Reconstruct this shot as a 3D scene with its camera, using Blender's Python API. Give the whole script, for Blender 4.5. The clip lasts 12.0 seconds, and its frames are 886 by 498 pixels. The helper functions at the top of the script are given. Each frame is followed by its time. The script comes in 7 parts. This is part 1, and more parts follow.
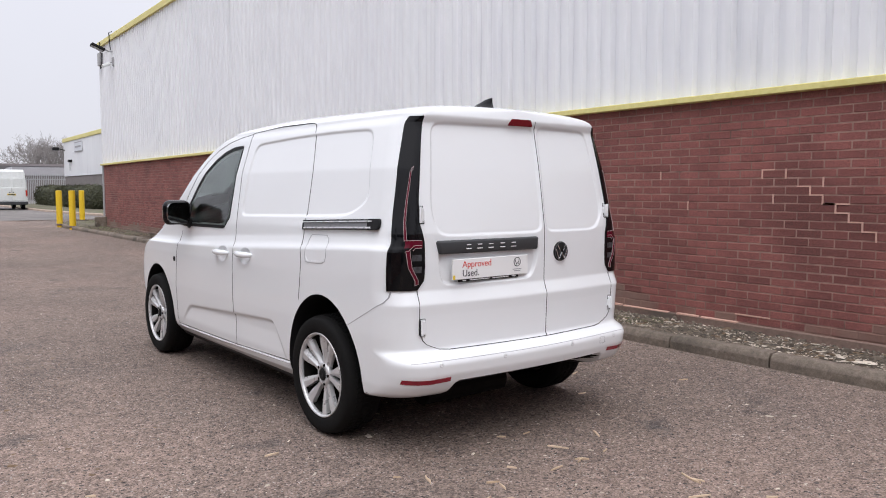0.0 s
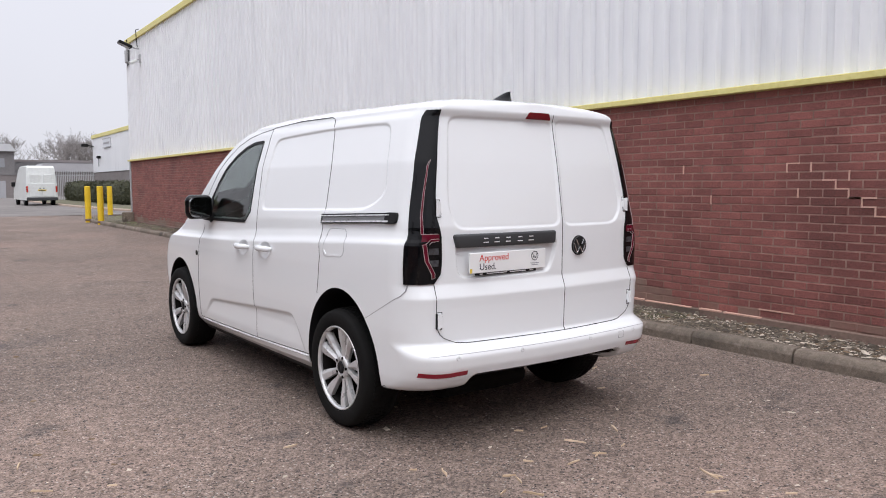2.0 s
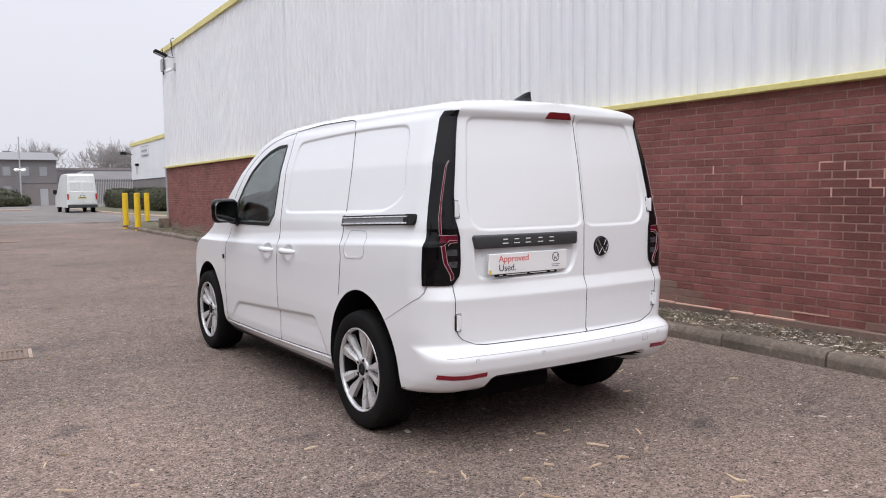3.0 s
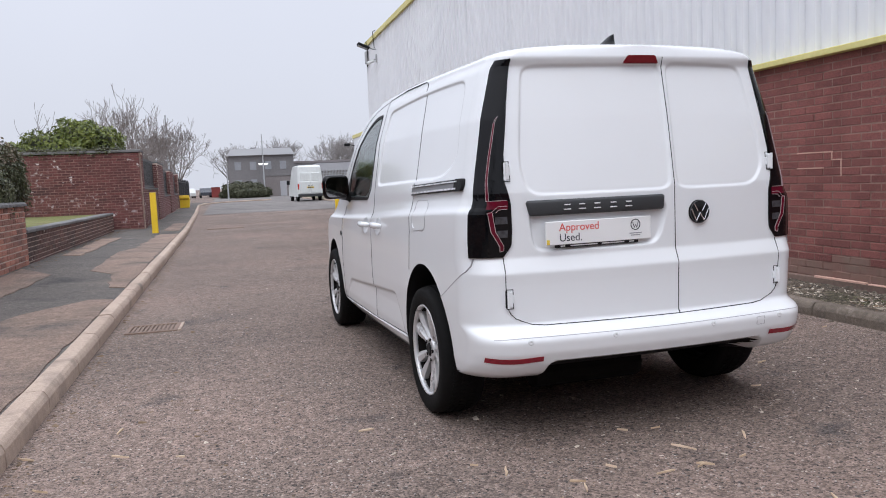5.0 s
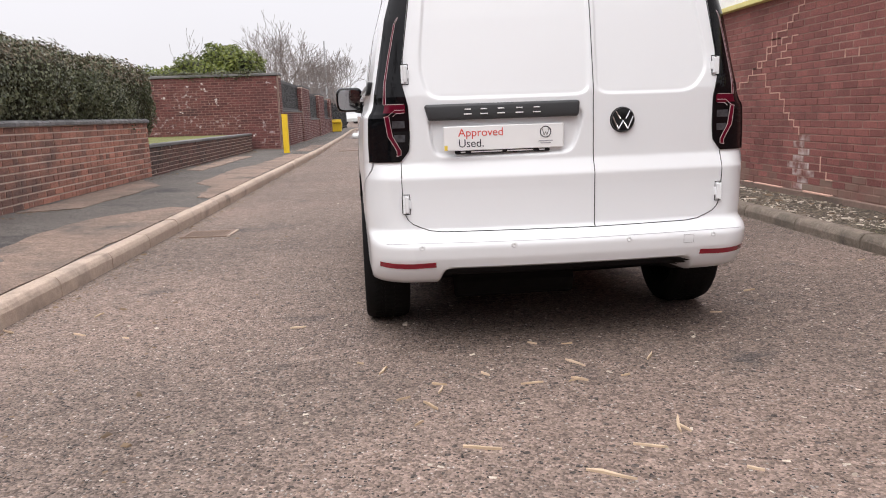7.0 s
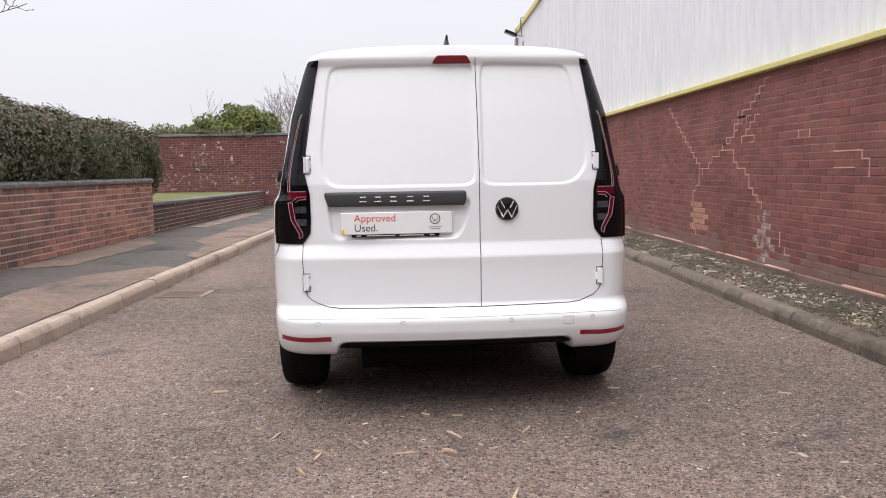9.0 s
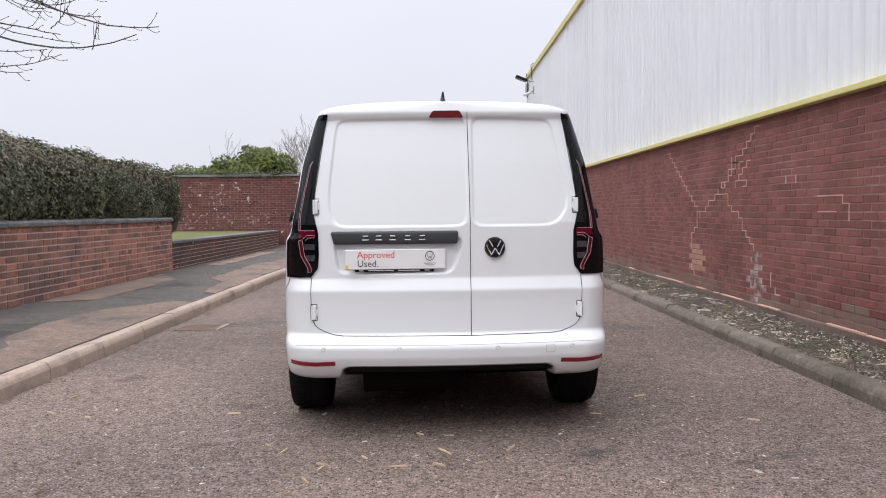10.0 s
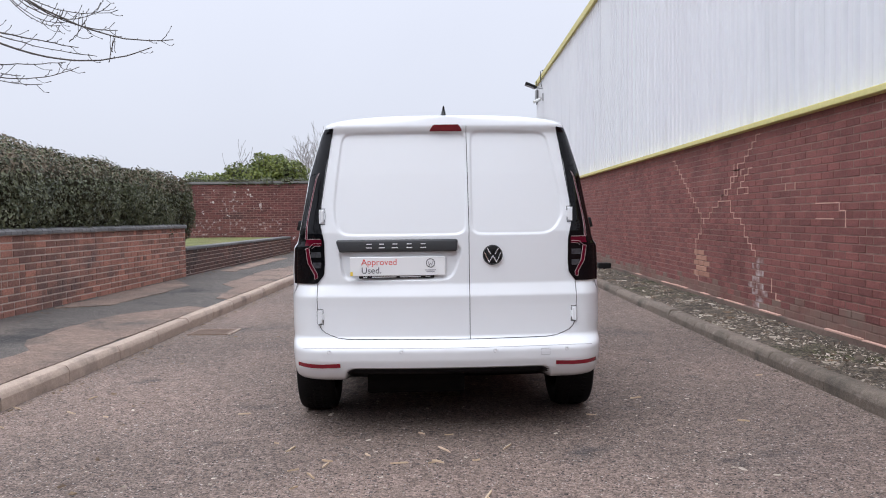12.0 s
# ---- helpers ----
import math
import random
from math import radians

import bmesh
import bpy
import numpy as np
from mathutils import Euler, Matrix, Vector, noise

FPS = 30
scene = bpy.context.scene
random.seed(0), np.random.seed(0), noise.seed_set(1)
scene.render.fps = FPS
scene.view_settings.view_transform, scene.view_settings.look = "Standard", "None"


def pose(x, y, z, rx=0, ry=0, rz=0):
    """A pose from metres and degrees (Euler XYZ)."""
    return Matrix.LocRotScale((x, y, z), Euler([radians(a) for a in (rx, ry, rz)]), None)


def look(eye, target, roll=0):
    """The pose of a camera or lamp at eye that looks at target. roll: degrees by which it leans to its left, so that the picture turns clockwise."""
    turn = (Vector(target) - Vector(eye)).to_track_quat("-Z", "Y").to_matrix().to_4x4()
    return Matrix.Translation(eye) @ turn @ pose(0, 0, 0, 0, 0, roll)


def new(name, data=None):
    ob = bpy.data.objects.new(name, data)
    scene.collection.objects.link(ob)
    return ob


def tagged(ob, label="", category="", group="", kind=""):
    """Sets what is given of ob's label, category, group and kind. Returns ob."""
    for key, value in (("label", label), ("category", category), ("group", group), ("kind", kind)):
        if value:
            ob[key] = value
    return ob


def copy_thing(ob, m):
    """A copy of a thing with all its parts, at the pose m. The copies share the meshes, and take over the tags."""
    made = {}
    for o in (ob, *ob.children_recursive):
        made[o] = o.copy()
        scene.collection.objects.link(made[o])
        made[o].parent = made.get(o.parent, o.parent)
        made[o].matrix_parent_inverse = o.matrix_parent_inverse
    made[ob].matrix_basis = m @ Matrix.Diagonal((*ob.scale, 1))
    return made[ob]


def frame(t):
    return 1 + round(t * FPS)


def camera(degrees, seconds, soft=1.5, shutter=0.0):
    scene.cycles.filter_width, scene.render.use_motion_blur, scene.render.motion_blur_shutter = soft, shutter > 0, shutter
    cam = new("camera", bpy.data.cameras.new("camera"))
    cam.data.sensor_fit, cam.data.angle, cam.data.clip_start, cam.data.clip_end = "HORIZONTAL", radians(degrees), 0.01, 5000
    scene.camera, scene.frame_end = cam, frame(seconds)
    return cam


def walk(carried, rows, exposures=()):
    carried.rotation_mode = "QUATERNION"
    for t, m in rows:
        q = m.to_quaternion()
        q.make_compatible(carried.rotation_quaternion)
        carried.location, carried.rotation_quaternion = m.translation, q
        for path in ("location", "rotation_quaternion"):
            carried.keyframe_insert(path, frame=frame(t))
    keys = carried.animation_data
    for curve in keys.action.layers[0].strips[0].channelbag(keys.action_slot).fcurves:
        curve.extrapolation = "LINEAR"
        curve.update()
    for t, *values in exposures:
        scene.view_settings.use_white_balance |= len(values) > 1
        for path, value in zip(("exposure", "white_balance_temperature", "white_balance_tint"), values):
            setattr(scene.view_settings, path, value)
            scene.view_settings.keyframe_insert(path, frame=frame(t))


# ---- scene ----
cam = camera(60.0, 12.0, soft=1.0)
PATH = [
    (0, (-2.818, -2.905, 1.357), (-1.634, -1.3, 1.203), -0.0),
    (0.5, (-2.816, -2.905, 1.353), (-1.641, -1.295, 1.193), 0.0),
    (1, (-2.811, -2.904, 1.357), (-1.647, -1.286, 1.191), -0.0),
    (1.5, (-2.805, -2.912, 1.357), (-1.654, -1.285, 1.189), -0.0),
    (2, (-2.792, -2.93, 1.349), (-1.66, -1.29, 1.183), -0.1),
    (2.5, (-2.775, -2.948, 1.34), (-1.67, -1.289, 1.177), -0.2),
    (3, (-2.722, -2.957, 1.331), (-1.662, -1.268, 1.177), -0.6),
    (3.2, (-2.681, -2.93, 1.315), (-1.647, -1.224, 1.168), -0.7),
    (4.8, (-1.96, -2.909, 1.238), (-1.349, -1.012, 1.073), -2.5),
    (5, (-1.839, -2.94, 1.212), (-1.299, -1.023, 1.031), -2.5),
    (5.5, (-1.519, -2.949, 1.136), (-1.153, -0.997, 0.904), -2.5),
    (6, (-1.243, -2.999, 1.091), (-1.005, -1.033, 0.808), -2.3),
    (6.5, (-0.964, -3.121, 1.09), (-0.806, -1.154, 0.763), -2.2),
    (7, (-0.716, -3.162, 1.063), (-0.595, -1.196, 0.715), -2.0),
    (7.5, (-0.483, -3.128, 1.066), (-0.381, -1.16, 0.722), -1.9),
    (7.7, (-0.395, -3.12, 1.078), (-0.299, -1.151, 0.74), -1.9),
    (9.3, (-0.102, -3.575, 1.205), (-0.051, -1.583, 1.043), -0.8),
    (9.5, (-0.091, -3.648, 1.205), (-0.048, -1.653, 1.069), -0.8),
    (10, (-0.027, -3.869, 1.203), (-0.002, -1.872, 1.105), -0.6),
    (10.5, (0.016, -4.018, 1.215), (0.028, -2.02, 1.134), -0.5),
    (11, (0.032, -4.08, 1.227), (0.035, -2.082, 1.149), -0.5),
    (11.5, (0.04, -4.079, 1.224), (0.037, -2.08, 1.144), -0.6),
    (12, (0.037, -4.065, 1.222), (0.031, -2.066, 1.139), -0.7),
]
EXPOSURES = [(0.0, 0.06, 6350, 11), (3.0, 0.06, 6350, 11), (5.0, -0.04, 6080, 10), (5.5, 0.0, 6120, 10), (6.0, 0.14, 6350, 10), (6.5, 0.16, 6550, 11),
             (7.0, 0.24, 6650, 11), (7.6, 0.25, 6650, 11), (9.4, 0.14, 6450, 10.5), (10.5, 0.06, 6120, 10), (11.0, 0.04, 6030, 10), (12.0, 0.04, 6030, 10)]
walk(cam, [(t, look(eye, target, roll)) for t, eye, target, roll in PATH],
     exposures=EXPOSURES)

# ==== world and light ====
world = bpy.data.worlds.new("overcast_sky")
scene.world = world
world.use_nodes = True
wn, wl = world.node_tree.nodes, world.node_tree.links
wn.clear()
w_out = wn.new("ShaderNodeOutputWorld")
w_bg = wn.new("ShaderNodeBackground")
w_sky = wn.new("ShaderNodeTexSky")
w_sky.sky_type = "NISHITA"
w_sky.sun_disc = False
w_sky.sun_elevation, w_sky.sun_rotation = radians(59), radians(208)
w_sky.dust_density = 6.0
w_co = wn.new("ShaderNodeTexCoord")
w_sep = wn.new("ShaderNodeSeparateXYZ")
w_ramp = wn.new("ShaderNodeValToRGB")
w_ramp.color_ramp.elements[0].position, w_ramp.color_ramp.elements[0].color = 0.0, (0.80, 0.80, 0.85, 1)
w_ramp.color_ramp.elements[1].position, w_ramp.color_ramp.elements[1].color = 1.0, (2.25, 2.25, 2.35, 1)
mid = w_ramp.color_ramp.elements.new(0.34)
mid.color = (0.93, 0.93, 1.0, 1)
w_noise = wn.new("ShaderNodeTexNoise")
w_noise.inputs["Scale"].default_value, w_noise.inputs["Detail"].default_value = 2.2, 5
w_var = wn.new("ShaderNodeMapRange")
w_var.inputs["To Min"].default_value, w_var.inputs["To Max"].default_value = 0.93, 1.06
w_mul = wn.new("ShaderNodeVectorMath")
w_mul.operation = "SCALE"
w_skyscale = wn.new("ShaderNodeVectorMath")
w_skyscale.operation = "SCALE"
w_skyscale.inputs["Scale"].default_value = 0.08
w_mix = wn.new("ShaderNodeMix")
w_mix.data_type = "RGBA"
w_mix.inputs[0].default_value = 0.9
wl.new(w_co.outputs["Generated"], w_sep.inputs[0])
wl.new(w_sep.outputs["Z"], w_ramp.inputs[0])
wl.new(w_co.outputs["Generated"], w_noise.inputs["Vector"])
wl.new(w_noise.outputs[0], w_var.inputs[0])
wl.new(w_ramp.outputs[0], w_mul.inputs[0])
wl.new(w_var.outputs[0], w_mul.inputs["Scale"])
wl.new(w_sky.outputs[0], w_skyscale.inputs[0])
wl.new(w_skyscale.outputs[0], w_mix.inputs[6])
wl.new(w_mul.outputs[0], w_mix.inputs[7])
wl.new(w_mix.outputs[2], w_bg.inputs[0])
wl.new(w_bg.outputs[0], w_out.inputs[0])
w_bg.inputs[1].default_value = 1.0

sun_data = bpy.data.lights.new("sun", "SUN")
sun_data.energy, sun_data.angle, sun_data.color = 1.2, radians(45), (1.0, 0.98, 0.95)
sun = new("sun", sun_data)
sun.matrix_world = look((-8, -15, 28), (0, 0, 0))


# ==== materials ====
def material(name, dark, light, rough=0.7, metal=0.0, big=0.6, fine=40.0, fine_amount=0.5, bump=0.0, bump_scale=None,
             spec=0.5, coat=0.0, per_object=0.0, per_island=0.0, speck=None, stretch=None, transmission=0.0, stain=None, rough_var=0.08, grain=None):
    """A surface that varies between two colours at two scales, with relief; speck = (colour, share, scale); stain = (colour, scale, lo, hi); grain = (scale, amount): stones, each of its own tone."""
    m = bpy.data.materials.new(name)
    m.use_nodes = True
    n, l = m.node_tree.nodes, m.node_tree.links
    b = n["Principled BSDF"]
    geo = n.new("ShaderNodeNewGeometry")
    vec = geo.outputs["Position"]
    if stretch:
        mp = n.new("ShaderNodeMapping")
        mp.inputs["Scale"].default_value = stretch
        l.new(vec, mp.inputs[0])
        vec = mp.outputs[0]

    def tex(scale, detail=4.0):
        t = n.new("ShaderNodeTexNoise")
        t.inputs["Scale"].default_value, t.inputs["Detail"].default_value = scale, detail
        l.new(vec, t.inputs["Vector"])
        return t.outputs[0]

    def math_node(op, a, b2):
        t = n.new("ShaderNodeMath")
        t.operation = op
        for i, v in enumerate((a, b2)):
            if isinstance(v, (int, float)):
                t.inputs[i].default_value = v
            else:
                l.new(v, t.inputs[i])
        return t.outputs[0]

    def ranged(v, lo, hi, to=(0.0, 1.0)):
        t = n.new("ShaderNodeMapRange")
        t.inputs["From Min"].default_value, t.inputs["From Max"].default_value = lo, hi
        t.inputs["To Min"].default_value, t.inputs["To Max"].default_value = to
        l.new(v, t.inputs[0])
        return t.outputs[0]

    def mixed(f, a, c):
        t = n.new("ShaderNodeMix")
        t.data_type = "RGBA"
        for i, v in ((0, f), (6, a), (7, c)):
            if isinstance(v, (int, float)):
                t.inputs[i].default_value = v
            elif isinstance(v, tuple):
                t.inputs[i].default_value = (*v, 1)
            else:
                l.new(v, t.inputs[i])
        return t.outputs[2]

    big_t, fine_t = tex(big, 5), tex(fine, 3)
    f = math_node("ADD", math_node("MULTIPLY", big_t, 1 - fine_amount), math_node("MULTIPLY", fine_t, fine_amount))
    f = ranged(f, 0.32, 0.68)
    if per_object:
        info = n.new("ShaderNodeObjectInfo")
        f = math_node("ADD", math_node("MULTIPLY", f, 1 - per_object), math_node("MULTIPLY", info.outputs["Random"], per_object))
    if per_island:
        f = math_node("ADD", math_node("MULTIPLY", f, 1 - per_island), math_node("MULTIPLY", geo.outputs["Random Per Island"], per_island))
    col = mixed(f, tuple(dark), tuple(light))
    for colour, scale, lo, hi in (stain or ()):
        col = mixed(ranged(tex(scale, 6), lo, hi), col, tuple(colour))
    if speck:
        for colour, share, scale in speck:
            v = n.new("ShaderNodeTexVoronoi")
            v.inputs["Scale"].default_value = scale
            l.new(vec, v.inputs["Vector"])
            wh = n.new("ShaderNodeSeparateColor")
            l.new(v.outputs["Color"], wh.inputs[0])
            pick = math_node("GREATER_THAN", wh.outputs[0], 1 - share)
            near = math_node("LESS_THAN", v.outputs["Distance"], 0.42)
            col = mixed(math_node("MULTIPLY", pick, near), col, tuple(colour))
    stones = None
    for scale, amount in (grain or ()):
        v = n.new("ShaderNodeTexVoronoi")
        v.inputs["Scale"].default_value = scale
        l.new(vec, v.inputs["Vector"])
        stones = stones or v.outputs["Distance"]
        wh = n.new("ShaderNodeSeparateColor")
        l.new(v.outputs["Color"], wh.inputs[0])
        tone = n.new("ShaderNodeVectorMath")
        tone.operation = "SCALE"
        l.new(col, tone.inputs[0])
        l.new(ranged(wh.outputs[0], 0.0, 1.0, (1 - amount, 1 + amount)), tone.inputs["Scale"])
        col = tone.outputs[0]
    l.new(col, b.inputs["Base Color"])
    r = ranged(fine_t, 0.3, 0.7, (max(rough - rough_var, 0.02), min(rough + rough_var, 1.0)))
    l.new(r, b.inputs["Roughness"])
    b.inputs["Metallic"].default_value = metal
    b.inputs["Specular IOR Level"].default_value = spec
    b.inputs["Coat Weight"].default_value = coat
    b.inputs["Coat Roughness"].default_value = 0.03
    b.inputs["Transmission Weight"].default_value = transmission
    if bump:
        bp = n.new("ShaderNodeBump")
        bp.inputs["Strength"].default_value, bp.inputs["Distance"].default_value = 1.0, bump
        height = tex(bump_scale or fine, 4)
        if stones:
            height = math_node("SUBTRACT", height, stones)
        l.new(height, bp.inputs["Height"])
        l.new(bp.outputs[0], b.inputs["Normal"])
    return m


def lamp_material(name, colour, strength):
    m = bpy.data.materials.new(name)
    m.use_nodes = True
    b = m.node_tree.nodes["Principled BSDF"]
    b.inputs["Base Color"].default_value = (*colour, 1)
    b.inputs["Emission Color"].default_value = (*colour, 1)
    b.inputs["Emission Strength"].default_value = strength
    return m


M_PAINT = material("white_car_paint", (0.79, 0.805, 0.825), (0.80, 0.815, 0.835), 0.25, big=0.4, fine=2, spec=0.4, coat=0.55, rough_var=0.0)
M_GLOSSBLACK = material("gloss_black_plastic", (0.003, 0.003, 0.004), (0.005, 0.005, 0.006), 0.035, spec=0.28, rough_var=0.0)
M_BLACK = material("black_plastic", (0.008, 0.008, 0.009), (0.014, 0.014, 0.015), 0.6, fine=300, bump=0.0003, spec=0.2)
M_GREYPLASTIC = material("charcoal_plastic", (0.030, 0.032, 0.035), (0.045, 0.047, 0.05), 0.5, fine=400, bump=0.0002)
M_GAP = material("panel_gap", (0.03, 0.03, 0.032), (0.04, 0.04, 0.042), 0.9, spec=0.1)
M_RUBBER = material("tyre_rubber", (0.006, 0.006, 0.0065), (0.013, 0.0125, 0.012), 0.8, big=3, fine=60, bump=0.0008, spec=0.12)
M_ALLOY = material("silver_alloy", (0.56, 0.56, 0.57), (0.64, 0.64, 0.65), 0.32, metal=0.35, fine=20, coat=0.3)
# Steel taken almost to black, with the shade under the van in its colour.
M_DARKMETAL = material("shade_darkened_steel", (0.005, 0.005, 0.005), (0.012, 0.011, 0.010), 0.85, metal=0.0, fine=25, spec=0.08)
M_CHROME = material("chrome", (0.75, 0.75, 0.76), (0.82, 0.82, 0.83), 0.1, metal=1.0)
M_RED = material("red_lens", (0.22, 0.005, 0.018), (0.30, 0.009, 0.024), 0.12, coat=0.5)
M_BRAKE = material("brake_light_red", (0.16, 0.005, 0.012), (0.22, 0.008, 0.016), 0.12, coat=0.5)
M_MOSSY = material("mossy_gravel", (0.075, 0.066, 0.042), (0.20, 0.175, 0.125), 0.95, big=0.9, fine=20, bump=0.02, grain=[(60, 0.5), (24, 0.3)], stain=[((0.10, 0.105, 0.04), 0.8, 0.48, 0.65)])
M_MUD = material("thin_muddy_grass", (0.085, 0.078, 0.05), (0.19, 0.17, 0.12), 0.95, big=0.4, fine=8, bump=0.02, stain=[((0.09, 0.10, 0.045), 0.5, 0.48, 0.62)])
M_REDDARK = material("dark_red_lens", (0.085, 0.003, 0.013), (0.125, 0.004, 0.018), 0.08, spec=0.4, rough_var=0.0)
M_CLEARLENS = material("smoked_lens", (0.02, 0.02, 0.022), (0.09, 0.09, 0.10), 0.1, fine=60)
M_PLATE = material("plate_white", (0.80, 0.80, 0.80), (0.84, 0.84, 0.84), 0.35, fine=3)
M_PRINTRED = material("print_red", (0.62, 0.07, 0.06), (0.66, 0.09, 0.07), 0.5)
M_PRINTDARK = material("print_dark", (0.03, 0.03, 0.045), (0.05, 0.05, 0.065), 0.5)
M_PRINTGREY = material("print_grey", (0.3, 0.3, 0.32), (0.36, 0.36, 0.38), 0.5)
M_SEAT = material("dark_seat_cloth", (0.015, 0.015, 0.017), (0.035, 0.035, 0.038), 0.9, fine=200, bump=0.0005)
M_GLASS = material("tinted_glass", (0.20, 0.25, 0.235), (0.22, 0.27, 0.255), 0.02, transmission=1.0)
M_GLASS.node_tree.nodes["Principled BSDF"].inputs["IOR"].default_value = 1.45
M_RAIL = material("bright_rail", (0.66, 0.66, 0.68), (0.72, 0.72, 0.74), 0.3, metal=0.4)
M_RAILGREY = material("grey_rail", (0.20, 0.20, 0.21), (0.27, 0.27, 0.28), 0.35, metal=0.5)
M_LINE = material("pale_pink_guide", (0.46, 0.34, 0.35), (0.55, 0.43, 0.44), 0.25)
M_MIRROR = material("mirror_glass", (0.42, 0.43, 0.44), (0.44, 0.45, 0.46), 0.03, metal=1.0)

M_ASPHALT = material("worn_asphalt", (0.122, 0.095, 0.083), (0.244, 0.189, 0.161), 0.85, big=0.45, fine=42, fine_amount=0.6,
                     bump=0.005, bump_scale=20, spec=0.2, grain=[(115, 0.49), (52, 0.20), (15, 0.10)],
                     speck=[((0.085, 0.072, 0.066), 0.05, 36), ((0.34, 0.305, 0.28), 0.08, 75), ((0.040, 0.036, 0.034), 0.13, 80), ((0.21, 0.15, 0.12), 0.14, 70)],
                     stain=[((0.092, 0.081, 0.077), 0.8, 0.56, 0.78), ((0.25, 0.185, 0.156), 0.4, 0.48, 0.72), ((0.074, 0.067, 0.065), 1.9, 0.62, 0.75)])
M_ROADGREY = material("grey_junction_asphalt", (0.108, 0.097, 0.092), (0.20, 0.180, 0.170), 0.88, big=0.4, fine=30, grain=[(60, 0.3)], stain=[((0.085, 0.08, 0.08), 0.5, 0.5, 0.7), ((0.23, 0.21, 0.20), 0.25, 0.55, 0.75)])
M_BRICKLOW = material("grimy_dark_brick", (0.05, 0.034, 0.030), (0.18, 0.088, 0.072), 0.92, big=1.5, fine=40, bump=0.004, per_island=0.5, grain=[(60, 0.25)], stain=[((0.045, 0.038, 0.035), 0.8, 0.5, 0.7), ((0.5, 0.44, 0.41), 5.0, 0.67, 0.70)])
M_BARKMID = material("brown_grey_twig", (0.15, 0.13, 0.12), (0.27, 0.24, 0.225), 0.95, big=0.5, fine=5)
M_PAVING = material("pavement_asphalt", (0.068, 0.060, 0.055), (0.138, 0.121, 0.109), 0.9, big=0.7, fine=70, bump=0.005, bump_scale=30, grain=[(110, 0.4), (50, 0.18), (14, 0.10)],
                    speck=[((0.2, 0.19, 0.18), 0.06, 90)], stain=[((0.15, 0.125, 0.108), 0.5, 0.58, 0.74), ((0.045, 0.043, 0.042), 1.1, 0.56, 0.7)])
M_SLAB = material("buff_paving_patch", (0.155, 0.112, 0.089), (0.295, 0.21, 0.166), 0.9, big=1.2, fine=60, bump=0.004, grain=[(110, 0.35), (50, 0.15), (14, 0.12)], per_object=0.3,
                  stain=[((0.08, 0.07, 0.064), 1.6, 0.5, 0.75)])
M_KERB = material("concrete_kerb", (0.33, 0.25, 0.20), (0.50, 0.395, 0.32), 0.88, big=1.6, fine=25, bump=0.002, per_object=0.35, grain=[(150, 0.10), (40, 0.06)],
                  stain=[((0.16, 0.13, 0.11), 3.0, 0.58, 0.85)])
M_KERBDARK = material("mossy_kerb", (0.115, 0.092, 0.072), (0.30, 0.245, 0.20), 0.9, big=2.2, fine=25, bump=0.005, per_object=0.3, grain=[(150, 0.15), (38, 0.10)],
                      stain=[((0.062, 0.054, 0.042), 2.2, 0.50, 0.72), ((0.33, 0.28, 0.24), 6.0, 0.62, 0.76)])
M_SOIL = material("soil_and_litter", (0.050, 0.041, 0.031), (0.205, 0.165, 0.124), 0.95, big=1.2, fine=30, bump=0.025, bump_scale=25, grain=[(75, 0.65), (32, 0.4), (10, 0.25)],
                  speck=[((0.36, 0.31, 0.26), 0.05, 45), ((0.15, 0.125, 0.10), 0.2, 60)], stain=[((0.085, 0.085, 0.036), 0.7, 0.52, 0.68)])
M_BRICK = material("red_brick", (0.132, 0.046, 0.041), (0.315, 0.113, 0.097), 0.85, big=2.2, fine=45, fine_amount=0.4, bump=0.003, grain=[(140, 0.2)],
                   bump_scale=60, per_island=0.42, stain=[((0.265, 0.108, 0.087), 1.0, 0.6, 0.85), ((0.095, 0.033, 0.029), 0.5, 0.58, 0.8)])
M_BRICKPART = material("red_brick_piece", (0.132, 0.046, 0.041), (0.315, 0.113, 0.097), 0.85, big=2.2, fine=45, fine_amount=0.4, bump=0.003, grain=[(140, 0.2)],
                   bump_scale=60, per_object=0.42, stain=[((0.265, 0.108, 0.087), 1.0, 0.6, 0.85), ((0.095, 0.033, 0.029), 0.5, 0.58, 0.8)])
M_BRICKOLD = material("old_orange_red_brick", (0.13, 0.075, 0.064), (0.52, 0.232, 0.165), 0.9, grain=[(110, 0.25)], big=2, fine=40, bump=0.006, bump_scale=50,
                      per_island=0.65, stain=[((0.10, 0.075, 0.07), 1.2, 0.56, 0.74)])
M_BRICKOLDPART = material("old_orange_red_brick_piece", (0.13, 0.075, 0.064), (0.52, 0.232, 0.165), 0.9, grain=[(110, 0.25)], big=2, fine=40, bump=0.006, bump_scale=50,
                      per_object=0.65, stain=[((0.10, 0.075, 0.07), 1.2, 0.56, 0.74)])
M_BRICKDARK = material("weathered_dark_brick", (0.072, 0.029, 0.030), (0.20, 0.070, 0.064), 0.9, grain=[(60, 0.25)], big=1.5, fine=40, bump=0.004, per_island=0.5,
                       stain=[((0.06, 0.036, 0.036), 0.6, 0.57, 0.72), ((0.27, 0.165, 0.152), 1.6, 0.58, 0.74), ((0.60, 0.54, 0.52), 5.0, 0.66, 0.70)])
M_MORTAR = material("brown_mortar", (0.10, 0.05, 0.042), (0.36, 0.225, 0.185), 0.95, big=0.9, fine=7, bump=0.003)
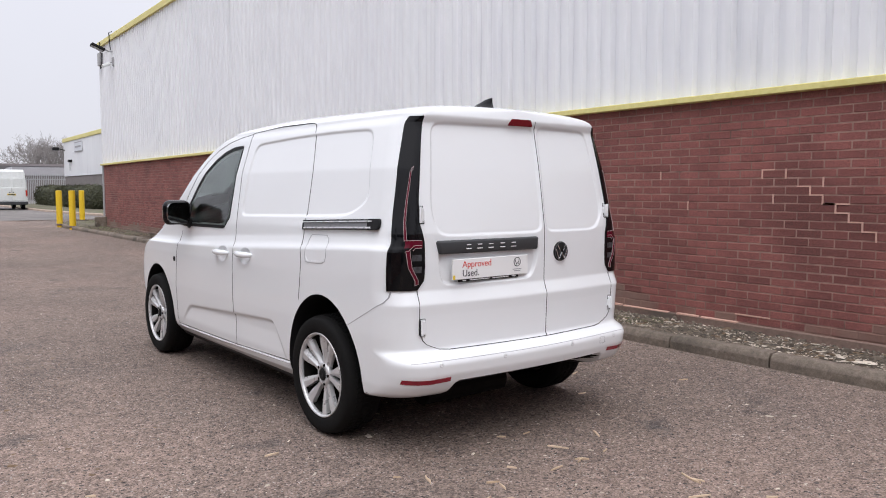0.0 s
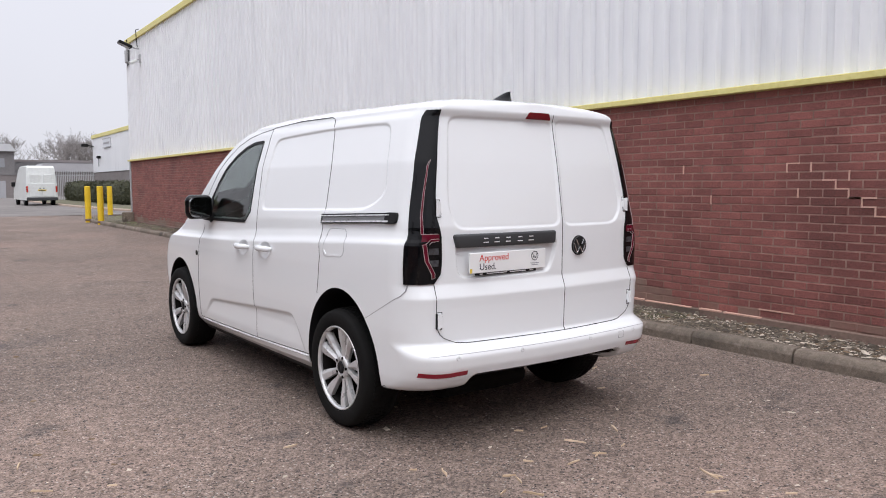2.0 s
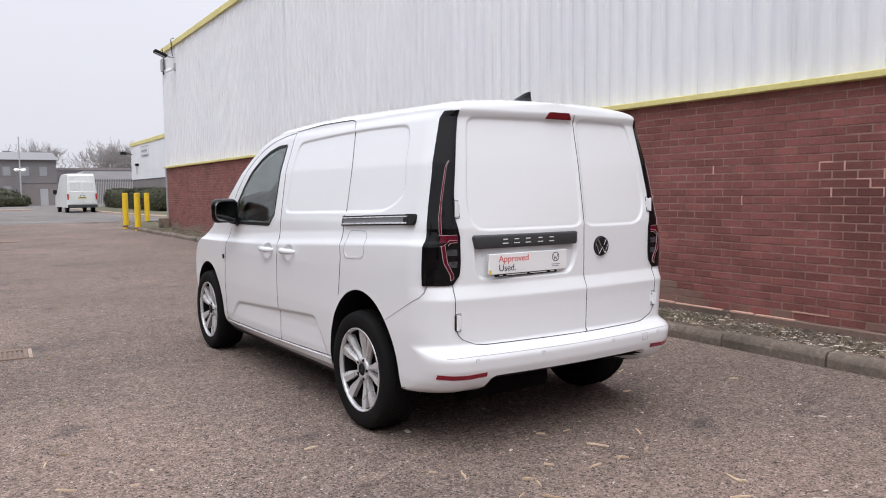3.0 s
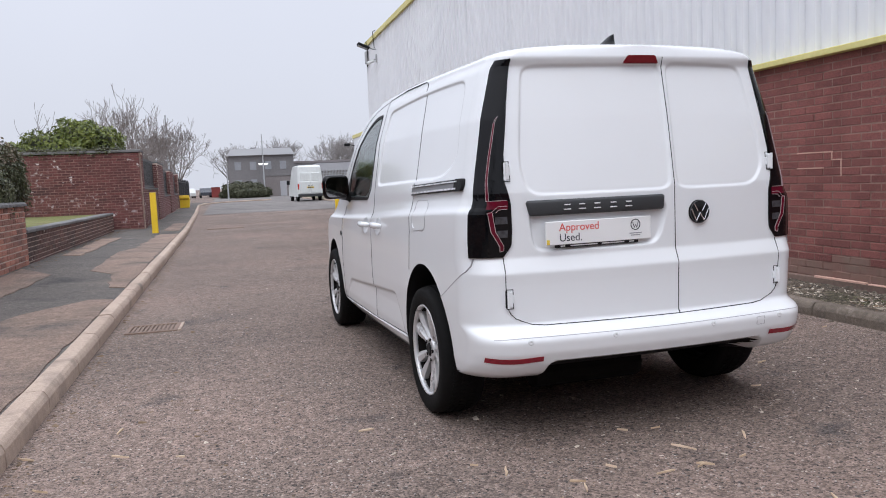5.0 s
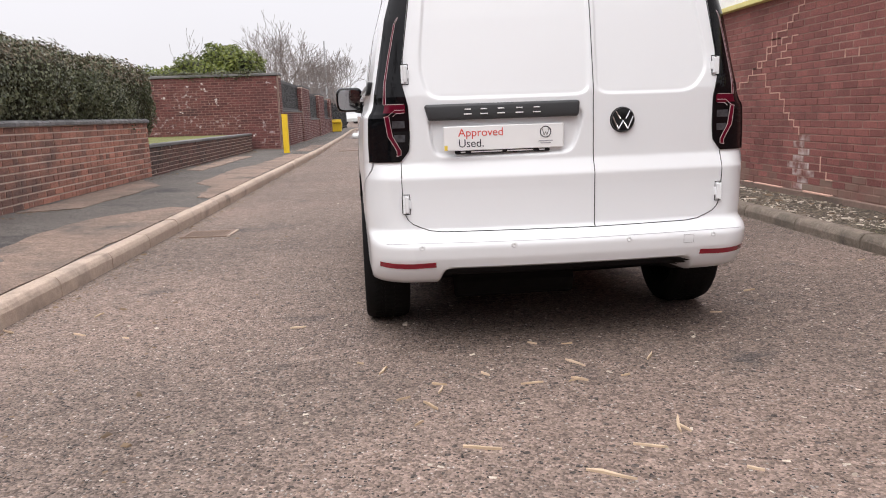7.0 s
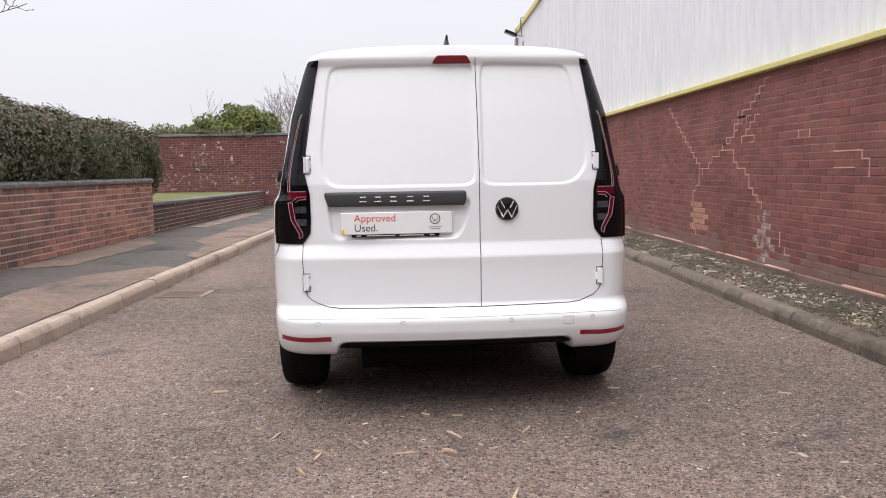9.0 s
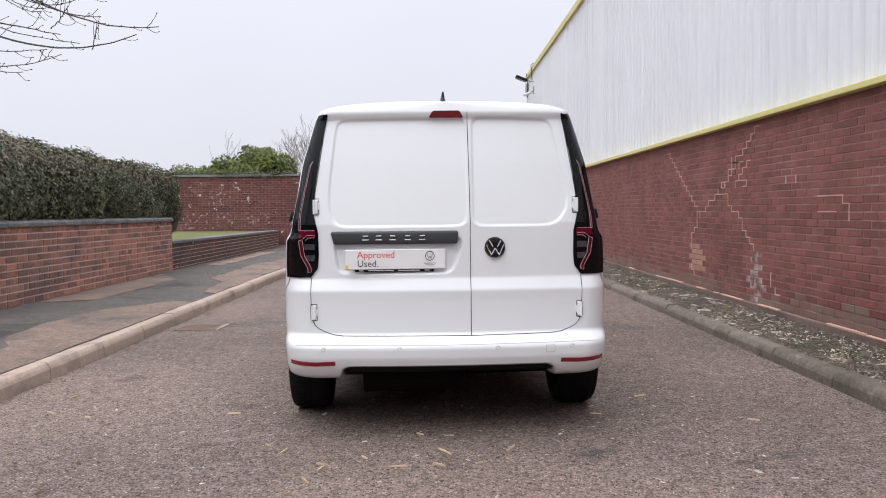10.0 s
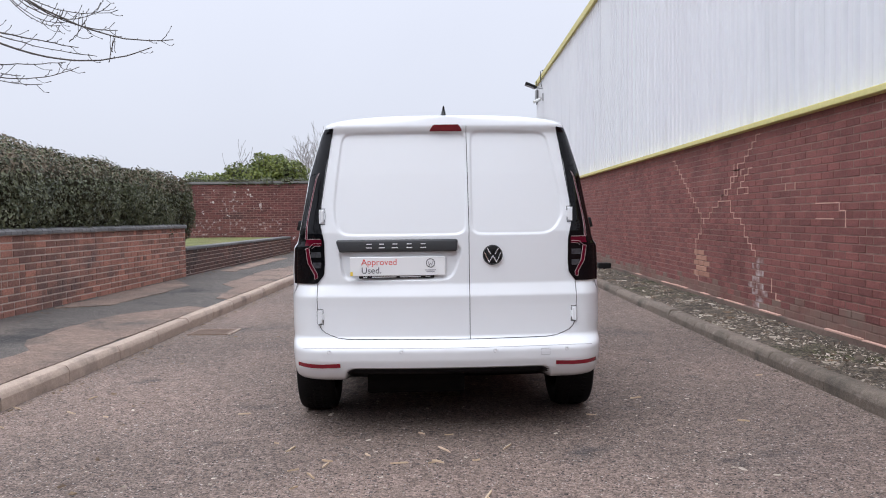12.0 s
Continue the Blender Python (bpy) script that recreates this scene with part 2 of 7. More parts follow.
M_MORTARLEFT = material("pale_old_mortar", (0.36, 0.285, 0.24), (0.64, 0.52, 0.45), 0.95, big=2, fine=30, bump=0.004)
M_MORTARPALE = material("pale_repointing", (0.48, 0.29, 0.23), (0.66, 0.42, 0.34), 0.95, big=3, fine=50, bump=0.003)
M_BRICKBASE = material("tan_stained_base_brick", (0.14, 0.062, 0.052), (0.26, 0.125, 0.102), 0.92, big=1.5, fine=40, per_island=0.3, bump=0.003,
                       stain=[((0.215, 0.160, 0.128), 1.2, 0.36, 0.60)])
M_BRICKPALE = material("orange_repair_brick", (0.36, 0.17, 0.12), (0.50, 0.28, 0.20), 0.9, fine=40, per_object=0.5, bump=0.003)
M_SALT = material("lime_bloom_brick", (0.13, 0.055, 0.047), (0.29, 0.12, 0.10), 0.92, big=5, fine=40, per_object=0.4, bump=0.003, stain=[((0.56, 0.48, 0.46), 9.0, 0.40, 0.72)])
M_LIME = material("lime_streaked_brick", (0.085, 0.036, 0.036), (0.20, 0.076, 0.067), 0.92, big=5, fine=40, per_object=0.5, bump=0.003, stain=[((0.46, 0.39, 0.38), 9.0, 0.55, 0.70)])
M_FOOTING = material("tan_stained_footing", (0.135, 0.088, 0.072), (0.25, 0.172, 0.140), 0.92, big=1.5, fine=40, bump=0.004, stain=[((0.10, 0.082, 0.066), 1.3, 0.5, 0.7)])
M_COPING = material("grey_coping", (0.065, 0.064, 0.068), (0.22, 0.215, 0.215), 0.75, big=2, fine=40, per_object=0.5, bump=0.004)
M_CLAD = material("white_profiled_cladding", (0.74, 0.75, 0.78), (0.82, 0.83, 0.85), 0.42, big=0.5, fine=8, stretch=(1, 1, 0.15), spec=0.35,
                  stain=[((0.58, 0.59, 0.61), 1.8, 0.62, 0.85)])
M_YELLOW = material("yellow_trim", (0.62, 0.55, 0.18), (0.74, 0.67, 0.28), 0.55, big=1, fine=20)
M_BOLLARD = material("yellow_bollard_paint", (0.72, 0.47, 0.015), (0.82, 0.57, 0.03), 0.5, big=4, fine=30, stain=[((0.35, 0.26, 0.10), 3, 0.66, 0.8)])
M_GRASS = material("mossy_grass", (0.075, 0.088, 0.022), (0.195, 0.195, 0.062), 0.95, big=1.5, fine=30, bump=0.02, stain=[((0.15, 0.115, 0.06), 1.3, 0.55, 0.75)])
M_LEAFDARK = material("dark_hedge_leaf", (0.024, 0.036, 0.020), (0.180, 0.190, 0.098), 0.36, big=1.2, fine=10, per_island=0.65,
                      stain=[((0.13, 0.10, 0.055), 1.1, 0.66, 0.84)])
M_LEAFBRIGHT = material("bright_laurel_leaf", (0.042, 0.068, 0.010), (0.22, 0.25, 0.045), 0.4, big=2, fine=10, per_island=0.6)
M_LEAFFAR = material("dull_evergreen_leaf", (0.03, 0.035, 0.018), (0.08, 0.08, 0.04), 0.7, big=0.6, fine=5, per_island=0.5)
M_BARK = material("grey_brown_bark", (0.055, 0.045, 0.038), (0.15, 0.13, 0.115), 0.9, big=3, fine=30, bump=0.004)
# Twig colour lightened: distance haze is mixed into it.
M_BARKFAR = material("haze_tinted_twig", (0.20, 0.185, 0.18), (0.30, 0.28, 0.27), 0.95, big=0.5, fine=5)
M_WOOD = material("dry_wood_splinter", (0.42, 0.30, 0.19), (0.68, 0.54, 0.40), 0.8, fine=60, per_object=0.6)
M_GALV = material("galvanised_steel", (0.34, 0.35, 0.37), (0.48, 0.49, 0.50), 0.5, metal=0.4, fine=30)
M_IRON = material("rusty_cast_iron", (0.10, 0.066, 0.05), (0.24, 0.165, 0.125), 0.75, metal=0.0, fine=40, bump=0.002)
M_BLACKPAINT = material("black_railing_paint", (0.012, 0.012, 0.014), (0.03, 0.03, 0.032), 0.5, fine=20)
M_ROOFGREY = material("grey_roof_sheet", (0.30, 0.30, 0.32), (0.42, 0.42, 0.44), 0.7, big=0.4)
M_ROOFPALE = material("pale_roof_sheet", (0.48, 0.49, 0.51), (0.56, 0.57, 0.59), 0.6, big=0.3)
# Far masonry, two tones: distance haze painted in by paling and greying.
M_FARBRICK = material("haze_tinted_brick", (0.17, 0.15, 0.148), (0.25, 0.225, 0.22), 0.95, big=0.4, fine=6)
M_FARDARK = material("haze_tinted_masonry", (0.15, 0.145, 0.148), (0.22, 0.212, 0.215), 0.95, big=0.3, fine=5)
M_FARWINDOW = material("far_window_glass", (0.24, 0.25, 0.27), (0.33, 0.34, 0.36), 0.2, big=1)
M_PLASTICGREY = material("grey_plastic", (0.30, 0.30, 0.31), (0.42, 0.42, 0.43), 0.5, fine=20)
M_OLDWHITE = material("dull_white_paint", (0.62, 0.64, 0.63), (0.72, 0.74, 0.73), 0.4, big=1.5, fine=8, coat=0.3)
M_REDPAINT = material("red_paint", (0.20, 0.035, 0.03), (0.28, 0.05, 0.045), 0.5)
M_DARKPAINT = material("dark_blue_paint", (0.03, 0.035, 0.05), (0.05, 0.055, 0.07), 0.3, coat=0.5)
M_SIGN = material("pale_sign", (0.62, 0.64, 0.68), (0.68, 0.70, 0.74), 0.5)
M_TAIL = material("tail_lamp_glass", (0.4, 0.03, 0.02), (0.5, 0.05, 0.03), 0.2)
M_YPLATE = material("yellow_plate", (0.72, 0.52, 0.05), (0.78, 0.58, 0.08), 0.4)
M_LIGHT = lamp_material("lit_street_lamp", (1.0, 0.97, 0.9), 3.0)


# ==== mesh tools ====
def mesh_object(name, verts, faces, mat, parent=None, label="", smooth=False, mats=None):
    me = bpy.data.meshes.new(name)
    me.from_pydata([tuple(v) for v in verts], [], faces)
    me.validate()
    me.update()
    for m in (mats or [mat]):
        me.materials.append(m)
    if smooth:
        me.polygons.foreach_set("use_smooth", [True] * len(me.polygons))
    ob = new(name, me)
    if parent is not None:
        ob.parent = parent
    if label:
        ob["label"] = label
    return ob


def part(name, bm, mat, parent=None, label="", smooth=False):
    me = bpy.data.meshes.new(name)
    bm.normal_update()
    bm.to_mesh(me)
    bm.free()
    me.materials.append(mat)
    if smooth:
        me.polygons.foreach_set("use_smooth", [True] * len(me.polygons))
    ob = new(name, me)
    if parent is not None:
        ob.parent = parent
    if label:
        ob["label"] = label
    return ob


def thing(name, label, category, at=(0, 0, 0), turn=0.0, group="", kind=""):
    ob = new(name)
    ob.empty_display_size = 0.1
    ob.matrix_basis = pose(*at, 0, 0, turn)
    return tagged(ob, label, category, group, kind)


def add_box(bm, lo, hi, bevel=0.0, seg=1):
    c = [(a + b) / 2 for a, b in zip(lo, hi)]
    s = [abs(b - a) for a, b in zip(lo, hi)]
    r = bmesh.ops.create_cube(bm, size=1.0, matrix=Matrix.Translation(c) @ Matrix.Diagonal((*s, 1)))
    if bevel:
        edges = list({e for v in r["verts"] for e in v.link_edges})
        bmesh.ops.bevel(bm, geom=edges, offset=min(bevel, min(s) * 0.45), segments=seg, affect="EDGES", profile=0.5)
    return bm


def box(name, lo, hi, mat, parent=None, label="", bevel=0.0, seg=1):
    return part(name, add_box(bmesh.new(), lo, hi, bevel, seg), mat, parent, label)


def add_cyl(bm, p0, p1, r0, r1=None, n=12):
    p0, p1 = Vector(p0), Vector(p1)
    r1 = r0 if r1 is None else r1
    m = Matrix.Translation((p0 + p1) / 2) @ (p1 - p0).to_track_quat("Z", "Y").to_matrix().to_4x4()
    bmesh.ops.create_cone(bm, cap_ends=True, segments=n, radius1=r0, radius2=r1, depth=(p1 - p0).length, matrix=m)
    return bm


def cyl(name, p0, p1, r0, mat, parent=None, label="", r1=None, n=16, smooth=False):
    return part(name, add_cyl(bmesh.new(), p0, p1, r0, r1, n), mat, parent, label, smooth)


def add_tube(bm, pts, r, n=6):
    """A round tube along points; r is one radius or one per point."""
    pts = [Vector(p) for p in pts]
    rings = []
    for i, p in enumerate(pts):
        d = (pts[min(i + 1, len(pts) - 1)] - pts[max(i - 1, 0)]).normalized()
        a = d.orthogonal().normalized()
        b = d.cross(a)
        rad = r[i] if isinstance(r, (list, tuple)) else r
        rings.append([bm.verts.new(p + rad * (math.cos(2 * math.pi * k / n) * a + math.sin(2 * math.pi * k / n) * b)) for k in range(n)])
    for u, w in zip(rings, rings[1:]):
        best = min(range(n), key=lambda s: sum((u[k].co - w[(k + s) % n].co).length for k in range(n)))
        for k in range(n):
            bm.faces.new((u[k], u[(k + 1) % n], w[(k + 1 + best) % n], w[(k + best) % n]))
    bm.faces.new(rings[0][::-1])
    bm.faces.new(rings[-1])
    return bm


def lathe(name, profile, axis_to, mat, parent=None, label="", n=48, smooth=True):
    """Turns a closed (radius, offset) profile about an axis; axis_to maps (offset, a, b) to a place."""
    verts, faces, k = [], [], len(profile)
    for i in range(n):
        c, s = math.cos(2 * math.pi * i / n), math.sin(2 * math.pi * i / n)
        verts += [axis_to(o, r * c, r * s) for r, o in profile]
    for i in range(n):
        for j in range(k):
            a, b2 = i * k + j, i * k + (j + 1) % k
            c2, d = ((i + 1) % n) * k + (j + 1) % k, ((i + 1) % n) * k + j
            faces.append((a, b2, c2, d))
    ob = mesh_object(name, verts, faces, mat, parent, label, smooth)
    fix = bmesh.new()
    fix.from_mesh(ob.data)
    bmesh.ops.recalc_face_normals(fix, faces=fix.faces)
    fix.to_mesh(ob.data)
    fix.free()
    return ob


def prism(name, outline, lo, hi, mat, parent=None, label="", axis="y", bevel=0.0, place=None):
    """An outline of (a, b) pushed from lo to hi: axis y takes a, b as x, z; x takes y, z; z takes x, y."""
    bm = bmesh.new()
    order = {"y": lambda a, b, c: (a, c, b), "x": lambda a, b, c: (c, a, b), "z": lambda a, b, c: (a, b, c)}[axis]
    v0 = [bm.verts.new(order(a, b, lo)) for a, b in outline]
    v1 = [bm.verts.new(order(a, b, hi)) for a, b in outline]
    bm.faces.new(v0)
    bm.faces.new(v1[::-1])
    for i in range(len(outline)):
        j = (i + 1) % len(outline)
        bm.faces.new((v0[j], v0[i], v1[i], v1[j]))
    bmesh.ops.recalc_face_normals(bm, faces=bm.faces)
    if bevel:
        bmesh.ops.bevel(bm, geom=list(bm.edges), offset=bevel, segments=2, affect="EDGES", profile=0.5)
    if place is not None:
        bm.transform(place)
    return part(name, bm, mat, parent, label)


def text_part(name, words, size, m, mat, parent, label=""):
    cu = bpy.data.curves.new(name, "FONT")
    cu.body, cu.size, cu.extrude = words, size, 0.0006
    tmp = new(name + "_source", cu)
    dg = bpy.context.evaluated_depsgraph_get()
    me = bpy.data.meshes.new_from_object(tmp.evaluated_get(dg))
    bpy.data.objects.remove(tmp)
    me.transform(m)
    me.materials.clear()
    me.materials.append(mat)
    ob = new(name, me)
    ob.parent = parent
    if label:
        ob["label"] = label
    return ob


# ==== the white panel van ====
VAN_X, VAN_TURN = 0.0515, 1.73     # the van stands slightly askew to the kerbs
VAN_SCALE = 1.045                    # across and in height
WZ = np.array([0.20, 0.24, 0.28, 0.31, 0.36, 0.60, 0.85, 0.955, 0.985, 1.03, 1.09, 1.40, 1.62, 1.66])
WX = np.array([0.78, 0.815, 0.853, 0.864, 0.872, 0.882, 0.880, 0.873, 0.856, 0.845, 0.838, 0.784, 0.718, 0.697])
RZ = np.array([0.20, 0.27, 0.30, 0.325, 0.345, 0.37, 0.42, 0.465, 0.478, 0.492, 0.506, 0.52, 0.535, 0.70, 0.748, 0.754, 0.812, 0.818, 0.95, 1.09, 1.40, 1.600, 1.622, 1.648, 1.66])
RY = np.array([0.60, 0.36, 0.185, 0.126, 0.108, 0.09, 0.07, 0.065, 0.067, 0.078, 0.10, 0.138, 0.152, 0.147, 0.143, 0.144, 0.168, 0.169, 0.168, 0.168, 0.212, 0.247, 0.249, 0.238, 0.236])
FZ = np.array([0.20, 0.25, 0.35, 0.55, 0.70, 0.80, 0.86, 0.92, 1.00, 1.08, 1.20, 1.40, 1.50, 1.56, 1.61, 1.64, 1.66])
FY = np.array([3.90, 4.25, 4.36, 4.40, 4.39, 4.34, 4.27, 4.10, 3.87, 3.68, 3.46, 3.14, 2.97, 2.85, 2.72, 2.62, 2.50])


def eased(z, zs, vs, spread=0.008):
    """The curve through the given heights with its corners eased."""
    return sum(np.interp(z + k * spread, zs, vs) for k in (-1.5, -0.5, 0.5, 1.5)) / 4


def van_half_width(z, y):
    w = eased(z + 0.05 * (y - 1.6) * np.exp(-((z - 0.98) / 0.13) ** 2), WZ, WX, 0.006)
    w = w - 0.055 * np.clip(1 - (y - 0.1) / 1.2, 0, 1) ** 2
    w = w - (0.03 + 0.05 * np.clip((z - 0.9) / 0.5, 0, 1)) * np.clip((y - 2.6) / 1.2, 0, 2) ** 2
    return w


def van_rear(z):
    return eased(z, RZ, RY, 0.0025)


def corner_sizes(z):
    rx = np.interp(z, [0.3, 0.5, 0.9, 1.66], [0.20, 0.17, 0.13, 0.09])
    return rx, np.interp(z, [0.3, 0.5, 0.9, 1.66], [0.22, 0.20, 0.19, 0.15])


def bow(x):
    return 0.04 * (x / 0.65) ** 2


def smooth_in(d, w):
    t = np.clip(0.5 - d / w, 0, 1)
    return t * t * (3 - 2 * t)


def convex(a, b, pts, sharp=0.016):
    """Distance outside a convex outline of (a, b) points, its corners rounded; below zero inside."""
    ca, cb = np.mean([p[0] for p in pts]), np.mean([p[1] for p in pts])
    acc = 0
    for (a0, b0), (a1, b1) in zip(pts, pts[1:] + pts[:1]):
        na, nb = b1 - b0, -(a1 - a0)
        ln = math.hypot(na, nb)
        na, nb = na / ln, nb / ln
        if (ca - a0) * na + (cb - b0) * nb > 0:
            na, nb = -na, -nb
        acc = acc + np.exp(np.clip(((a - a0) * na + (b - b0) * nb) / sharp, -40, 40))
    return sharp * np.log(acc)


STAMP_SIDE = [
    ([(1.955, 1.138), (1.91, 1.582), (1.20, 1.618), (0.545, 1.605), (0.475, 1.25), (0.60, 1.168)], 0.008, 0.014),
]
HANDLES = ((2.165, 0.885), (1.795, 0.893))


def side_relief(y, z):
    """How far the stamped flank lies inside its plain surface: the long panel, the scooped lower doors, the handle cups."""
    d = 0
    for pts, depth, w in STAMP_SIDE:
        d = d + depth * smooth_in(convex(y, z, pts, 0.024), w)
    d = d + 0.014 * smooth_in(convex(y, z, [(3.04, 0.29), (2.83, 0.465), (1.40, 0.538), (1.20, 0.29)], 0.016), 0.022) * np.clip((z - 0.30) / 0.17, 0, 1)
    for hy, hz in HANDLES:
        d = d + 0.022 * np.clip(1 - ((y - hy) / 0.082) ** 2 - ((z - hz) / 0.047) ** 2, 0, 1) ** 0.5
    return d

STAMP_REAR = [
    ([(0.100, 1.078), (0.106, 1.628), (-0.555, 1.622), (-0.608, 1.17), (-0.57, 1.078)], 0.008),
    ([(0.134, 1.078), (0.134, 1.635), (0.545, 1.622), (0.634, 1.17), (0.565, 1.078)], 0.008),
    ([(-0.575, 1.02), (-0.555, 0.84), (0.03, 0.84), (0.085, 1.02)], 0.016),
]


def side_x(y, z, raised=True):
    """Half width of the finished left flank (and its mirror) at a place along the van and a height."""
    rx, ry = corner_sizes(z)
    yc = van_rear(z) + bow(0.62) + ry
    x = van_half_width(z, np.maximum(y, yc))
    t = np.clip((yc - y) / ry, 0, 1)
    x = x - rx * (1 - np.sqrt(np.maximum(1 - t * t, 0)))
    if raised:
        x = x - side_relief(y, z)
    return x


def rear_y(x, z, raised=True):
    """Place along the van of its finished back at a place across and a height."""
    rx, ry = corner_sizes(z)
    w0 = van_half_width(z, van_rear(z) + bow(0.62) + ry)
    ax = np.abs(x)
    y = van_rear(z) + bow(np.minimum(ax, w0 - rx))
    t = np.clip((ax - (w0 - rx)) / rx, 0, 1)
    y = y + (van_rear(z) + bow(0.62) + ry - y) * (1 - np.sqrt(np.maximum(1 - t * t, 0)))
    if raised:
        for pts, depth in STAMP_REAR:
            y = y + depth * smooth_in(convex(x, z, pts, 0.020), 0.011)
    return y


def half_ring(z, n_rear=125, n_corner=16, n_side=400, n_front=26):
    """From the middle of the back round one flank to the middle of the front, at one height: x, y."""
    rx, ry = corner_sizes(z)
    yr = van_rear(z)
    yc = yr + bow(0.62) + ry
    w0 = van_half_width(z, yc)
    xs = np.linspace(0, w0 - rx, n_rear)
    a = np.linspace(0, math.pi / 2, n_corner + 2)[1:-1]
    yend = yr + bow(w0 - rx)
    cx, cy = w0 - rx + rx * np.sin(a), yc - (yc - yend) * np.cos(a)
    yf = np.interp(z, FZ, FY)
    fr = np.interp(z, [0.3, 0.9, 1.1, 1.66], [0.45, 0.40, 0.26, 0.2])
    ys = np.linspace(yc, yf - fr, n_side)
    wf = van_half_width(z, yf - fr)
    b = np.linspace(0, math.pi / 2, n_front)[1:]
    k = 0.45 if z < 1.0 else 0.30
    fx = np.concatenate([wf - k * wf * (1 - np.cos(b)), np.linspace(wf * (1 - k), 0, 12)[1:]])
    fy = np.concatenate([yf - fr + fr * 0.88 * np.sin(b), yf - fr * 0.12 * np.linspace(1, 0, 12)[1:] ** 1.6])
    return np.concatenate([xs, cx, van_half_width(z, ys), fx]), np.concatenate([np.full(n_rear, 0) + yr + bow(xs), cy, ys, fy]), (n_rear, n_corner, n_side)


def van_shell():
    levels = np.concatenate([np.linspace(0.20, 0.54, 40), np.linspace(0.546, 1.66, 185)])
    rows = []
    for z in levels:
        x, y, (nr, nc, ns) = half_ring(z)
        xr, yr_ = x.copy(), y.copy()
        xl, yl = -x, y.copy()
        for xx, yy in ((xr, yr_), (xl, yl)):
            for pts, depth in STAMP_REAR:
                yy[:nr] += depth * smooth_in(convex(xx[:nr], z, pts, 0.020), 0.011)
            yy[:nr] += 0.14 * smooth_in(convex(xx[:nr], z, [(-0.60, 0.1), (0.60, 0.1), (0.525, 0.366), (-0.525, 0.366)], 0.012), 0.03)
            s = slice(nr + nc - 4, nr + nc + ns)
            xx[s] -= np.sign(xx[s]) * side_relief(yy[s], z)
        ring = [(xr[i], yr_[i], z) for i in range(len(x))] + [(xl[i], yl[i], z) for i in range(len(x) - 2, 0, -1)]
        rows.append(ring)
    edge = np.array(rows[-1])
    yr_top = van_rear(1.66)
    for f in np.linspace(0, math.pi / 2, 26)[1:]:
        k, h = math.cos(f) ** (2 / 2.35), math.sin(f) ** (2 / 2.35)
        ring = []
        for x, y, z in edge:
            t = np.clip((y - 1.2) / (2.68 - 1.2), 0, 1)
            rise = 0.076 * math.sqrt(max(1 - t ** 3.2, 0.0)) + 0.026 * math.exp(-((y - 1.6) / 0.7) ** 2)
            lip = 0.026 * max(0.0, 1 - (y - yr_top) / 0.20) ** 2
            ring.append((x * k, y + 0.012 * h * (y < 0.45) - 0.42 * h * np.clip((y - 1.9) / 0.66, 0, 1) ** 2, z + rise * h - lip * h))
        rows.append(ring)
    n = len(rows[0])
    verts = [v for r in rows for v in r]
    faces = [(i * n + j, i * n + (j + 1) % n, (i + 1) * n + (j + 1) % n, (i + 1) * n + j) for i in range(len(rows) - 1) for j in range(n)]
    bm = bmesh.new()
    vs = [bm.verts.new(v) for v in verts]
    for f in faces:
        bm.faces.new([vs[i] for i in f])
    bm.faces.new([vs[j] for j in range(n)][::-1])
    bmesh.ops.remove_doubles(bm, verts=bm.verts, dist=1e-5)
    bmesh.ops.recalc_face_normals(bm, faces=bm.faces)
    me = bpy.data.meshes.new("shell")
    bm.to_mesh(me)
    bm.free()
    return me


WINDOW = [(3.06, 1.045), (2.21, 1.055), (2.135, 1.12), (2.115, 1.575), (2.26, 1.572), (2.40, 1.545), (2.54, 1.495), (2.68, 1.415), (2.81, 1.305), (2.93, 1.18)]
HUBS = ((0.85, 0.32), (3.605, 0.32))
ARCHES = ((0.825, 0.315, 0.372, 0.436), (3.59, 0.315, 0.405, 0.40))     # middle, and half sizes along and up


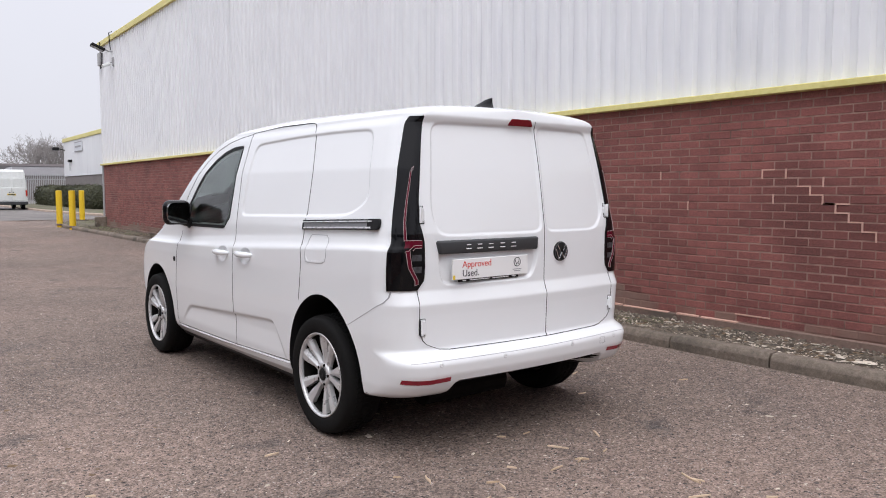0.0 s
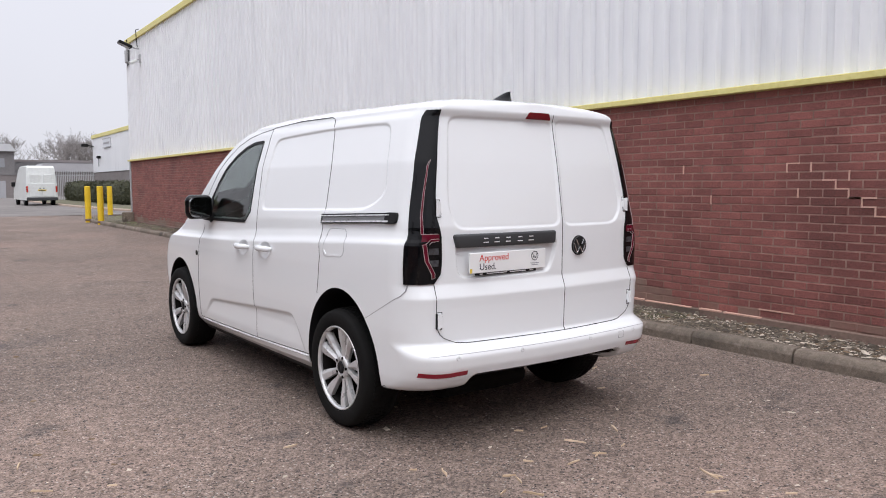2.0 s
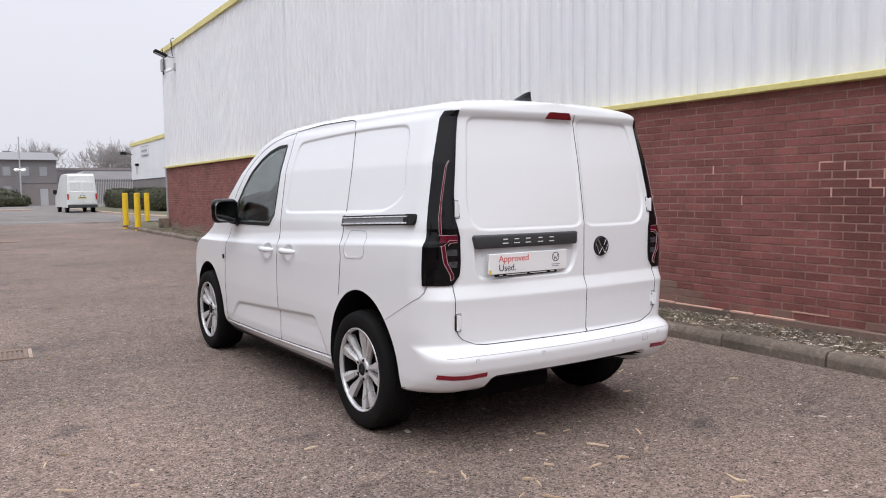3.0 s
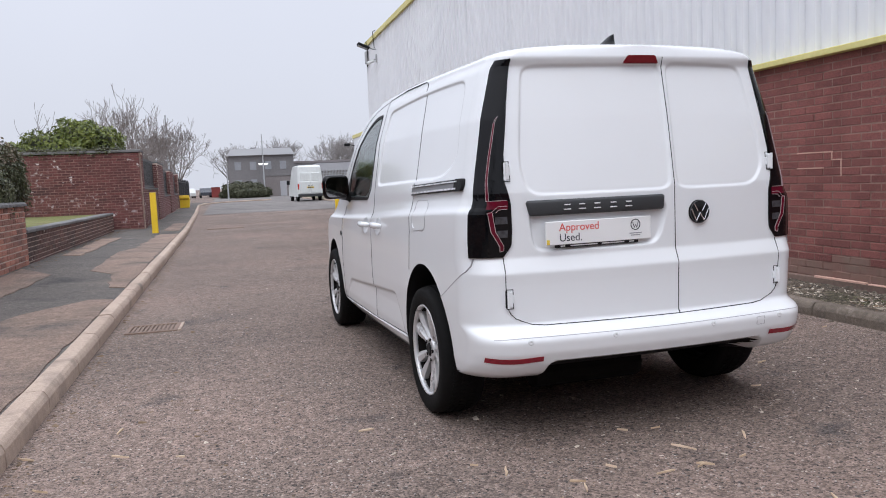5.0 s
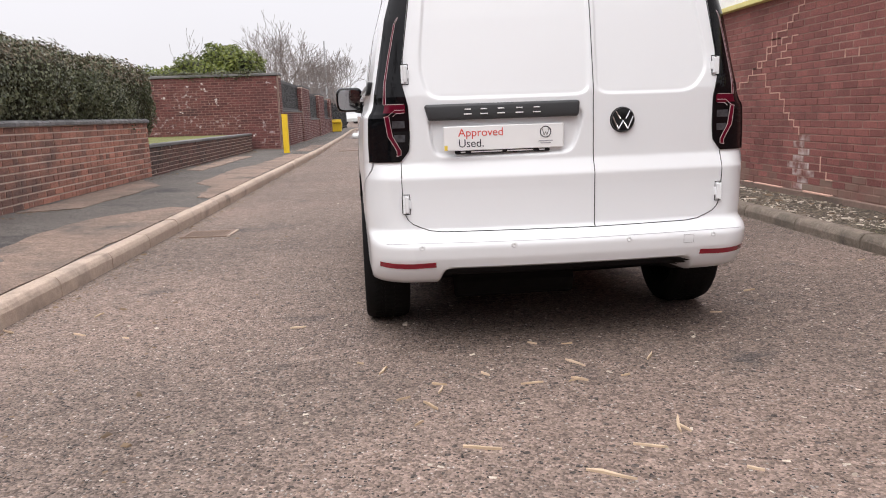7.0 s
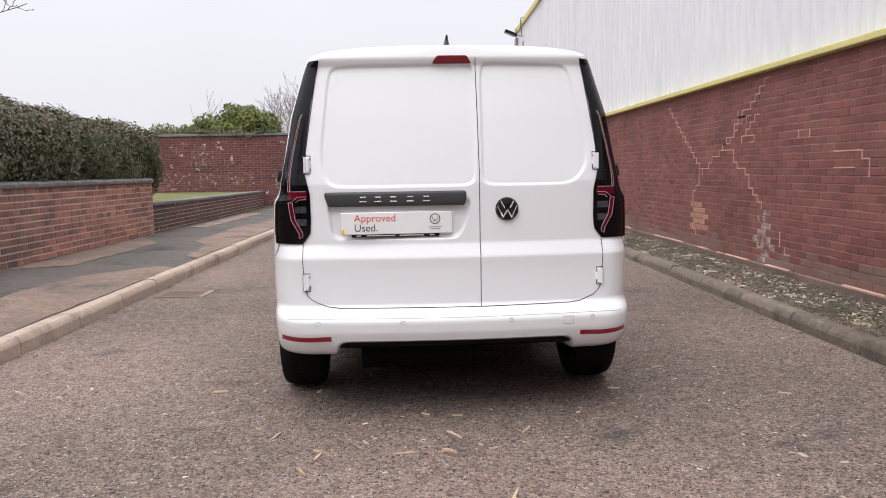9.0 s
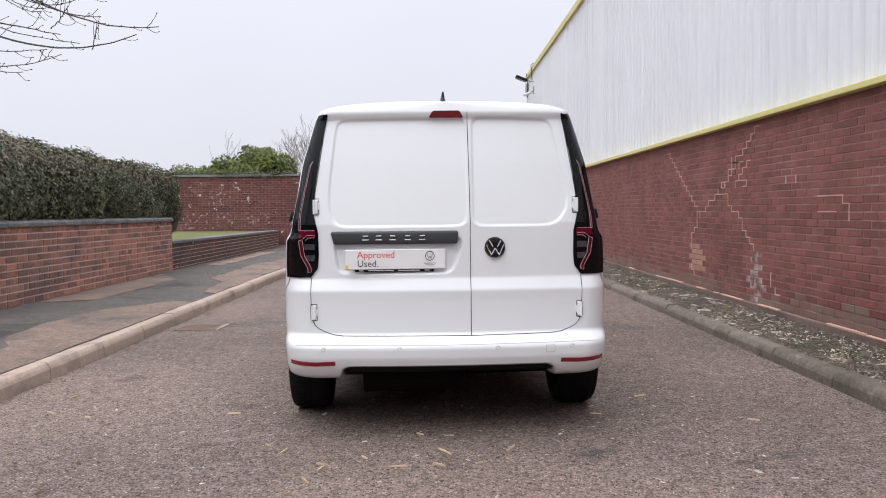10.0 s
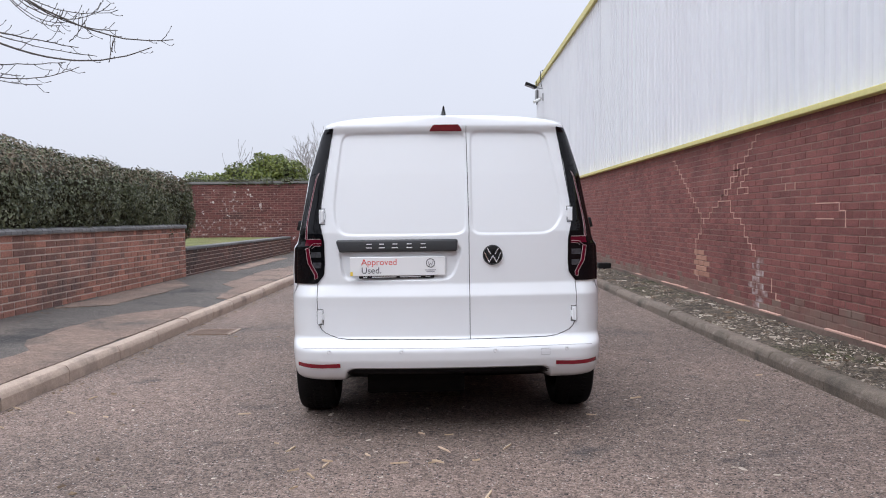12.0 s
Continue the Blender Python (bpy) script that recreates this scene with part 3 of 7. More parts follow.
def van_body(van):
    """The painted body, with the wheel arches cut out, split along the door gaps."""
    shell = new("shell", van_shell())
    shell.data.materials.append(M_PAINT)
    shell.data.materials.append(M_BLACK)
    cut = bmesh.new()
    for y, z, ry, rz in ARCHES:
        for s in (-1, 1):
            one = add_cyl(bmesh.new(), (s * 0.56, 0, 0), (s * 1.3, 0, 0), 1.0, n=72)
            one.transform(Matrix.Translation((0, y, z)) @ Matrix.Diagonal((1, ry, rz, 1)))
            tmp = bpy.data.meshes.new("arch")
            one.to_mesh(tmp)
            one.free()
            cut.from_mesh(tmp)
            bpy.data.meshes.remove(tmp)
    me = bpy.data.meshes.new("cutter")
    cut.to_mesh(me)
    cut.free()
    me.materials.append(M_PAINT)
    me.materials.append(M_BLACK)
    for p in me.polygons:
        p.material_index = 1
    cutter = new("cutter", me)
    mod = shell.modifiers.new("arches", "BOOLEAN")
    mod.operation, mod.object, mod.solver = "DIFFERENCE", cutter, "EXACT"
    bpy.context.view_layer.update()
    done = bpy.data.meshes.new_from_object(shell.evaluated_get(bpy.context.evaluated_depsgraph_get()))
    bpy.data.objects.remove(shell)
    bpy.data.objects.remove(cutter)

    nv, nf = len(done.vertices), len(done.polygons)
    co = np.empty(nv * 3)
    done.vertices.foreach_get("co", co)
    co = co.reshape(-1, 3)
    done.polygons.foreach_set("use_smooth", [True] * nf)
    nrm = np.empty(nv * 3)
    done.vertices.foreach_get("normal", nrm)
    nrm = nrm.reshape(-1, 3)
    cen = np.empty(nf * 3)
    done.polygons.foreach_get("center", cen)
    cen = cen.reshape(-1, 3)
    midx = np.empty(nf, int)
    done.polygons.foreach_get("material_index", midx)
    x, y, z = cen.T
    # Paint under the floor and bumper turned black: shade put into the colour.
    midx[z < 0.235] = 1
    midx[(np.abs(x) < 0.535) & (y < 0.8) & (z < 0.360)] = 1
    midx[(y < 0.8) & (z < 0.300)] = 1
    where = np.zeros(nf, int)
    flank = (np.abs(x) > 0.6) & (y > 0.5) & (midx == 0)
    arch = np.minimum(*[np.hypot((y - a) / (ry + 0.006), (z - b) / (rz + 0.006)) for a, b, ry, rz in ARCHES]) < 1
    slide_y = np.interp(z, [0.3, 0.70, 0.90, 1.16, 1.40, 1.67], [1.09, 1.055, 1.03, 1.06, 1.065, 1.155])
    slide = flank & (y > slide_y) & (y < 2.0) & (z > 0.30) & (z < 1.665) & ~arch
    front = flank & (y > 2.0) & (y < 3.06) & (z > 0.30) & (z < 1.62) & ~arch
    win = convex(y, z, WINDOW, 0.02)
    hole = flank & (win < -0.02)
    screen = (y > 2.6) & (np.abs(x) < 0.62) & (z > 1.13) & (z < 1.58) & (midx == 0)
    back = (y < 0.42) & (z > 0.522) & (z < 1.735) & (np.abs(x) < np.interp(z, [0.52, 0.62, 1.68], [0.64, 0.695, 0.60]))
    where[slide & (x < 0)], where[slide & (x > 0)] = 1, 2
    where[front & (x < 0)], where[front & (x > 0)] = 3, 4
    where[back & (x < 0.118)], where[back & (x >= 0.118)] = 5, 6
    where[hole | screen] = 9
    names = {0: "body", 1: "sliding_door", 2: "side_panel", 3: "front_door", 4: "front_door", 5: "rear_door", 6: "rear_door"}
    made = {}
    polys = [tuple(p.vertices) for p in done.polygons]
    for key, name in names.items():
        ids = np.nonzero(where == key)[0]
        used = sorted({v for i in ids for v in polys[i]})
        at = {v: k for k, v in enumerate(used)}
        ob = mesh_object(name, co[used], [tuple(at[v] for v in polys[i]) for i in ids], None, van, smooth=True, mats=[M_PAINT, M_BLACK])
        if len(ob.data.polygons) == len(ids):
            ob.data.polygons.foreach_set("material_index", [int(midx[i]) for i in ids])
        if len(ob.data.vertices) == len(used) and key:
            ob.data.normals_split_custom_set_from_vertices([tuple(v) for v in nrm[used]])
        if key == 0:
            ob.data.set_sharp_from_angle(angle=radians(38))
        made[key] = ob
    bpy.data.meshes.remove(done)
    return made


def ribbon(name, pts, width, mat, parent, lift=0.0015, face="side", sign=-1, label="", closed=False, step=0.02, skirt=0.004, raised=True):
    """A thin band on the van's skin along (y, z) points of a flank or (x, z) points of the back."""
    path = []
    loop = pts + [pts[0]] if closed else pts
    for (a0, b0), (a1, b1) in zip(loop, loop[1:]):
        n = max(1, int(math.hypot(a1 - a0, b1 - b0) / step))
        path += [(a0 + (a1 - a0) * i / n, b0 + (b1 - b0) * i / n) for i in range(n)]
    path.append(loop[-1])
    verts, faces = [], []
    for i, (a, b) in enumerate(path):
        p, q = path[max(i - 1, 0)], path[min(i + 1, len(path) - 1)]
        da, db = q[0] - p[0], q[1] - p[1]
        ln = math.hypot(da, db) or 1
        na, nb = -db / ln * width / 2, da / ln * width / 2
        for aa, bb, up in ((a - na, b - nb, -skirt), (a - na, b - nb, lift), (a + na, b + nb, lift), (a + na, b + nb, -skirt)):
            if face == "side":
                verts.append((sign * (side_x(aa, bb, raised) + up), aa, bb))
            else:
                verts.append((aa, rear_y(aa, bb) - up, bb))
    for i in range(len(path) - 1):
        for k in range(3):
            faces.append((4 * i + k, 4 * i + k + 1, 4 * i + k + 5, 4 * i + k + 4))
    return mesh_object(name, verts, faces, mat, parent, label)


def skin_panel(name, outline, mat, parent, face="side", sign=-1, lift=0.002, depth=0.006, n=18, label="", sharp=0.012):
    """A panel with a rounded convex outline that lies on the van's skin."""
    a0, a1 = min(p[0] for p in outline), max(p[0] for p in outline)
    ca, cb = np.mean([p[0] for p in outline]), np.mean([p[1] for p in outline])
    rim = []
    for k in range(96):
        t = 2 * math.pi * k / 96
        lo, hi = 0.0, 3.0
        for _ in range(24):
            m = (lo + hi) / 2
            lo, hi = (m, hi) if convex(ca + m * math.cos(t), cb + m * math.sin(t), outline, sharp) < 0 else (lo, m)
        rim.append((math.cos(t) * lo, math.sin(t) * lo))
    verts, faces = [], []

    def put(a, b, up):
        verts.append((sign * (side_x(a, b) + up), a, b) if face == "side" else (a, rear_y(a, b) - up, b))

    for j, r in enumerate(np.linspace(0.0, 1.0, n)):
        for da, db in rim:
            put(ca + da * max(r, 0.01), cb + db * max(r, 0.01), lift)
    for da, db in rim:
        put(ca + da, cb + db, lift - depth)
    for j in range(n):
        for k in range(96):
            faces.append((j * 96 + k, j * 96 + (k + 1) % 96, (j + 1) * 96 + (k + 1) % 96, (j + 1) * 96 + k))
    faces.append(tuple(range(96)))
    return mesh_object(name, verts, faces, mat, parent, label, smooth=True)


def lamp_outline(z):
    """Inner edge across the back and outer edge along the flank of a tail lamp at a height."""
    x_in = np.interp(z, [0.82, 0.868, 0.93, 1.05, 1.145, 1.25, 1.46, 1.59, 1.645, 1.68], [0.694, 0.656, 0.651, 0.653, 0.676, 0.670, 0.640, 0.613, 0.602, 0.596])
    y_out = np.interp(z, [0.82, 1.05, 1.19, 1.37, 1.50, 1.59, 1.635, 1.652, 1.69], [0.257, 0.275, 0.293, 0.305, 0.322, 0.334, 0.318, 0.292, 0.280])
    return x_in, y_out


def lamp_point(z, t, up, sign):
    """A place on a tail lamp: t runs from its inner edge (0) round the corner to its outer edge (1)."""
    x_in, y_out = lamp_outline(z)
    rx, ry = corner_sizes(z)
    yc = van_rear(z) + bow(0.62) + ry
    w0 = van_half_width(z, yc)
    pts = [(x, rear_y(x, z, False)) for x in np.linspace(x_in, w0 - rx * 0.3, 14) if x <= w0]
    y_last = pts[-1][1]
    pts += [(side_x(y, z, False), y) for y in np.linspace(y_last, max(y_out, y_last + 0.01), 12)[1:]]
    p = np.array(pts)
    d = np.concatenate([[0], np.cumsum(np.hypot(*np.diff(p, axis=0).T))])
    s = t * d[-1]
    q = np.array([np.interp(s, d, p[:, 0]), np.interp(s, d, p[:, 1])])
    e = 0.01
    q0 = np.array([np.interp(s - e, d, p[:, 0]), np.interp(s - e, d, p[:, 1])])
    q1 = np.array([np.interp(s + e, d, p[:, 0]), np.interp(s + e, d, p[:, 1])])
    tan = (q1 - q0) / (np.linalg.norm(q1 - q0) or 1)
    nrm = np.array([tan[1], -tan[0]])
    q = q + nrm * up
    return (sign * q[0], q[1], z)


def lamp_sheet(name, z0, z1, t0, t1, mat, parent, sign, up=0.006, depth=0.012, nz=30, nt=12, label=""):
    """A lens on the corner between two heights; t0 and t1 give its edges as functions of height."""
    verts, faces = [], []
    for z in np.linspace(z0, z1, nz):
        a, b = t0(z), t1(z)
        ts = [a] + list(np.linspace(a, b, nt)) + [b]
        for k, t in enumerate(ts):
            verts.append(lamp_point(z, t, up - depth if k in (0, len(ts) - 1) else up, sign))
    n = nt + 2
    for j in range(nz - 1):
        for k in range(n - 1):
            faces.append((j * n + k, j * n + k + 1, (j + 1) * n + k + 1, (j + 1) * n + k))
    ends = []
    for j, z in ((0, z0), (nz - 1, z1)):
        base = len(verts)
        verts.extend(lamp_point(z, t, up - depth, sign) for t in np.linspace(t0(z), t1(z), nt))
        faces += [(base + k, base + k + 1, j * n + k + 2, j * n + k + 1) for k in range(nt - 1)]
    return mesh_object(name, verts, faces, mat, parent, label, smooth=False)


def lamp_line(name, pts, width, mat, parent, sign, up=0.0085):
    verts, faces = [], []
    path = []
    for (z0, t0), (z1, t1) in zip(pts, pts[1:]):
        n = max(2, int(abs(z1 - z0) / 0.02))
        path += [(z0 + (z1 - z0) * i / n, t0 + (t1 - t0) * i / n) for i in range(n)]
    path.append(pts[-1])
    scale = 0.22
    for i, (z, t) in enumerate(path):
        p, q = path[max(i - 1, 0)], path[min(i + 1, len(path) - 1)]
        dz, dt = q[0] - p[0], (q[1] - p[1]) * scale
        ln = math.hypot(dz, dt) or 1
        oz, ot = dt / ln * width / 2, -dz / ln * width / 2 / scale
        verts += [lamp_point(z - oz, t - ot, up - 0.006, sign), lamp_point(z - oz, t - ot, up, sign),
                  lamp_point(z + oz, t + ot, up, sign), lamp_point(z + oz, t + ot, up - 0.006, sign)]
    for i in range(len(path) - 1):
        for k in range(3):
            faces.append((4 * i + k, 4 * i + k + 1, 4 * i + k + 5, 4 * i + k + 4))
    return mesh_object(name, verts, faces, mat, parent)


def tail_lamp(van, sign):
    lamp = lamp_sheet("tail_lamp", 0.822, 1.652, lambda z: 0.0, lambda z: 1.0, M_GLOSSBLACK, van, sign, nz=60, nt=18,
                      label="tall gloss black tail lamp wrapping the corner")
    def outer(z):
        return 0.53 - 0.8 * (1.006 - z) if z > 0.93 else 0.47 - 3.2 * (0.93 - z)
    lamp_sheet("light_guide", 1.06, 1.385, lambda z: 0.555 - 0.58 * (z - 1.06), lambda z: 0.625 - 0.58 * (z - 1.06), M_REDDARK, lamp, sign, 0.0075, 0.006, label="dark red light guide")
    lamp_sheet("brake_lens", 1.025, 1.058, lambda z: 0.08, lambda z: 0.60, M_REDDARK, lamp, sign, 0.008, 0.006, 6, label="red upper lens")
    lamp_sheet("side_lens", 0.85, 1.015, lambda z: outer(z) - 0.095, outer, M_REDDARK, lamp, sign, 0.008, 0.006, 16, label="curved red lens")
    lamp_sheet("indicator_lens", 0.962, 0.992, lambda z: 0.10, lambda z: 0.38, M_CLEARLENS, lamp, sign, 0.008, 0.006, 5)
    lamp_sheet("reversing_lens", 0.905, 0.935, lambda z: 0.10, lambda z: 0.34, M_CLEARLENS, lamp, sign, 0.008, 0.006, 5)
    for pts in ([(1.412, 0.28), (1.385, 0.37), (1.06, 0.555)], [(1.412, 0.28), (1.402, 0.36), (1.38, 0.44), (1.06, 0.63)], [(1.06, 0.62), (1.06, 0.10)], [(1.036, 0.10), (1.036, 0.34), (1.012, 0.47), (1.008, 0.56)],
                [(1.024, 0.10), (1.022, 0.30), (1.010, 0.36)], [(1.01, 0.54), (0.93, 0.475), (0.846, 0.20)], [(1.01, 0.44), (0.93, 0.375), (0.850, 0.115), (0.846, 0.20)]):
        lamp_line("chrome_line", pts, 0.0022, M_LINE, lamp, sign)
    return lamp


def wheel(van, y, sign):
    """One road wheel, its face towards the flank."""
    hub = thing("wheel", "silver ten-spoke alloy wheel with black tyre", "")
    del hub["label"]
    hub.parent = van
    hub.matrix_basis = Matrix.Translation((sign * 0.765, y, 0.3175))
    s = sign

    def to(o, a, b):
        return (s * o, a, b)
    R, w = 0.315, 0.108
    tyre = [(0.218, -0.095), (0.235, -0.102), (0.28, -w), (0.305, -0.1), (R - 0.004, -0.085), (R, -0.06), (R, 0.06), (R - 0.004, 0.085), (0.305, 0.1), (0.295, 0.107),
            (0.27, 0.109), (0.240, 0.106), (0.227, 0.100), (0.222, 0.09)]
    t = lathe("tyre", tyre, to, M_RUBBER, hub, "black rubber tyre", 64)
    bm = bmesh.new()
    for k in range(72):
        a = 2 * math.pi * k / 72
        c = Matrix.Rotation(a, 4, "X")
        for off in (-0.045, 0.0, 0.045):
            m = c @ Matrix.Translation((off, 0, R + 0.001)) @ Matrix.Rotation(radians(20 if off < 0 else -20), 4, "Z") @ Matrix.Diagonal((0.032, 0.019, 0.006, 1))
            bmesh.ops.create_cube(bm, size=1.0, matrix=m)
    part("tread", bm, M_RUBBER, t)
    lathe("rim", [(0.226, 0.094), (0.225, 0.103), (0.220, 0.104), (0.214, 0.094), (0.211, 0.078), (0.220, 0.078)], to, M_ALLOY, hub, "silver alloy rim", 64)
    # Inner barrel split from the silver rim and darkened as shade between spokes.
    lathe("barrel", [(0.219, 0.080), (0.208, 0.080), (0.198, -0.05), (0.205, -0.095), (0.214, -0.095)], to, M_DARKMETAL, hub, "wheel barrel coloured dark for shade behind the spokes", 48)
    lathe("brake_disc", [(0.03, 0.02), (0.135, 0.02), (0.135, 0.0), (0.03, 0.0)], to, M_DARKMETAL, hub, "", 40)
    lathe("wheel_back", [(0.01, -0.03), (0.19, -0.03), (0.19, -0.04), (0.01, -0.04)], to, M_DARKMETAL, hub, "", 40)
    for k in range(10):
        bm = bmesh.new()
        wide0, wide1 = 0.0165, 0.035 if k % 2 == 0 else 0.029
        rows = []
        for r, wd, o in ((0.04, wide0, 0.073), (0.10, wide0 * 0.95, 0.078), (0.16, wide0 * 0.4 + wide1 * 0.6, 0.088), (0.216, wide1, 0.092)):
            rows.append([bm.verts.new(p) for p in ((s * (o - 0.03), -wd, r), (s * (o - 0.014), -wd, r), (s * (o - 0.001), -wd * 0.25, r), (s * o, -wd * 0.12, r), (s * (o - 0.005), wd, r), (s * (o - 0.03), wd, r))])
        for u, v in zip(rows, rows[1:]):
            for j in range(6):
                bm.faces.new((u[j], u[(j + 1) % 6], v[(j + 1) % 6], v[j]))
        bm.faces.new(rows[0])
        bm.faces.new(rows[-1])
        bmesh.ops.recalc_face_normals(bm, faces=bm.faces)
        bm.transform(Matrix.Rotation(2 * math.pi * (k + 0.13 * (-1 if k % 2 else 1)) / 10, 4, "X"))
        part("spoke", bm, M_ALLOY, hub)
    lathe("hub_ring", [(0.034, 0.05), (0.062, 0.05), (0.062, 0.076), (0.05, 0.081), (0.034, 0.081)], to, M_ALLOY, hub, "", 32)
    lathe("centre_cap", [(0.001, 0.06), (0.033, 0.06), (0.033, 0.083), (0.028, 0.087), (0.001, 0.087)], to, M_BLACK, hub, "dark centre cap", 32)
    for k in range(5):
        a = 2 * math.pi * (k + 0.5) / 5
        cyl("wheel_bolt", (s * 0.06, 0.052 * math.cos(a), 0.052 * math.sin(a)), (s * 0.083, 0.052 * math.cos(a), 0.052 * math.sin(a)), 0.009, M_DARKMETAL, hub, n=6)
    return hub


def door_mirror(van, sign):
    bm = bmesh.new()
    add_box(bm, (-0.096, -0.055, -0.085), (0.096, 0.085, 0.09), 0.045, 4)
    for v in bm.verts:
        if v.co.y > 0:
            v.co.x *= 0.86
            v.co.z *= 0.86
    bm.transform(Matrix.Translation((sign * 0.945, 2.85, 1.135)))
    m = part("door_mirror", bm, M_GLOSSBLACK, van, "black door mirror", True)
    rim = [(0.080 * math.copysign(abs(math.cos(a)) ** 0.5, math.cos(a)), 0.072 * math.copysign(abs(math.sin(a)) ** 0.5, math.sin(a))) for a in np.linspace(0, 2 * math.pi, 41)[:-1]]
    prism("mirror_glass", rim, -0.003, 0.02, M_MIRROR, m, "dark mirror glass", place=Matrix.Translation((sign * 0.945, 2.792, 1.136)) @ Matrix.Rotation(radians(-sign * 6), 4, "Z") @ Matrix.Rotation(radians(3), 4, "X"))
    bm = bmesh.new()
    add_tube(bm, [(sign * 0.80, 2.91, 1.05), (sign * 0.84, 2.88, 1.065), (sign * 0.90, 2.86, 1.08)], [0.05, 0.035, 0.035], 10)
    part("mirror_arm", bm, M_BLACK, m, "", True)
    return m


def door_handle(van, y, z, sign):
    x = side_x(y, z)
    bm = bmesh.new()
    x = x + 0.022
    k = [(sign * (x + o), y + dy, z + 0.008) for o, dy in ((-0.006, 0.112), (0.014, 0.10), (0.024, 0.06), (0.028, 0.0), (0.026, -0.05), (0.016, -0.088), (-0.006, -0.100))]
    add_tube(bm, k, [0.010, 0.016, 0.018, 0.018, 0.018, 0.016, 0.010], 12)
    h = part("door_handle", bm, M_PAINT, van, "white pull handle", True)
    cyl("lock_barrel", (sign * (x + 0.036), y - 0.062, z + 0.008), (sign * (x + 0.0375), y - 0.062, z + 0.008), 0.008, M_BLACK, h) if y > 2.0 else None


def hinge(van, x, z, door):
    bm = bmesh.new()
    y = rear_y(x, z) - 0.012
    add_box(bm, (x - 0.010, y - 0.004, z - 0.034), (x + 0.010, y + 0.02, z + 0.034), 0.004, 2)
    sgn = -1 if x < 0 else 1
    add_box(bm, (x - sgn * 0.019, y + 0.004, z - 0.018), (x, y + 0.022, z + 0.018), 0.004, 2)
    add_cyl(bm, (x + sgn * 0.009, y - 0.001, z - 0.037), (x + sgn * 0.009, y - 0.001, z + 0.037), 0.006, n=10)
    h = part("hinge", bm, M_PAINT, door, "white exposed door hinge")
    a, b = sorted((x + sgn * 0.004, x + sgn * 0.018))
    box("hinge_pocket", (a, y + 0.006, z - 0.036), (b, y + 0.019, z + 0.036), M_BLACK, h, "black hinge pocket")
    ribbon("hinge_seam", [(x - 0.013, z - 0.041), (x + 0.015, z - 0.041), (x + 0.015, z + 0.041), (x - 0.013, z + 0.041)], 0.0035, M_GAP, h, face="rear", closed=True)


def size_van(van):
    """Brings the body to its full width, height and rear overhang; the wheels grow evenly, so that they stay round."""
    k = VAN_SCALE
    for ob in van.children:
        if ob.name.startswith("wheel"):
            x, y, z = ob.matrix_basis.translation
            ob.matrix_basis = Matrix.Translation((x * k, y + 0.057, z * k))
            for m in ob.children_recursive:
                m.data.transform(Matrix.Scale(k, 4))
            continue
        for m in [ob] + list(ob.children_recursive):
            co = np.empty(len(m.data.vertices) * 3)
            m.data.vertices.foreach_get("co", co)
            co = co.reshape(-1, 3)
            co[:, 0] *= k
            co[:, 2] *= k
            co[:, 1] += 0.02 + 0.037 * np.clip((co[:, 1] - 0.2) / 0.4, 0, 1)
            m.data.vertices.foreach_set("co", co.ravel())
            m.data.update()


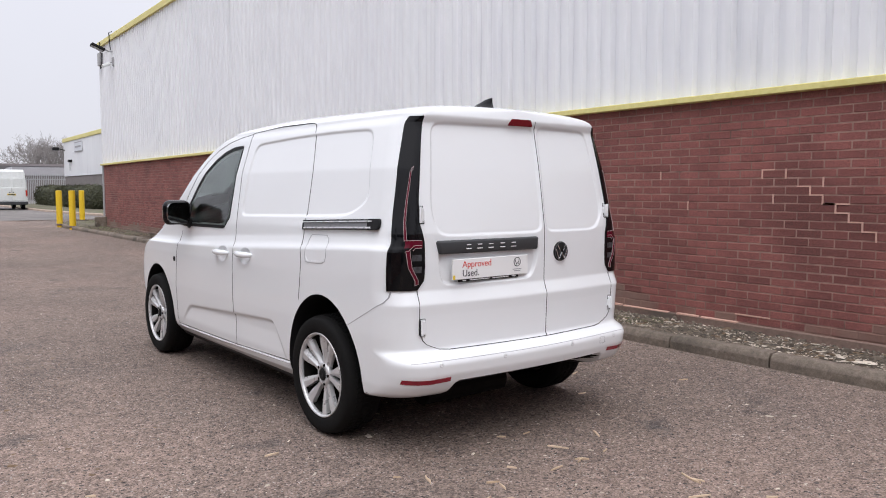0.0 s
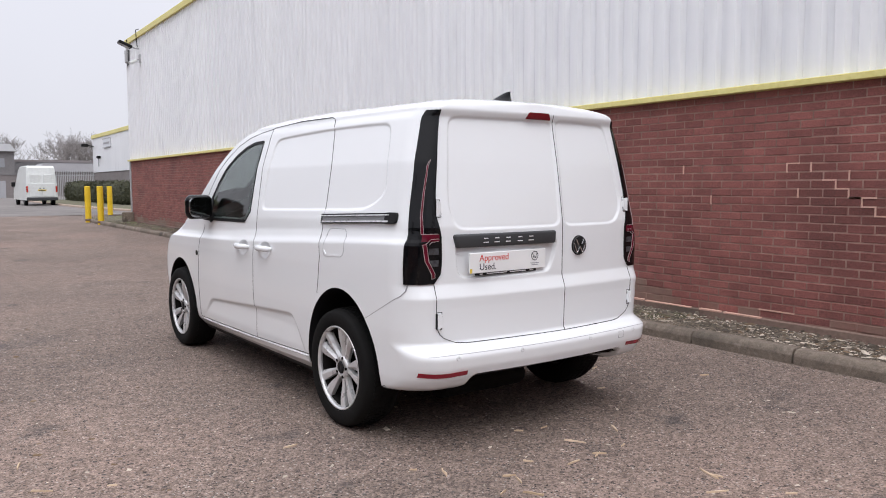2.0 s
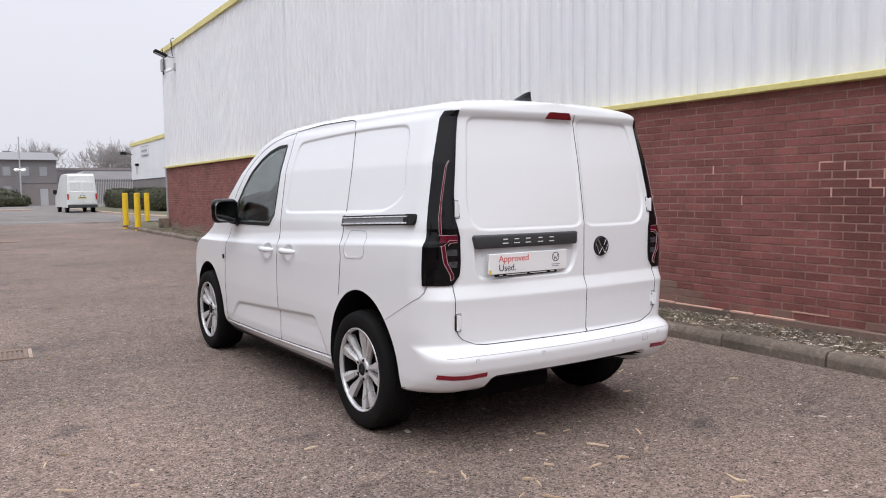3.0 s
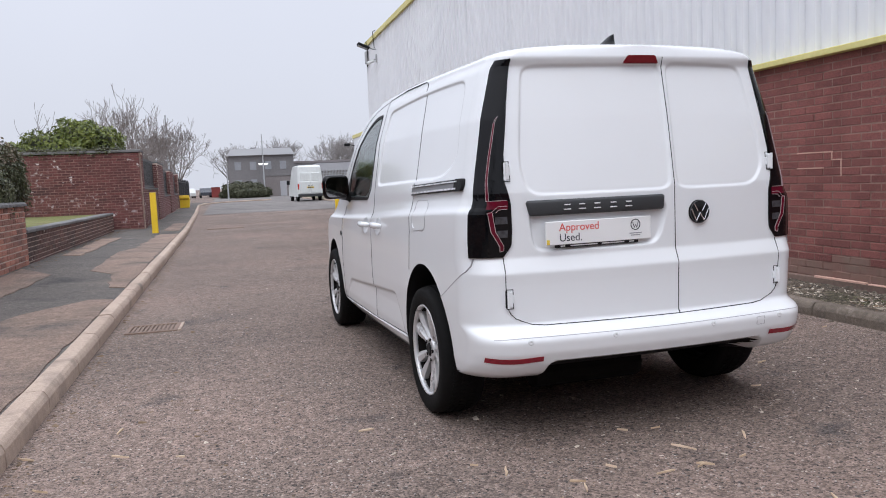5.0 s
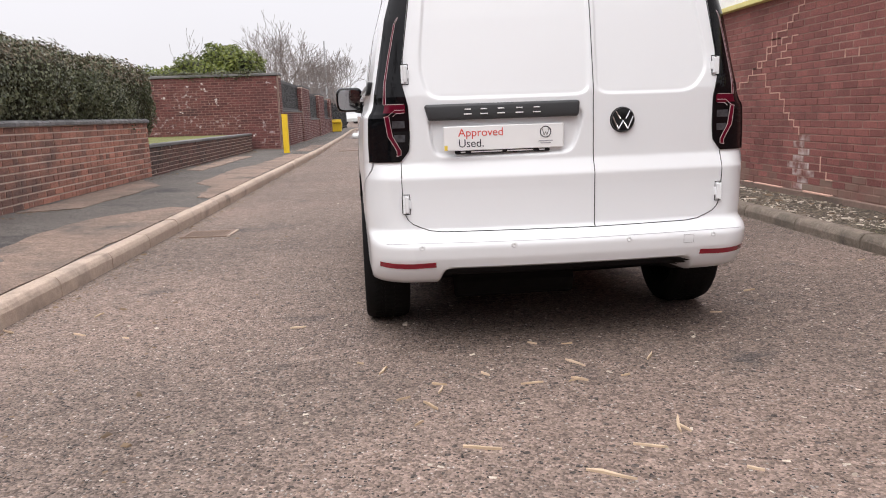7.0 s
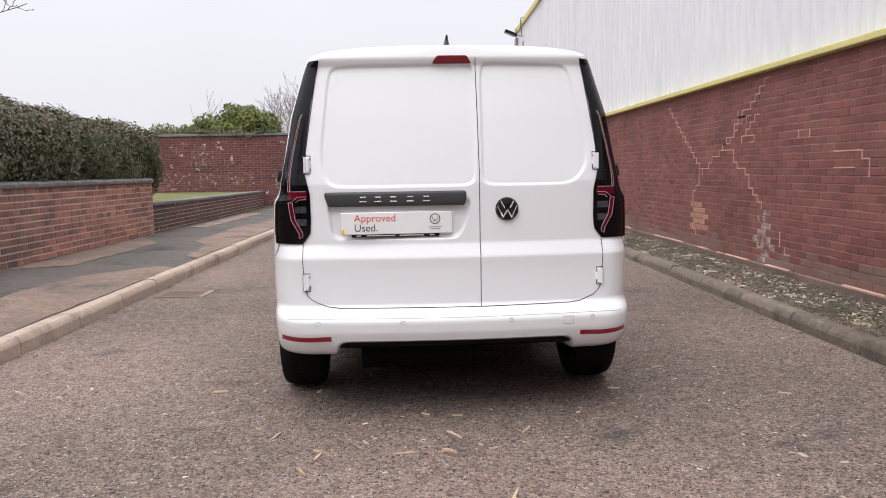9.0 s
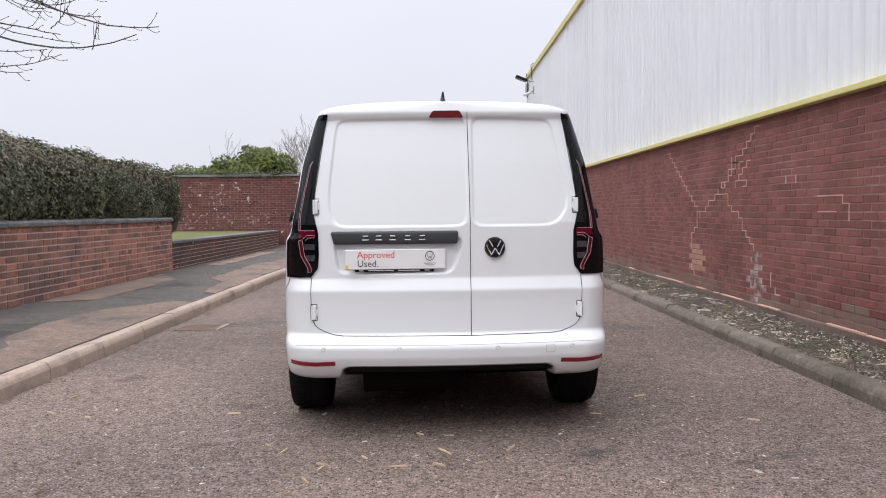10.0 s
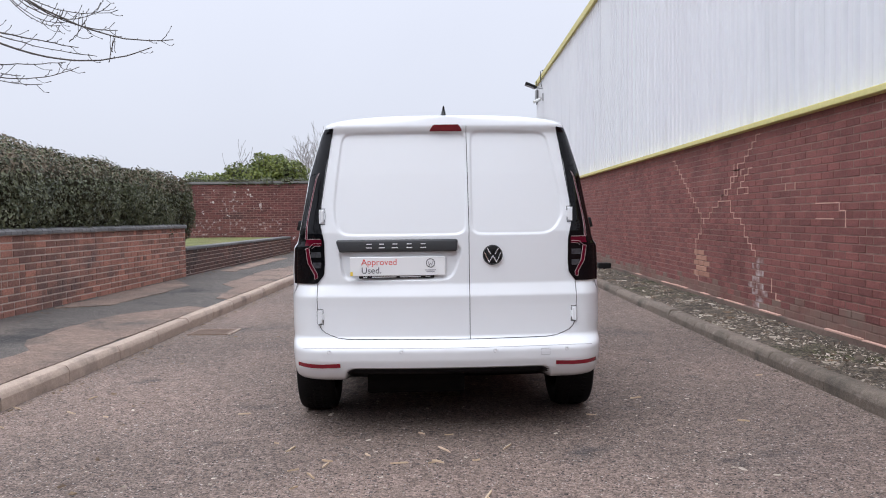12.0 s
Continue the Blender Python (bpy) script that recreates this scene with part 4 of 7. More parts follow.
def panel_van():
    van = thing("panel_van", "clean white compact panel van parked on the asphalt road", "van", (VAN_X, 0, 0), VAN_TURN)
    made = van_body(van)
    # door gaps and body seams
    for s in (-1, 1):
        for pts in ([(1.06, 0.70), (1.045, 0.78), (1.03, 0.90), (1.05, 1.02), (1.06, 1.16), (1.065, 1.40), (1.145, 1.64), (1.165, 1.664), (1.20, 1.675)], [(1.20, 1.675), (1.6, 1.678), (2.02, 1.660)], [(2.02, 1.655), (2.03, 1.43), (2.005, 1.05), (1.985, 0.90), (1.99, 0.68), (1.975, 0.30)],
                    [(3.10, 0.30), (3.10, 0.60), (3.07, 0.86), (3.04, 1.0)], [(3.10, 0.305), (2.0, 0.312), (1.20, 0.335)], 
                    [(2.02, 1.655), (2.2, 1.640), (2.38, 1.612), (2.54, 1.568), (2.70, 1.495), (2.84, 1.40), (2.96, 1.29), (3.06, 1.17), (3.13, 1.05)]):
            ribbon("panel_gap", pts, 0.0035, M_GAP, van, sign=s)
        ribbon("bumper_gap", [(0.565, 0.62), (0.29, 0.765), (0.268, 0.79), (0.262, 0.82)], 0.003, M_PRINTGREY, van, lift=0.0008, sign=s)
        ribbon("fuel_flap_seam" if s < 0 else "panel_gap", [(0.80, 0.917), (0.955, 0.912), (0.978, 0.917), (0.99, 0.935), (0.992, 0.96), (0.978, 1.035), (0.966, 1.053), (0.95, 1.06), (0.80, 1.062), (0.775, 1.045), (0.768, 1.02), (0.765, 0.955), (0.775, 0.928)], 0.003, M_PRINTGREY, van, sign=s, closed=True)
        ribbon("sill_strip", [(3.12, 0.272), (2.2, 0.282), (1.20, 0.305)], 0.035, M_PAINT, van, lift=0.006, sign=s, label="white sill moulding")
        g = skin_panel("window_glass", WINDOW, M_GLASS, van, sign=s, lift=0.001, depth=0.004, label="tinted front door window", sharp=0.015)
        ribbon("window_frame", WINDOW[3:] + WINDOW[:2], 0.020, M_BLACK, van, lift=0.004, sign=s, label="black window surround")
        ribbon("window_edge", WINDOW[1:4], 0.007, M_BLACK, van, lift=0.003, sign=s)
        skin_panel("mirror_sail", [(3.07, 1.045), (2.90, 1.05), (2.87, 1.21), (2.93, 1.18)], M_BLACK, van, sign=s, lift=0.004, label="black quarter trim", sharp=0.008)
        door_mirror(van, s)
        for y, z in HANDLES[:2 if s < 0 else 1]:
            door_handle(van, y, z, s)
        for y, z in HUBS:
            wheel(van, y, s)
        tail_lamp(van, s)
        cyl("indicator_repeater", (s * (side_x(3.125, 0.785) - 0.01), 3.125, 0.785), (s * (side_x(3.125, 0.785) + 0.006), 3.125, 0.785), 0.018, M_BLACK, van)
        ribbon("slide_rail", [(1.075, 1.108), (0.37, 1.133)], 0.052, M_GLOSSBLACK, van, lift=0.006, skirt=0.012, sign=s, label="black sliding door rail slot", raised=False)
        bar = ribbon("rail_bar", [(1.045, 1.109), (0.40, 1.132)], 0.038, M_RAILGREY, van, lift=0.011, sign=s, label="grey aluminium rail", raised=False)
        ribbon("rail_lip", [(1.050, 1.125), (0.40, 1.148)], 0.0055, M_RAIL, bar, lift=0.020, sign=s, label="bright rail lip", raised=False)
        ribbon("rail_lip", [(1.035, 1.094), (0.40, 1.117)], 0.008, M_RAIL, bar, lift=0.020, sign=s, label="bright rail lip", raised=False)
        skin_panel("rail_end", [(0.435, 1.103), (0.435, 1.159), (0.352, 1.160), (0.345, 1.134), (0.352, 1.107)], M_BLACK, van, sign=s, lift=0.017, depth=0.016, label="black rail end cap", sharp=0.005)
    ribbon("flap_lip", [(0.80, 0.922), (0.955, 0.917), (0.982, 0.94)], 0.01, M_PAINT, van, lift=0.003, sign=-1)
    # back doors: seams, badge, handle strip, plate
    left, right = made[5], made[6]
    ribbon("door_gap", [(0.118, 0.522), (0.118, 1.07), (0.119, 1.085), (0.112, 1.658)], 0.0032, M_GAP, left, face="rear")
    edge = [(0.118, 0.522), (0.53, 0.526), (0.585, 0.532), (0.625, 0.547), (0.653, 0.560), (0.674, 0.580), (0.686, 0.605), (0.692, 0.66), (0.694, 0.74), (0.692, 0.82)]
    ribbon("door_gap", edge, 0.0032, M_GAP, right, face="rear")
    ribbon("door_gap", [(0.118, 0.522)] + [(-x, z) for x, z in edge[1:]], 0.0032, M_GAP, left, face="rear")
    ribbon("door_gap", [(0.672, 1.14), (0.668, 1.25), (0.606, 1.655)], 0.0032, M_GAP, right, face="rear")
    ribbon("door_gap", [(-0.672, 1.14), (-0.668, 1.25), (-0.606, 1.655)], 0.0032, M_GAP, left, face="rear")
    for x, d in ((-0.665, left), (0.665, right)):
        hinge(van, x * 0.998, 1.18, d)
        hinge(van, x * 1.02, 0.645, d)
    bm = bmesh.new()
    zc, x0, x1 = 1.021, -0.588, 0.057
    add_box(bm, (x0, -0.022, zc - 0.033), (x1, 0.045, zc + 0.033), 0.012, 3)
    for v in bm.verts:
        v.co.y += rear_y(v.co.x, 1.06)
        if v.co.z < zc:
            v.co.x += 0.012 if v.co.x < -0.3 else -0.004
    bar = part("handle_strip", bm, M_GREYPLASTIC, left, "charcoal handle strip across the door", True)
    for k, x in enumerate((-0.412, -0.345, -0.275, -0.199, -0.126)):
        yb = rear_y(x, 1.06) - 0.0235
        bm = bmesh.new()
        add_box(bm, (x - 0.016, yb - 0.001, zc - 0.012), (x + 0.016, yb + 0.004, zc - 0.0075), 0.0005)
        add_box(bm, (x - 0.013, yb - 0.001, zc + 0.0075), (x + 0.013, yb + 0.004, zc + 0.012), 0.0005)
        part("lettering_bar", bm, M_PLATE, bar, "silver lettering bar")
    by = rear_y(0.243, 0.966)

    def back_disc(name, r, o0, o1, mat, parent, label=""):
        return lathe(name, [(0.0005, o0), (r, o0), (r, o1 * 0.6 + o0 * 0.4), (r * 0.93, o1), (0.0005, o1)], lambda o, a, b: (0.243 + a, by - o, 0.966 + b), mat, parent, label, 48)
    badge = back_disc("badge", 0.053, -0.004, 0.012, M_BLACK, right, "round black badge with chrome pattern")
    lathe("badge_ring", [(0.0465, 0.010), (0.0505, 0.010), (0.0495, 0.0135), (0.0475, 0.0135)], lambda o, a, b: (0.243 + a, by - o, 0.966 + b), M_GREYPLASTIC, badge, "", 48)
    for xa, za, xb, zb in ((-0.030, 0.036, -0.012, 0.004), (0.030, 0.036, 0.012, 0.004), (-0.044, 0.014, -0.020, -0.040), (0.044, 0.014, 0.020, -0.040), (-0.020, -0.040, 0.0, -0.004), (0.020, -0.040, 0.0, -0.004)):
        add = bmesh.new()
        add_tube(add, [(0.243 + xa, by - 0.0135, 0.966 + za), (0.243 + xb, by - 0.0135, 0.966 + zb)], 0.0036, 6)
        part("badge_stroke", add, M_CHROME, badge)
    py = rear_y(-0.26, 0.84) - 0.002
    holder = box("plate_holder", (-0.468, py - 0.010, 0.848), (-0.068, py + 0.004, 0.90), M_BLACK, left, "black dealer plate surround", 0.003)
    for x0, x1 in ((-0.445, -0.425), (-0.40, -0.27), (-0.25, -0.14), (-0.115, -0.09)):
        box("print_bar", (x0, py - 0.0112, 0.853), (x1, py - 0.0095, 0.858), M_PLATE, holder)
    plate = box("dealer_plate", (-0.515, py - 0.020, 0.862), (-0.010, py - 0.009, 0.962), M_PLATE, left, "white dealer plate with red and dark words", 0.003)
    face = Matrix.Translation((-0.455, py - 0.0206, 0.920)) @ Matrix.Rotation(radians(90), 4, "X")
    text_part("lettering", "Approved", 0.047, face, M_PRINTRED, plate, "red word")
    text_part("lettering", "Used.", 0.047, Matrix.Translation((-0.455, py - 0.0206, 0.876)) @ Matrix.Rotation(radians(90), 4, "X"), M_PRINTDARK, plate, "dark word")
    lathe("print_ring", [(0.0205, 0.0), (0.024, 0.0), (0.024, 0.0012), (0.0205, 0.0012)], lambda o, a, b: (-0.088 + a, py - 0.0203 - o, 0.928 + b), M_PRINTDARK, plate, "", 36)
    for k, (xa, za, xb, zb) in enumerate(((-0.014, 0.012, -0.006, -0.014), (0.014, 0.012, 0.006, -0.014), (-0.006, -0.014, 0, 0.0), (0.006, -0.014, 0, 0.0))):
        bm = bmesh.new()
        add_tube(bm, [(-0.088 + xa, py - 0.0208, 0.928 + za), (-0.088 + xb, py - 0.0208, 0.928 + zb)], 0.0013, 4)
        part("print_stroke", bm, M_PRINTDARK, plate)
    for z, w2 in ((0.889, 0.03), (0.880, 0.022)):
        box("print_bar", (-0.088 - w2, py - 0.0212, z), (-0.088 + w2, py - 0.0196, z + 0.004), M_PRINTGREY, plate)
    box("plate_badge", (-0.513, py - 0.0212, 0.864), (-0.500, py - 0.0196, 0.885), M_YPLATE, plate)
    # high brake light, bumper fittings, aerial
    lx0, lx1 = -0.086, 0.093
    bm = bmesh.new()
    zb0, zb1 = 1.630, 1.665
    vs = [bm.verts.new((x, rear_y(x, min(z, 1.66)) - o, z)) for o in (0.010, -0.02) for x, z in ((lx0, zb0), (lx1, zb0), (lx1 - 0.02, zb1), (lx0 + 0.022, zb1))]
    for f in ((0, 1, 2, 3), (7, 6, 5, 4), (0, 4, 5, 1), (1, 5, 6, 2), (2, 6, 7, 3), (3, 7, 4, 0)):
        bm.faces.new([vs[i] for i in f])
    bmesh.ops.recalc_face_normals(bm, faces=bm.faces)
    bmesh.ops.bevel(bm, geom=list(bm.edges), offset=0.004, segments=2, affect="EDGES")
    part("high_brake_light", bm, M_BRAKE, van, "red high-level brake light")
    for s in (-1, 1):
        ribbon("bumper_reflector", [(s * 0.568, 0.396), (s * 0.66, 0.392), (s * 0.74, 0.394), (s * 0.80, 0.398)], 0.022, M_RED, van, lift=0.004, face="rear", label="slim red bumper reflector")
        ribbon("bumper_seam", [(s * 0.77, 0.486), (s * 0.70, 0.489), (s * 0.45, 0.488), (0, 0.486)], 0.0025, M_PRINTGREY, van, lift=0.0008, face="rear", label="")
        for x in (0.625, 0.245):
            y = rear_y(s * x, 0.472)
            lathe("parking_sensor", [(0.0005, -0.004), (0.011, -0.004), (0.0115, 0.0016), (0.0085, 0.0026), (0.0005, 0.0022)], lambda o, a, b, x=s * x, y=y: (x + a, y - o, 0.471 + b), M_PAINT, van, "", 24)
            lathe("sensor_ring", [(0.0115, -0.002), (0.0123, -0.002), (0.0123, 0.0008), (0.0115, 0.0008)], lambda o, a, b, x=s * x, y=y: (x + a, y - o, 0.471 + b), M_OLDWHITE, van, "", 24)
    ribbon("towing_cover_seam", [(0.49, 0.44), (0.535, 0.44), (0.535, 0.475), (0.49, 0.475)], 0.002, M_PRINTGREY, van, face="rear", closed=True)
    bm = bmesh.new()
    zf = 1.733
    for k, (y0, y1, z1, hw) in enumerate(((0.43, 0.70, -0.012, 0.050), (0.43, 0.69, 0.004, 0.044), (0.44, 0.64, 0.016, 0.020), (0.447, 0.57, 0.040, 0.011), (0.448, 0.50, 0.060, 0.006), (0.446, 0.475, 0.064, 0.003))):
        ring = [bm.verts.new((hw * math.cos(a) * 1.0, (y0 + y1) / 2 + (y1 - y0) / 2 * math.sin(a), zf + z1)) for a in np.linspace(0, 2 * math.pi, 17)[:-1]]
        if k:
            for j in range(16):
                bm.faces.new((prev[j], prev[(j + 1) % 16], ring[(j + 1) % 16], ring[j]))
        prev = ring
    bm.faces.new(prev)
    bmesh.ops.recalc_face_normals(bm, faces=bm.faces)
    part("aerial_fin", bm, M_GLOSSBLACK, van, "black shark-fin aerial on the roof", True)
    # underside and cab
    part("rear_axle", add_tube(bmesh.new(), [(-0.70, 0.85, 0.24), (0.70, 0.85, 0.24)], 0.05, 10), M_DARKMETAL, van, "dark rear axle beam")
    part("silencer", add_tube(bmesh.new(), [(-0.45, 0.50, 0.235), (0.10, 0.50, 0.235)], 0.075, 14), M_DARKMETAL, van, "dark exhaust silencer")
    part("front_axle", add_tube(bmesh.new(), [(-0.5, 3.6, 0.24), (0.5, 3.6, 0.24)], 0.06, 8), M_DARKMETAL, van, "dark front axle")
    for s in (-0.38, 0.38):
        bm = bmesh.new()
        add_box(bm, (s - 0.24, 2.35, 0.62), (s + 0.24, 2.85, 0.78), 0.05, 2)
        add_box(bm, (s - 0.23, 2.24, 0.70), (s + 0.23, 2.40, 1.26), 0.06, 2)
        add_box(bm, (s - 0.13, 2.24, 1.25), (s + 0.13, 2.34, 1.45), 0.04, 2)
        part("cab_seat", bm, M_SEAT, van, "dark cloth cab seat")
    prism("bulkhead", [(-0.76, 0.55), (0.76, 0.55), (0.78, 1.05), (0.64, 1.60), (-0.64, 1.60), (-0.78, 1.05)], 2.13, 2.15, M_SEAT, van, "dark cab bulkhead")
    box("cab_floor", (-0.78, 2.16, 0.52), (0.78, 3.1, 0.56), M_SEAT, van)
    box("dashboard", (-0.70, 3.12, 0.75), (0.70, 3.58, 1.03), M_SEAT, van, "", 0.06, 2)
    verts, faces = [], []
    for i, z in enumerate(np.linspace(1.10, 1.60, 8)):
        for x in np.linspace(-0.66, 0.66, 13):
            verts.append((x, np.interp(z, FZ, FY) + 0.004 - 0.12 * (x / 0.66) ** 4, z))
    faces = [(i * 13 + j, i * 13 + j + 1, (i + 1) * 13 + j + 1, (i + 1) * 13 + j) for i in range(7) for j in range(12)]
    mesh_object("windscreen", verts, faces, M_GLASS, van, "tinted windscreen", True)
    size_van(van)
    return van


panel_van()


# ==== ground ====
KERB_L, KERB_R = -2.87, 2.64      # faces of the two kerbs
WALL_X = 3.685                     # face of the warehouse wall
CORNER_Y = 26.1                    # far end of the warehouse
CLAD_Z, EAVE_Z = 2.212, 6.465


def camber(x):
    return -0.012 * min(1.0, abs(x) / 2.7) ** 2


def ground_sheet():
    """One sheet to the horizon, finer near the van, slightly crowned along the road."""
    xs = sorted(set([-3000, -800, -200, -80, -40, -20, -10, -6, -4.5, -3.2] + [round(-2.9 + 0.29 * i, 3) for i in range(21)] + [3.5, 4.5, 8, 15, 30, 60, 120, 300, 900, 3000]))
    ys = sorted(set([-3000, -600, -150, -50, -25, -14] + [round(-10 + 0.8 * i, 3) for i in range(52)] + [36, 42, 50, 60, 80, 110, 150, 220, 400, 900, 3000]))
    verts = [(x, y, camber(x)) for y in ys for x in xs]
    n = len(xs)
    faces = [(j * n + i, j * n + i + 1, (j + 1) * n + i + 1, (j + 1) * n + i) for j in range(len(ys) - 1) for i in range(n - 1)]
    return tagged(mesh_object("ground", verts, faces, M_ASPHALT, smooth=True), "worn reddish grey asphalt road with pale chippings", "road", kind="structure")


ground_sheet()


def kerb_profile(bm_or, length, depth=0.13, height=0.16, batter=0.02, bev=0.022):
    """A kerb stone along +y with its face at x = 0, running towards -x; the top at z = height."""
    prof = [(-depth, -0.08), (0.0, -0.08), (0.0, height - 0.05), (-batter * 0.5, height - bev * 1.2), (-batter - bev * 0.3, height - bev * 0.25), (-batter - bev, height), (-depth, height)]
    me = bpy.data.meshes.new("kerb_stone")
    verts = [(x, 0.007, z) for x, z in prof] + [(x, length - 0.007, z) for x, z in prof]
    k = len(prof)
    faces = [tuple(range(k)), tuple(range(2 * k - 1, k - 1, -1))] + [(i, i + k, (i + 1) % k + k, (i + 1) % k) for i in range(k)]
    me.from_pydata(verts, [], faces)
    bm = bmesh.new()
    bm.from_mesh(me)
    bmesh.ops.recalc_face_normals(bm, faces=bm.faces)
    bm.to_mesh(me)
    bm.free()
    return me


def kerb_line(name, label, path, mat, flip, height):
    """Kerb stones along a path of (x, y) points, faces towards the road."""
    base = thing(name, label, "kerb", kind="structure")
    mesh = kerb_profile(None, 0.918, height=height)
    mesh.materials.append(mat)
    pts = [Vector((*p, 0)) for p in path]
    seg = [(b - a).length for a, b in zip(pts, pts[1:])]
    s, total, k = 0.0, sum(seg), 0
    rng = random.Random(5)

    def at(d):
        for a, b, l in zip(pts, pts[1:], seg):
            if d <= l:
                return a.lerp(b, d / l)
            d -= l
        return pts[-1]
    while s + 0.5 < total:
        p, q = at(s), at(min(s + 0.918, total))
        ang = math.degrees(math.atan2(-(q.x - p.x), q.y - p.y))
        ob = new("kerb_stone", mesh)
        ob.parent = base
        m = pose(p.x, p.y, -0.012 + rng.uniform(-0.004, 0.004), 0, rng.uniform(-0.5, 0.5), ang)
        if flip:
            m = pose(q.x, q.y, -0.012 + rng.uniform(-0.012, 0.008), 0, rng.uniform(-1.2, 1.2), ang + 180)
        ob.matrix_basis = m
        s += 0.92
        k += 1
    return base


kerb_line("kerb_left", "pale concrete kerb stones along the pavement", [(KERB_L, 1.80 - 0.92 * 12), (KERB_L, 20.0), (KERB_L - 0.25, 36.0), (KERB_L - 0.7, 56.0), (KERB_L - 0.4, 62.0), (KERB_L + 0.6, 65.0), (KERB_L + 2.4, 67.0), (KERB_L + 5.2, 68.0)], M_KERB, False, 0.128)
kerb_line("kerb_right", "dark weathered concrete kerb stones along the verge", [(KERB_R, -8.0), (KERB_R, 8.0), (KERB_R + 0.04, 18.0), (KERB_R - 0.10, 26.5), (KERB_R - 0.02, 28.6), (KERB_R + 0.3, 30.2), (KERB_R + 1.2, 31.6), (KERB_R + 4.5, 32.4), (14.0, 32.4)], M_KERBDARK, True, 0.115)


def surface_strip(name, rows, mat, label, category, jitter=0.0, seed=1, step=0.35, kind="structure"):
    """A sheet between pairs of (x, z) edges given for stations along y, with an uneven top."""
    rng = random.Random(seed)
    verts, faces = [], []
    ys = [r[0] for r in rows]
    n = 9
    y, stations = ys[0], []
    while y < ys[-1]:
        stations.append(y)
        y += step
    stations.append(ys[-1])
    for y in stations:
        x0, z0 = np.interp(y, ys, [r[1] for r in rows]), np.interp(y, ys, [r[2] for r in rows])
        x1, z1 = np.interp(y, ys, [r[3] for r in rows]), np.interp(y, ys, [r[4] for r in rows])
        for i in range(n):
            f = i / (n - 1)
            verts.append((x0 + (x1 - x0) * f, y, z0 + (z1 - z0) * f + (rng.uniform(-jitter, jitter) if 0 < i < n - 1 else 0)))
    faces = [(j * n + i, j * n + i + 1, (j + 1) * n + i + 1, (j + 1) * n + i) for j in range(len(stations) - 1) for i in range(n - 1)]
    return tagged(mesh_object(name, verts, faces, mat, smooth=True), label, category, kind=kind)


surface_strip("junction_road", [(35.4, KERB_L + 0.01, 0.006, 30.0, 0.006), (101.0, KERB_L + 0.01, 0.006, 30.0, 0.006)], M_ROADGREY, "greyer asphalt of the road beyond the junction", "road", step=8.0)
PAVE_IN = KERB_L - 0.125
surface_strip("pavement", [(-9, PAVE_IN, 0.112, -5.2, 0.19), (8.7, PAVE_IN, 0.112, -5.2, 0.19), (20, PAVE_IN, 0.112, -5.2, 0.18), (24, PAVE_IN - 0.06, 0.112, -5.2, 0.17),
                           (36, PAVE_IN - 0.25, 0.112, -5.4, 0.15), (56, PAVE_IN - 0.7, 0.112, -6, 0.13), (62, PAVE_IN - 0.4, 0.112, -7, 0.12), (65, PAVE_IN + 0.6, 0.112, -8, 0.11), (67, PAVE_IN + 2.4, 0.11, -8, 0.11)],
              M_PAVING, "patched dark asphalt pavement", "pavement", 0.004)
surface_strip("verge", [(-9, KERB_R + 0.12, 0.088, WALL_X + 0.05, 0.03), (0, KERB_R + 0.12, 0.088, WALL_X + 0.05, 0.03), (10, KERB_R + 0.12, 0.088, WALL_X + 0.05, 0.06), (20, KERB_R + 0.16, 0.088, WALL_X + 0.05, 0.05)],
              M_SOIL, "bare soil verge littered with wood chips", "verge", 0.02, 3, 0.25)
surface_strip("verge", [(20, KERB_R + 0.16, 0.088, WALL_X + 0.05, 0.05), (25.9, KERB_R + 0.02, 0.088, WALL_X + 0.05, 0.06), (27.4, KERB_R + 0.04, 0.088, 9.0, 0.09), (28.6, KERB_R + 0.12, 0.088, 14.0, 0.09), (30.2, KERB_R + 0.42, 0.088, 14.0, 0.09), (31.6, KERB_R + 1.32, 0.088, 14.0, 0.08), (32.3, 7.2, 0.088, 14, 0.08)],
              M_MOSSY, "mossy gravel verge round the building corner", "verge", 0.02, 4, 0.25)


def paving_patch(outline, z_of, mat, label):
    """A reinstated patch of paving 6 mm proud, with a thin edge."""
    rng = random.Random(int(outline[0][1] * 31))
    fine = []
    for (xa, ya), (xb, yb) in zip(outline, outline[1:] + outline[:1]):
        n = max(1, int(math.hypot(xb - xa, yb - ya) / 0.25))
        fine += [(xa + (xb - xa) * i / n + (rng.gauss(0, 0.018) if i else 0), ya + (yb - ya) * i / n + (rng.gauss(0, 0.018) if i else 0)) for i in range(n)]
    outline = [(min(x, PAVE_IN - 0.01), y) for x, y in fine]
    top = [(x, y, z_of(x) + 0.008) for x, y in outline]
    low = [(x, y, z_of(x) - 0.01) for x, y in outline]
    k = len(outline)
    faces = [tuple(range(k))] + [(i, (i + 1) % k, (i + 1) % k + k, i + k) for i in range(k)]
    ob = mesh_object("paving_patch", top + low, faces, mat)
    bm = bmesh.new()
    bm.from_mesh(ob.data)
    bmesh.ops.recalc_face_normals(bm, faces=bm.faces)
    bm.to_mesh(ob.data)
    bm.free()
    return tagged(ob, label, "paving", "patches in the pavement", "structure")


def pave_z(x):
    return 0.112 + (0.19 - 0.112) * (PAVE_IN - x) / (PAVE_IN + 5.2)


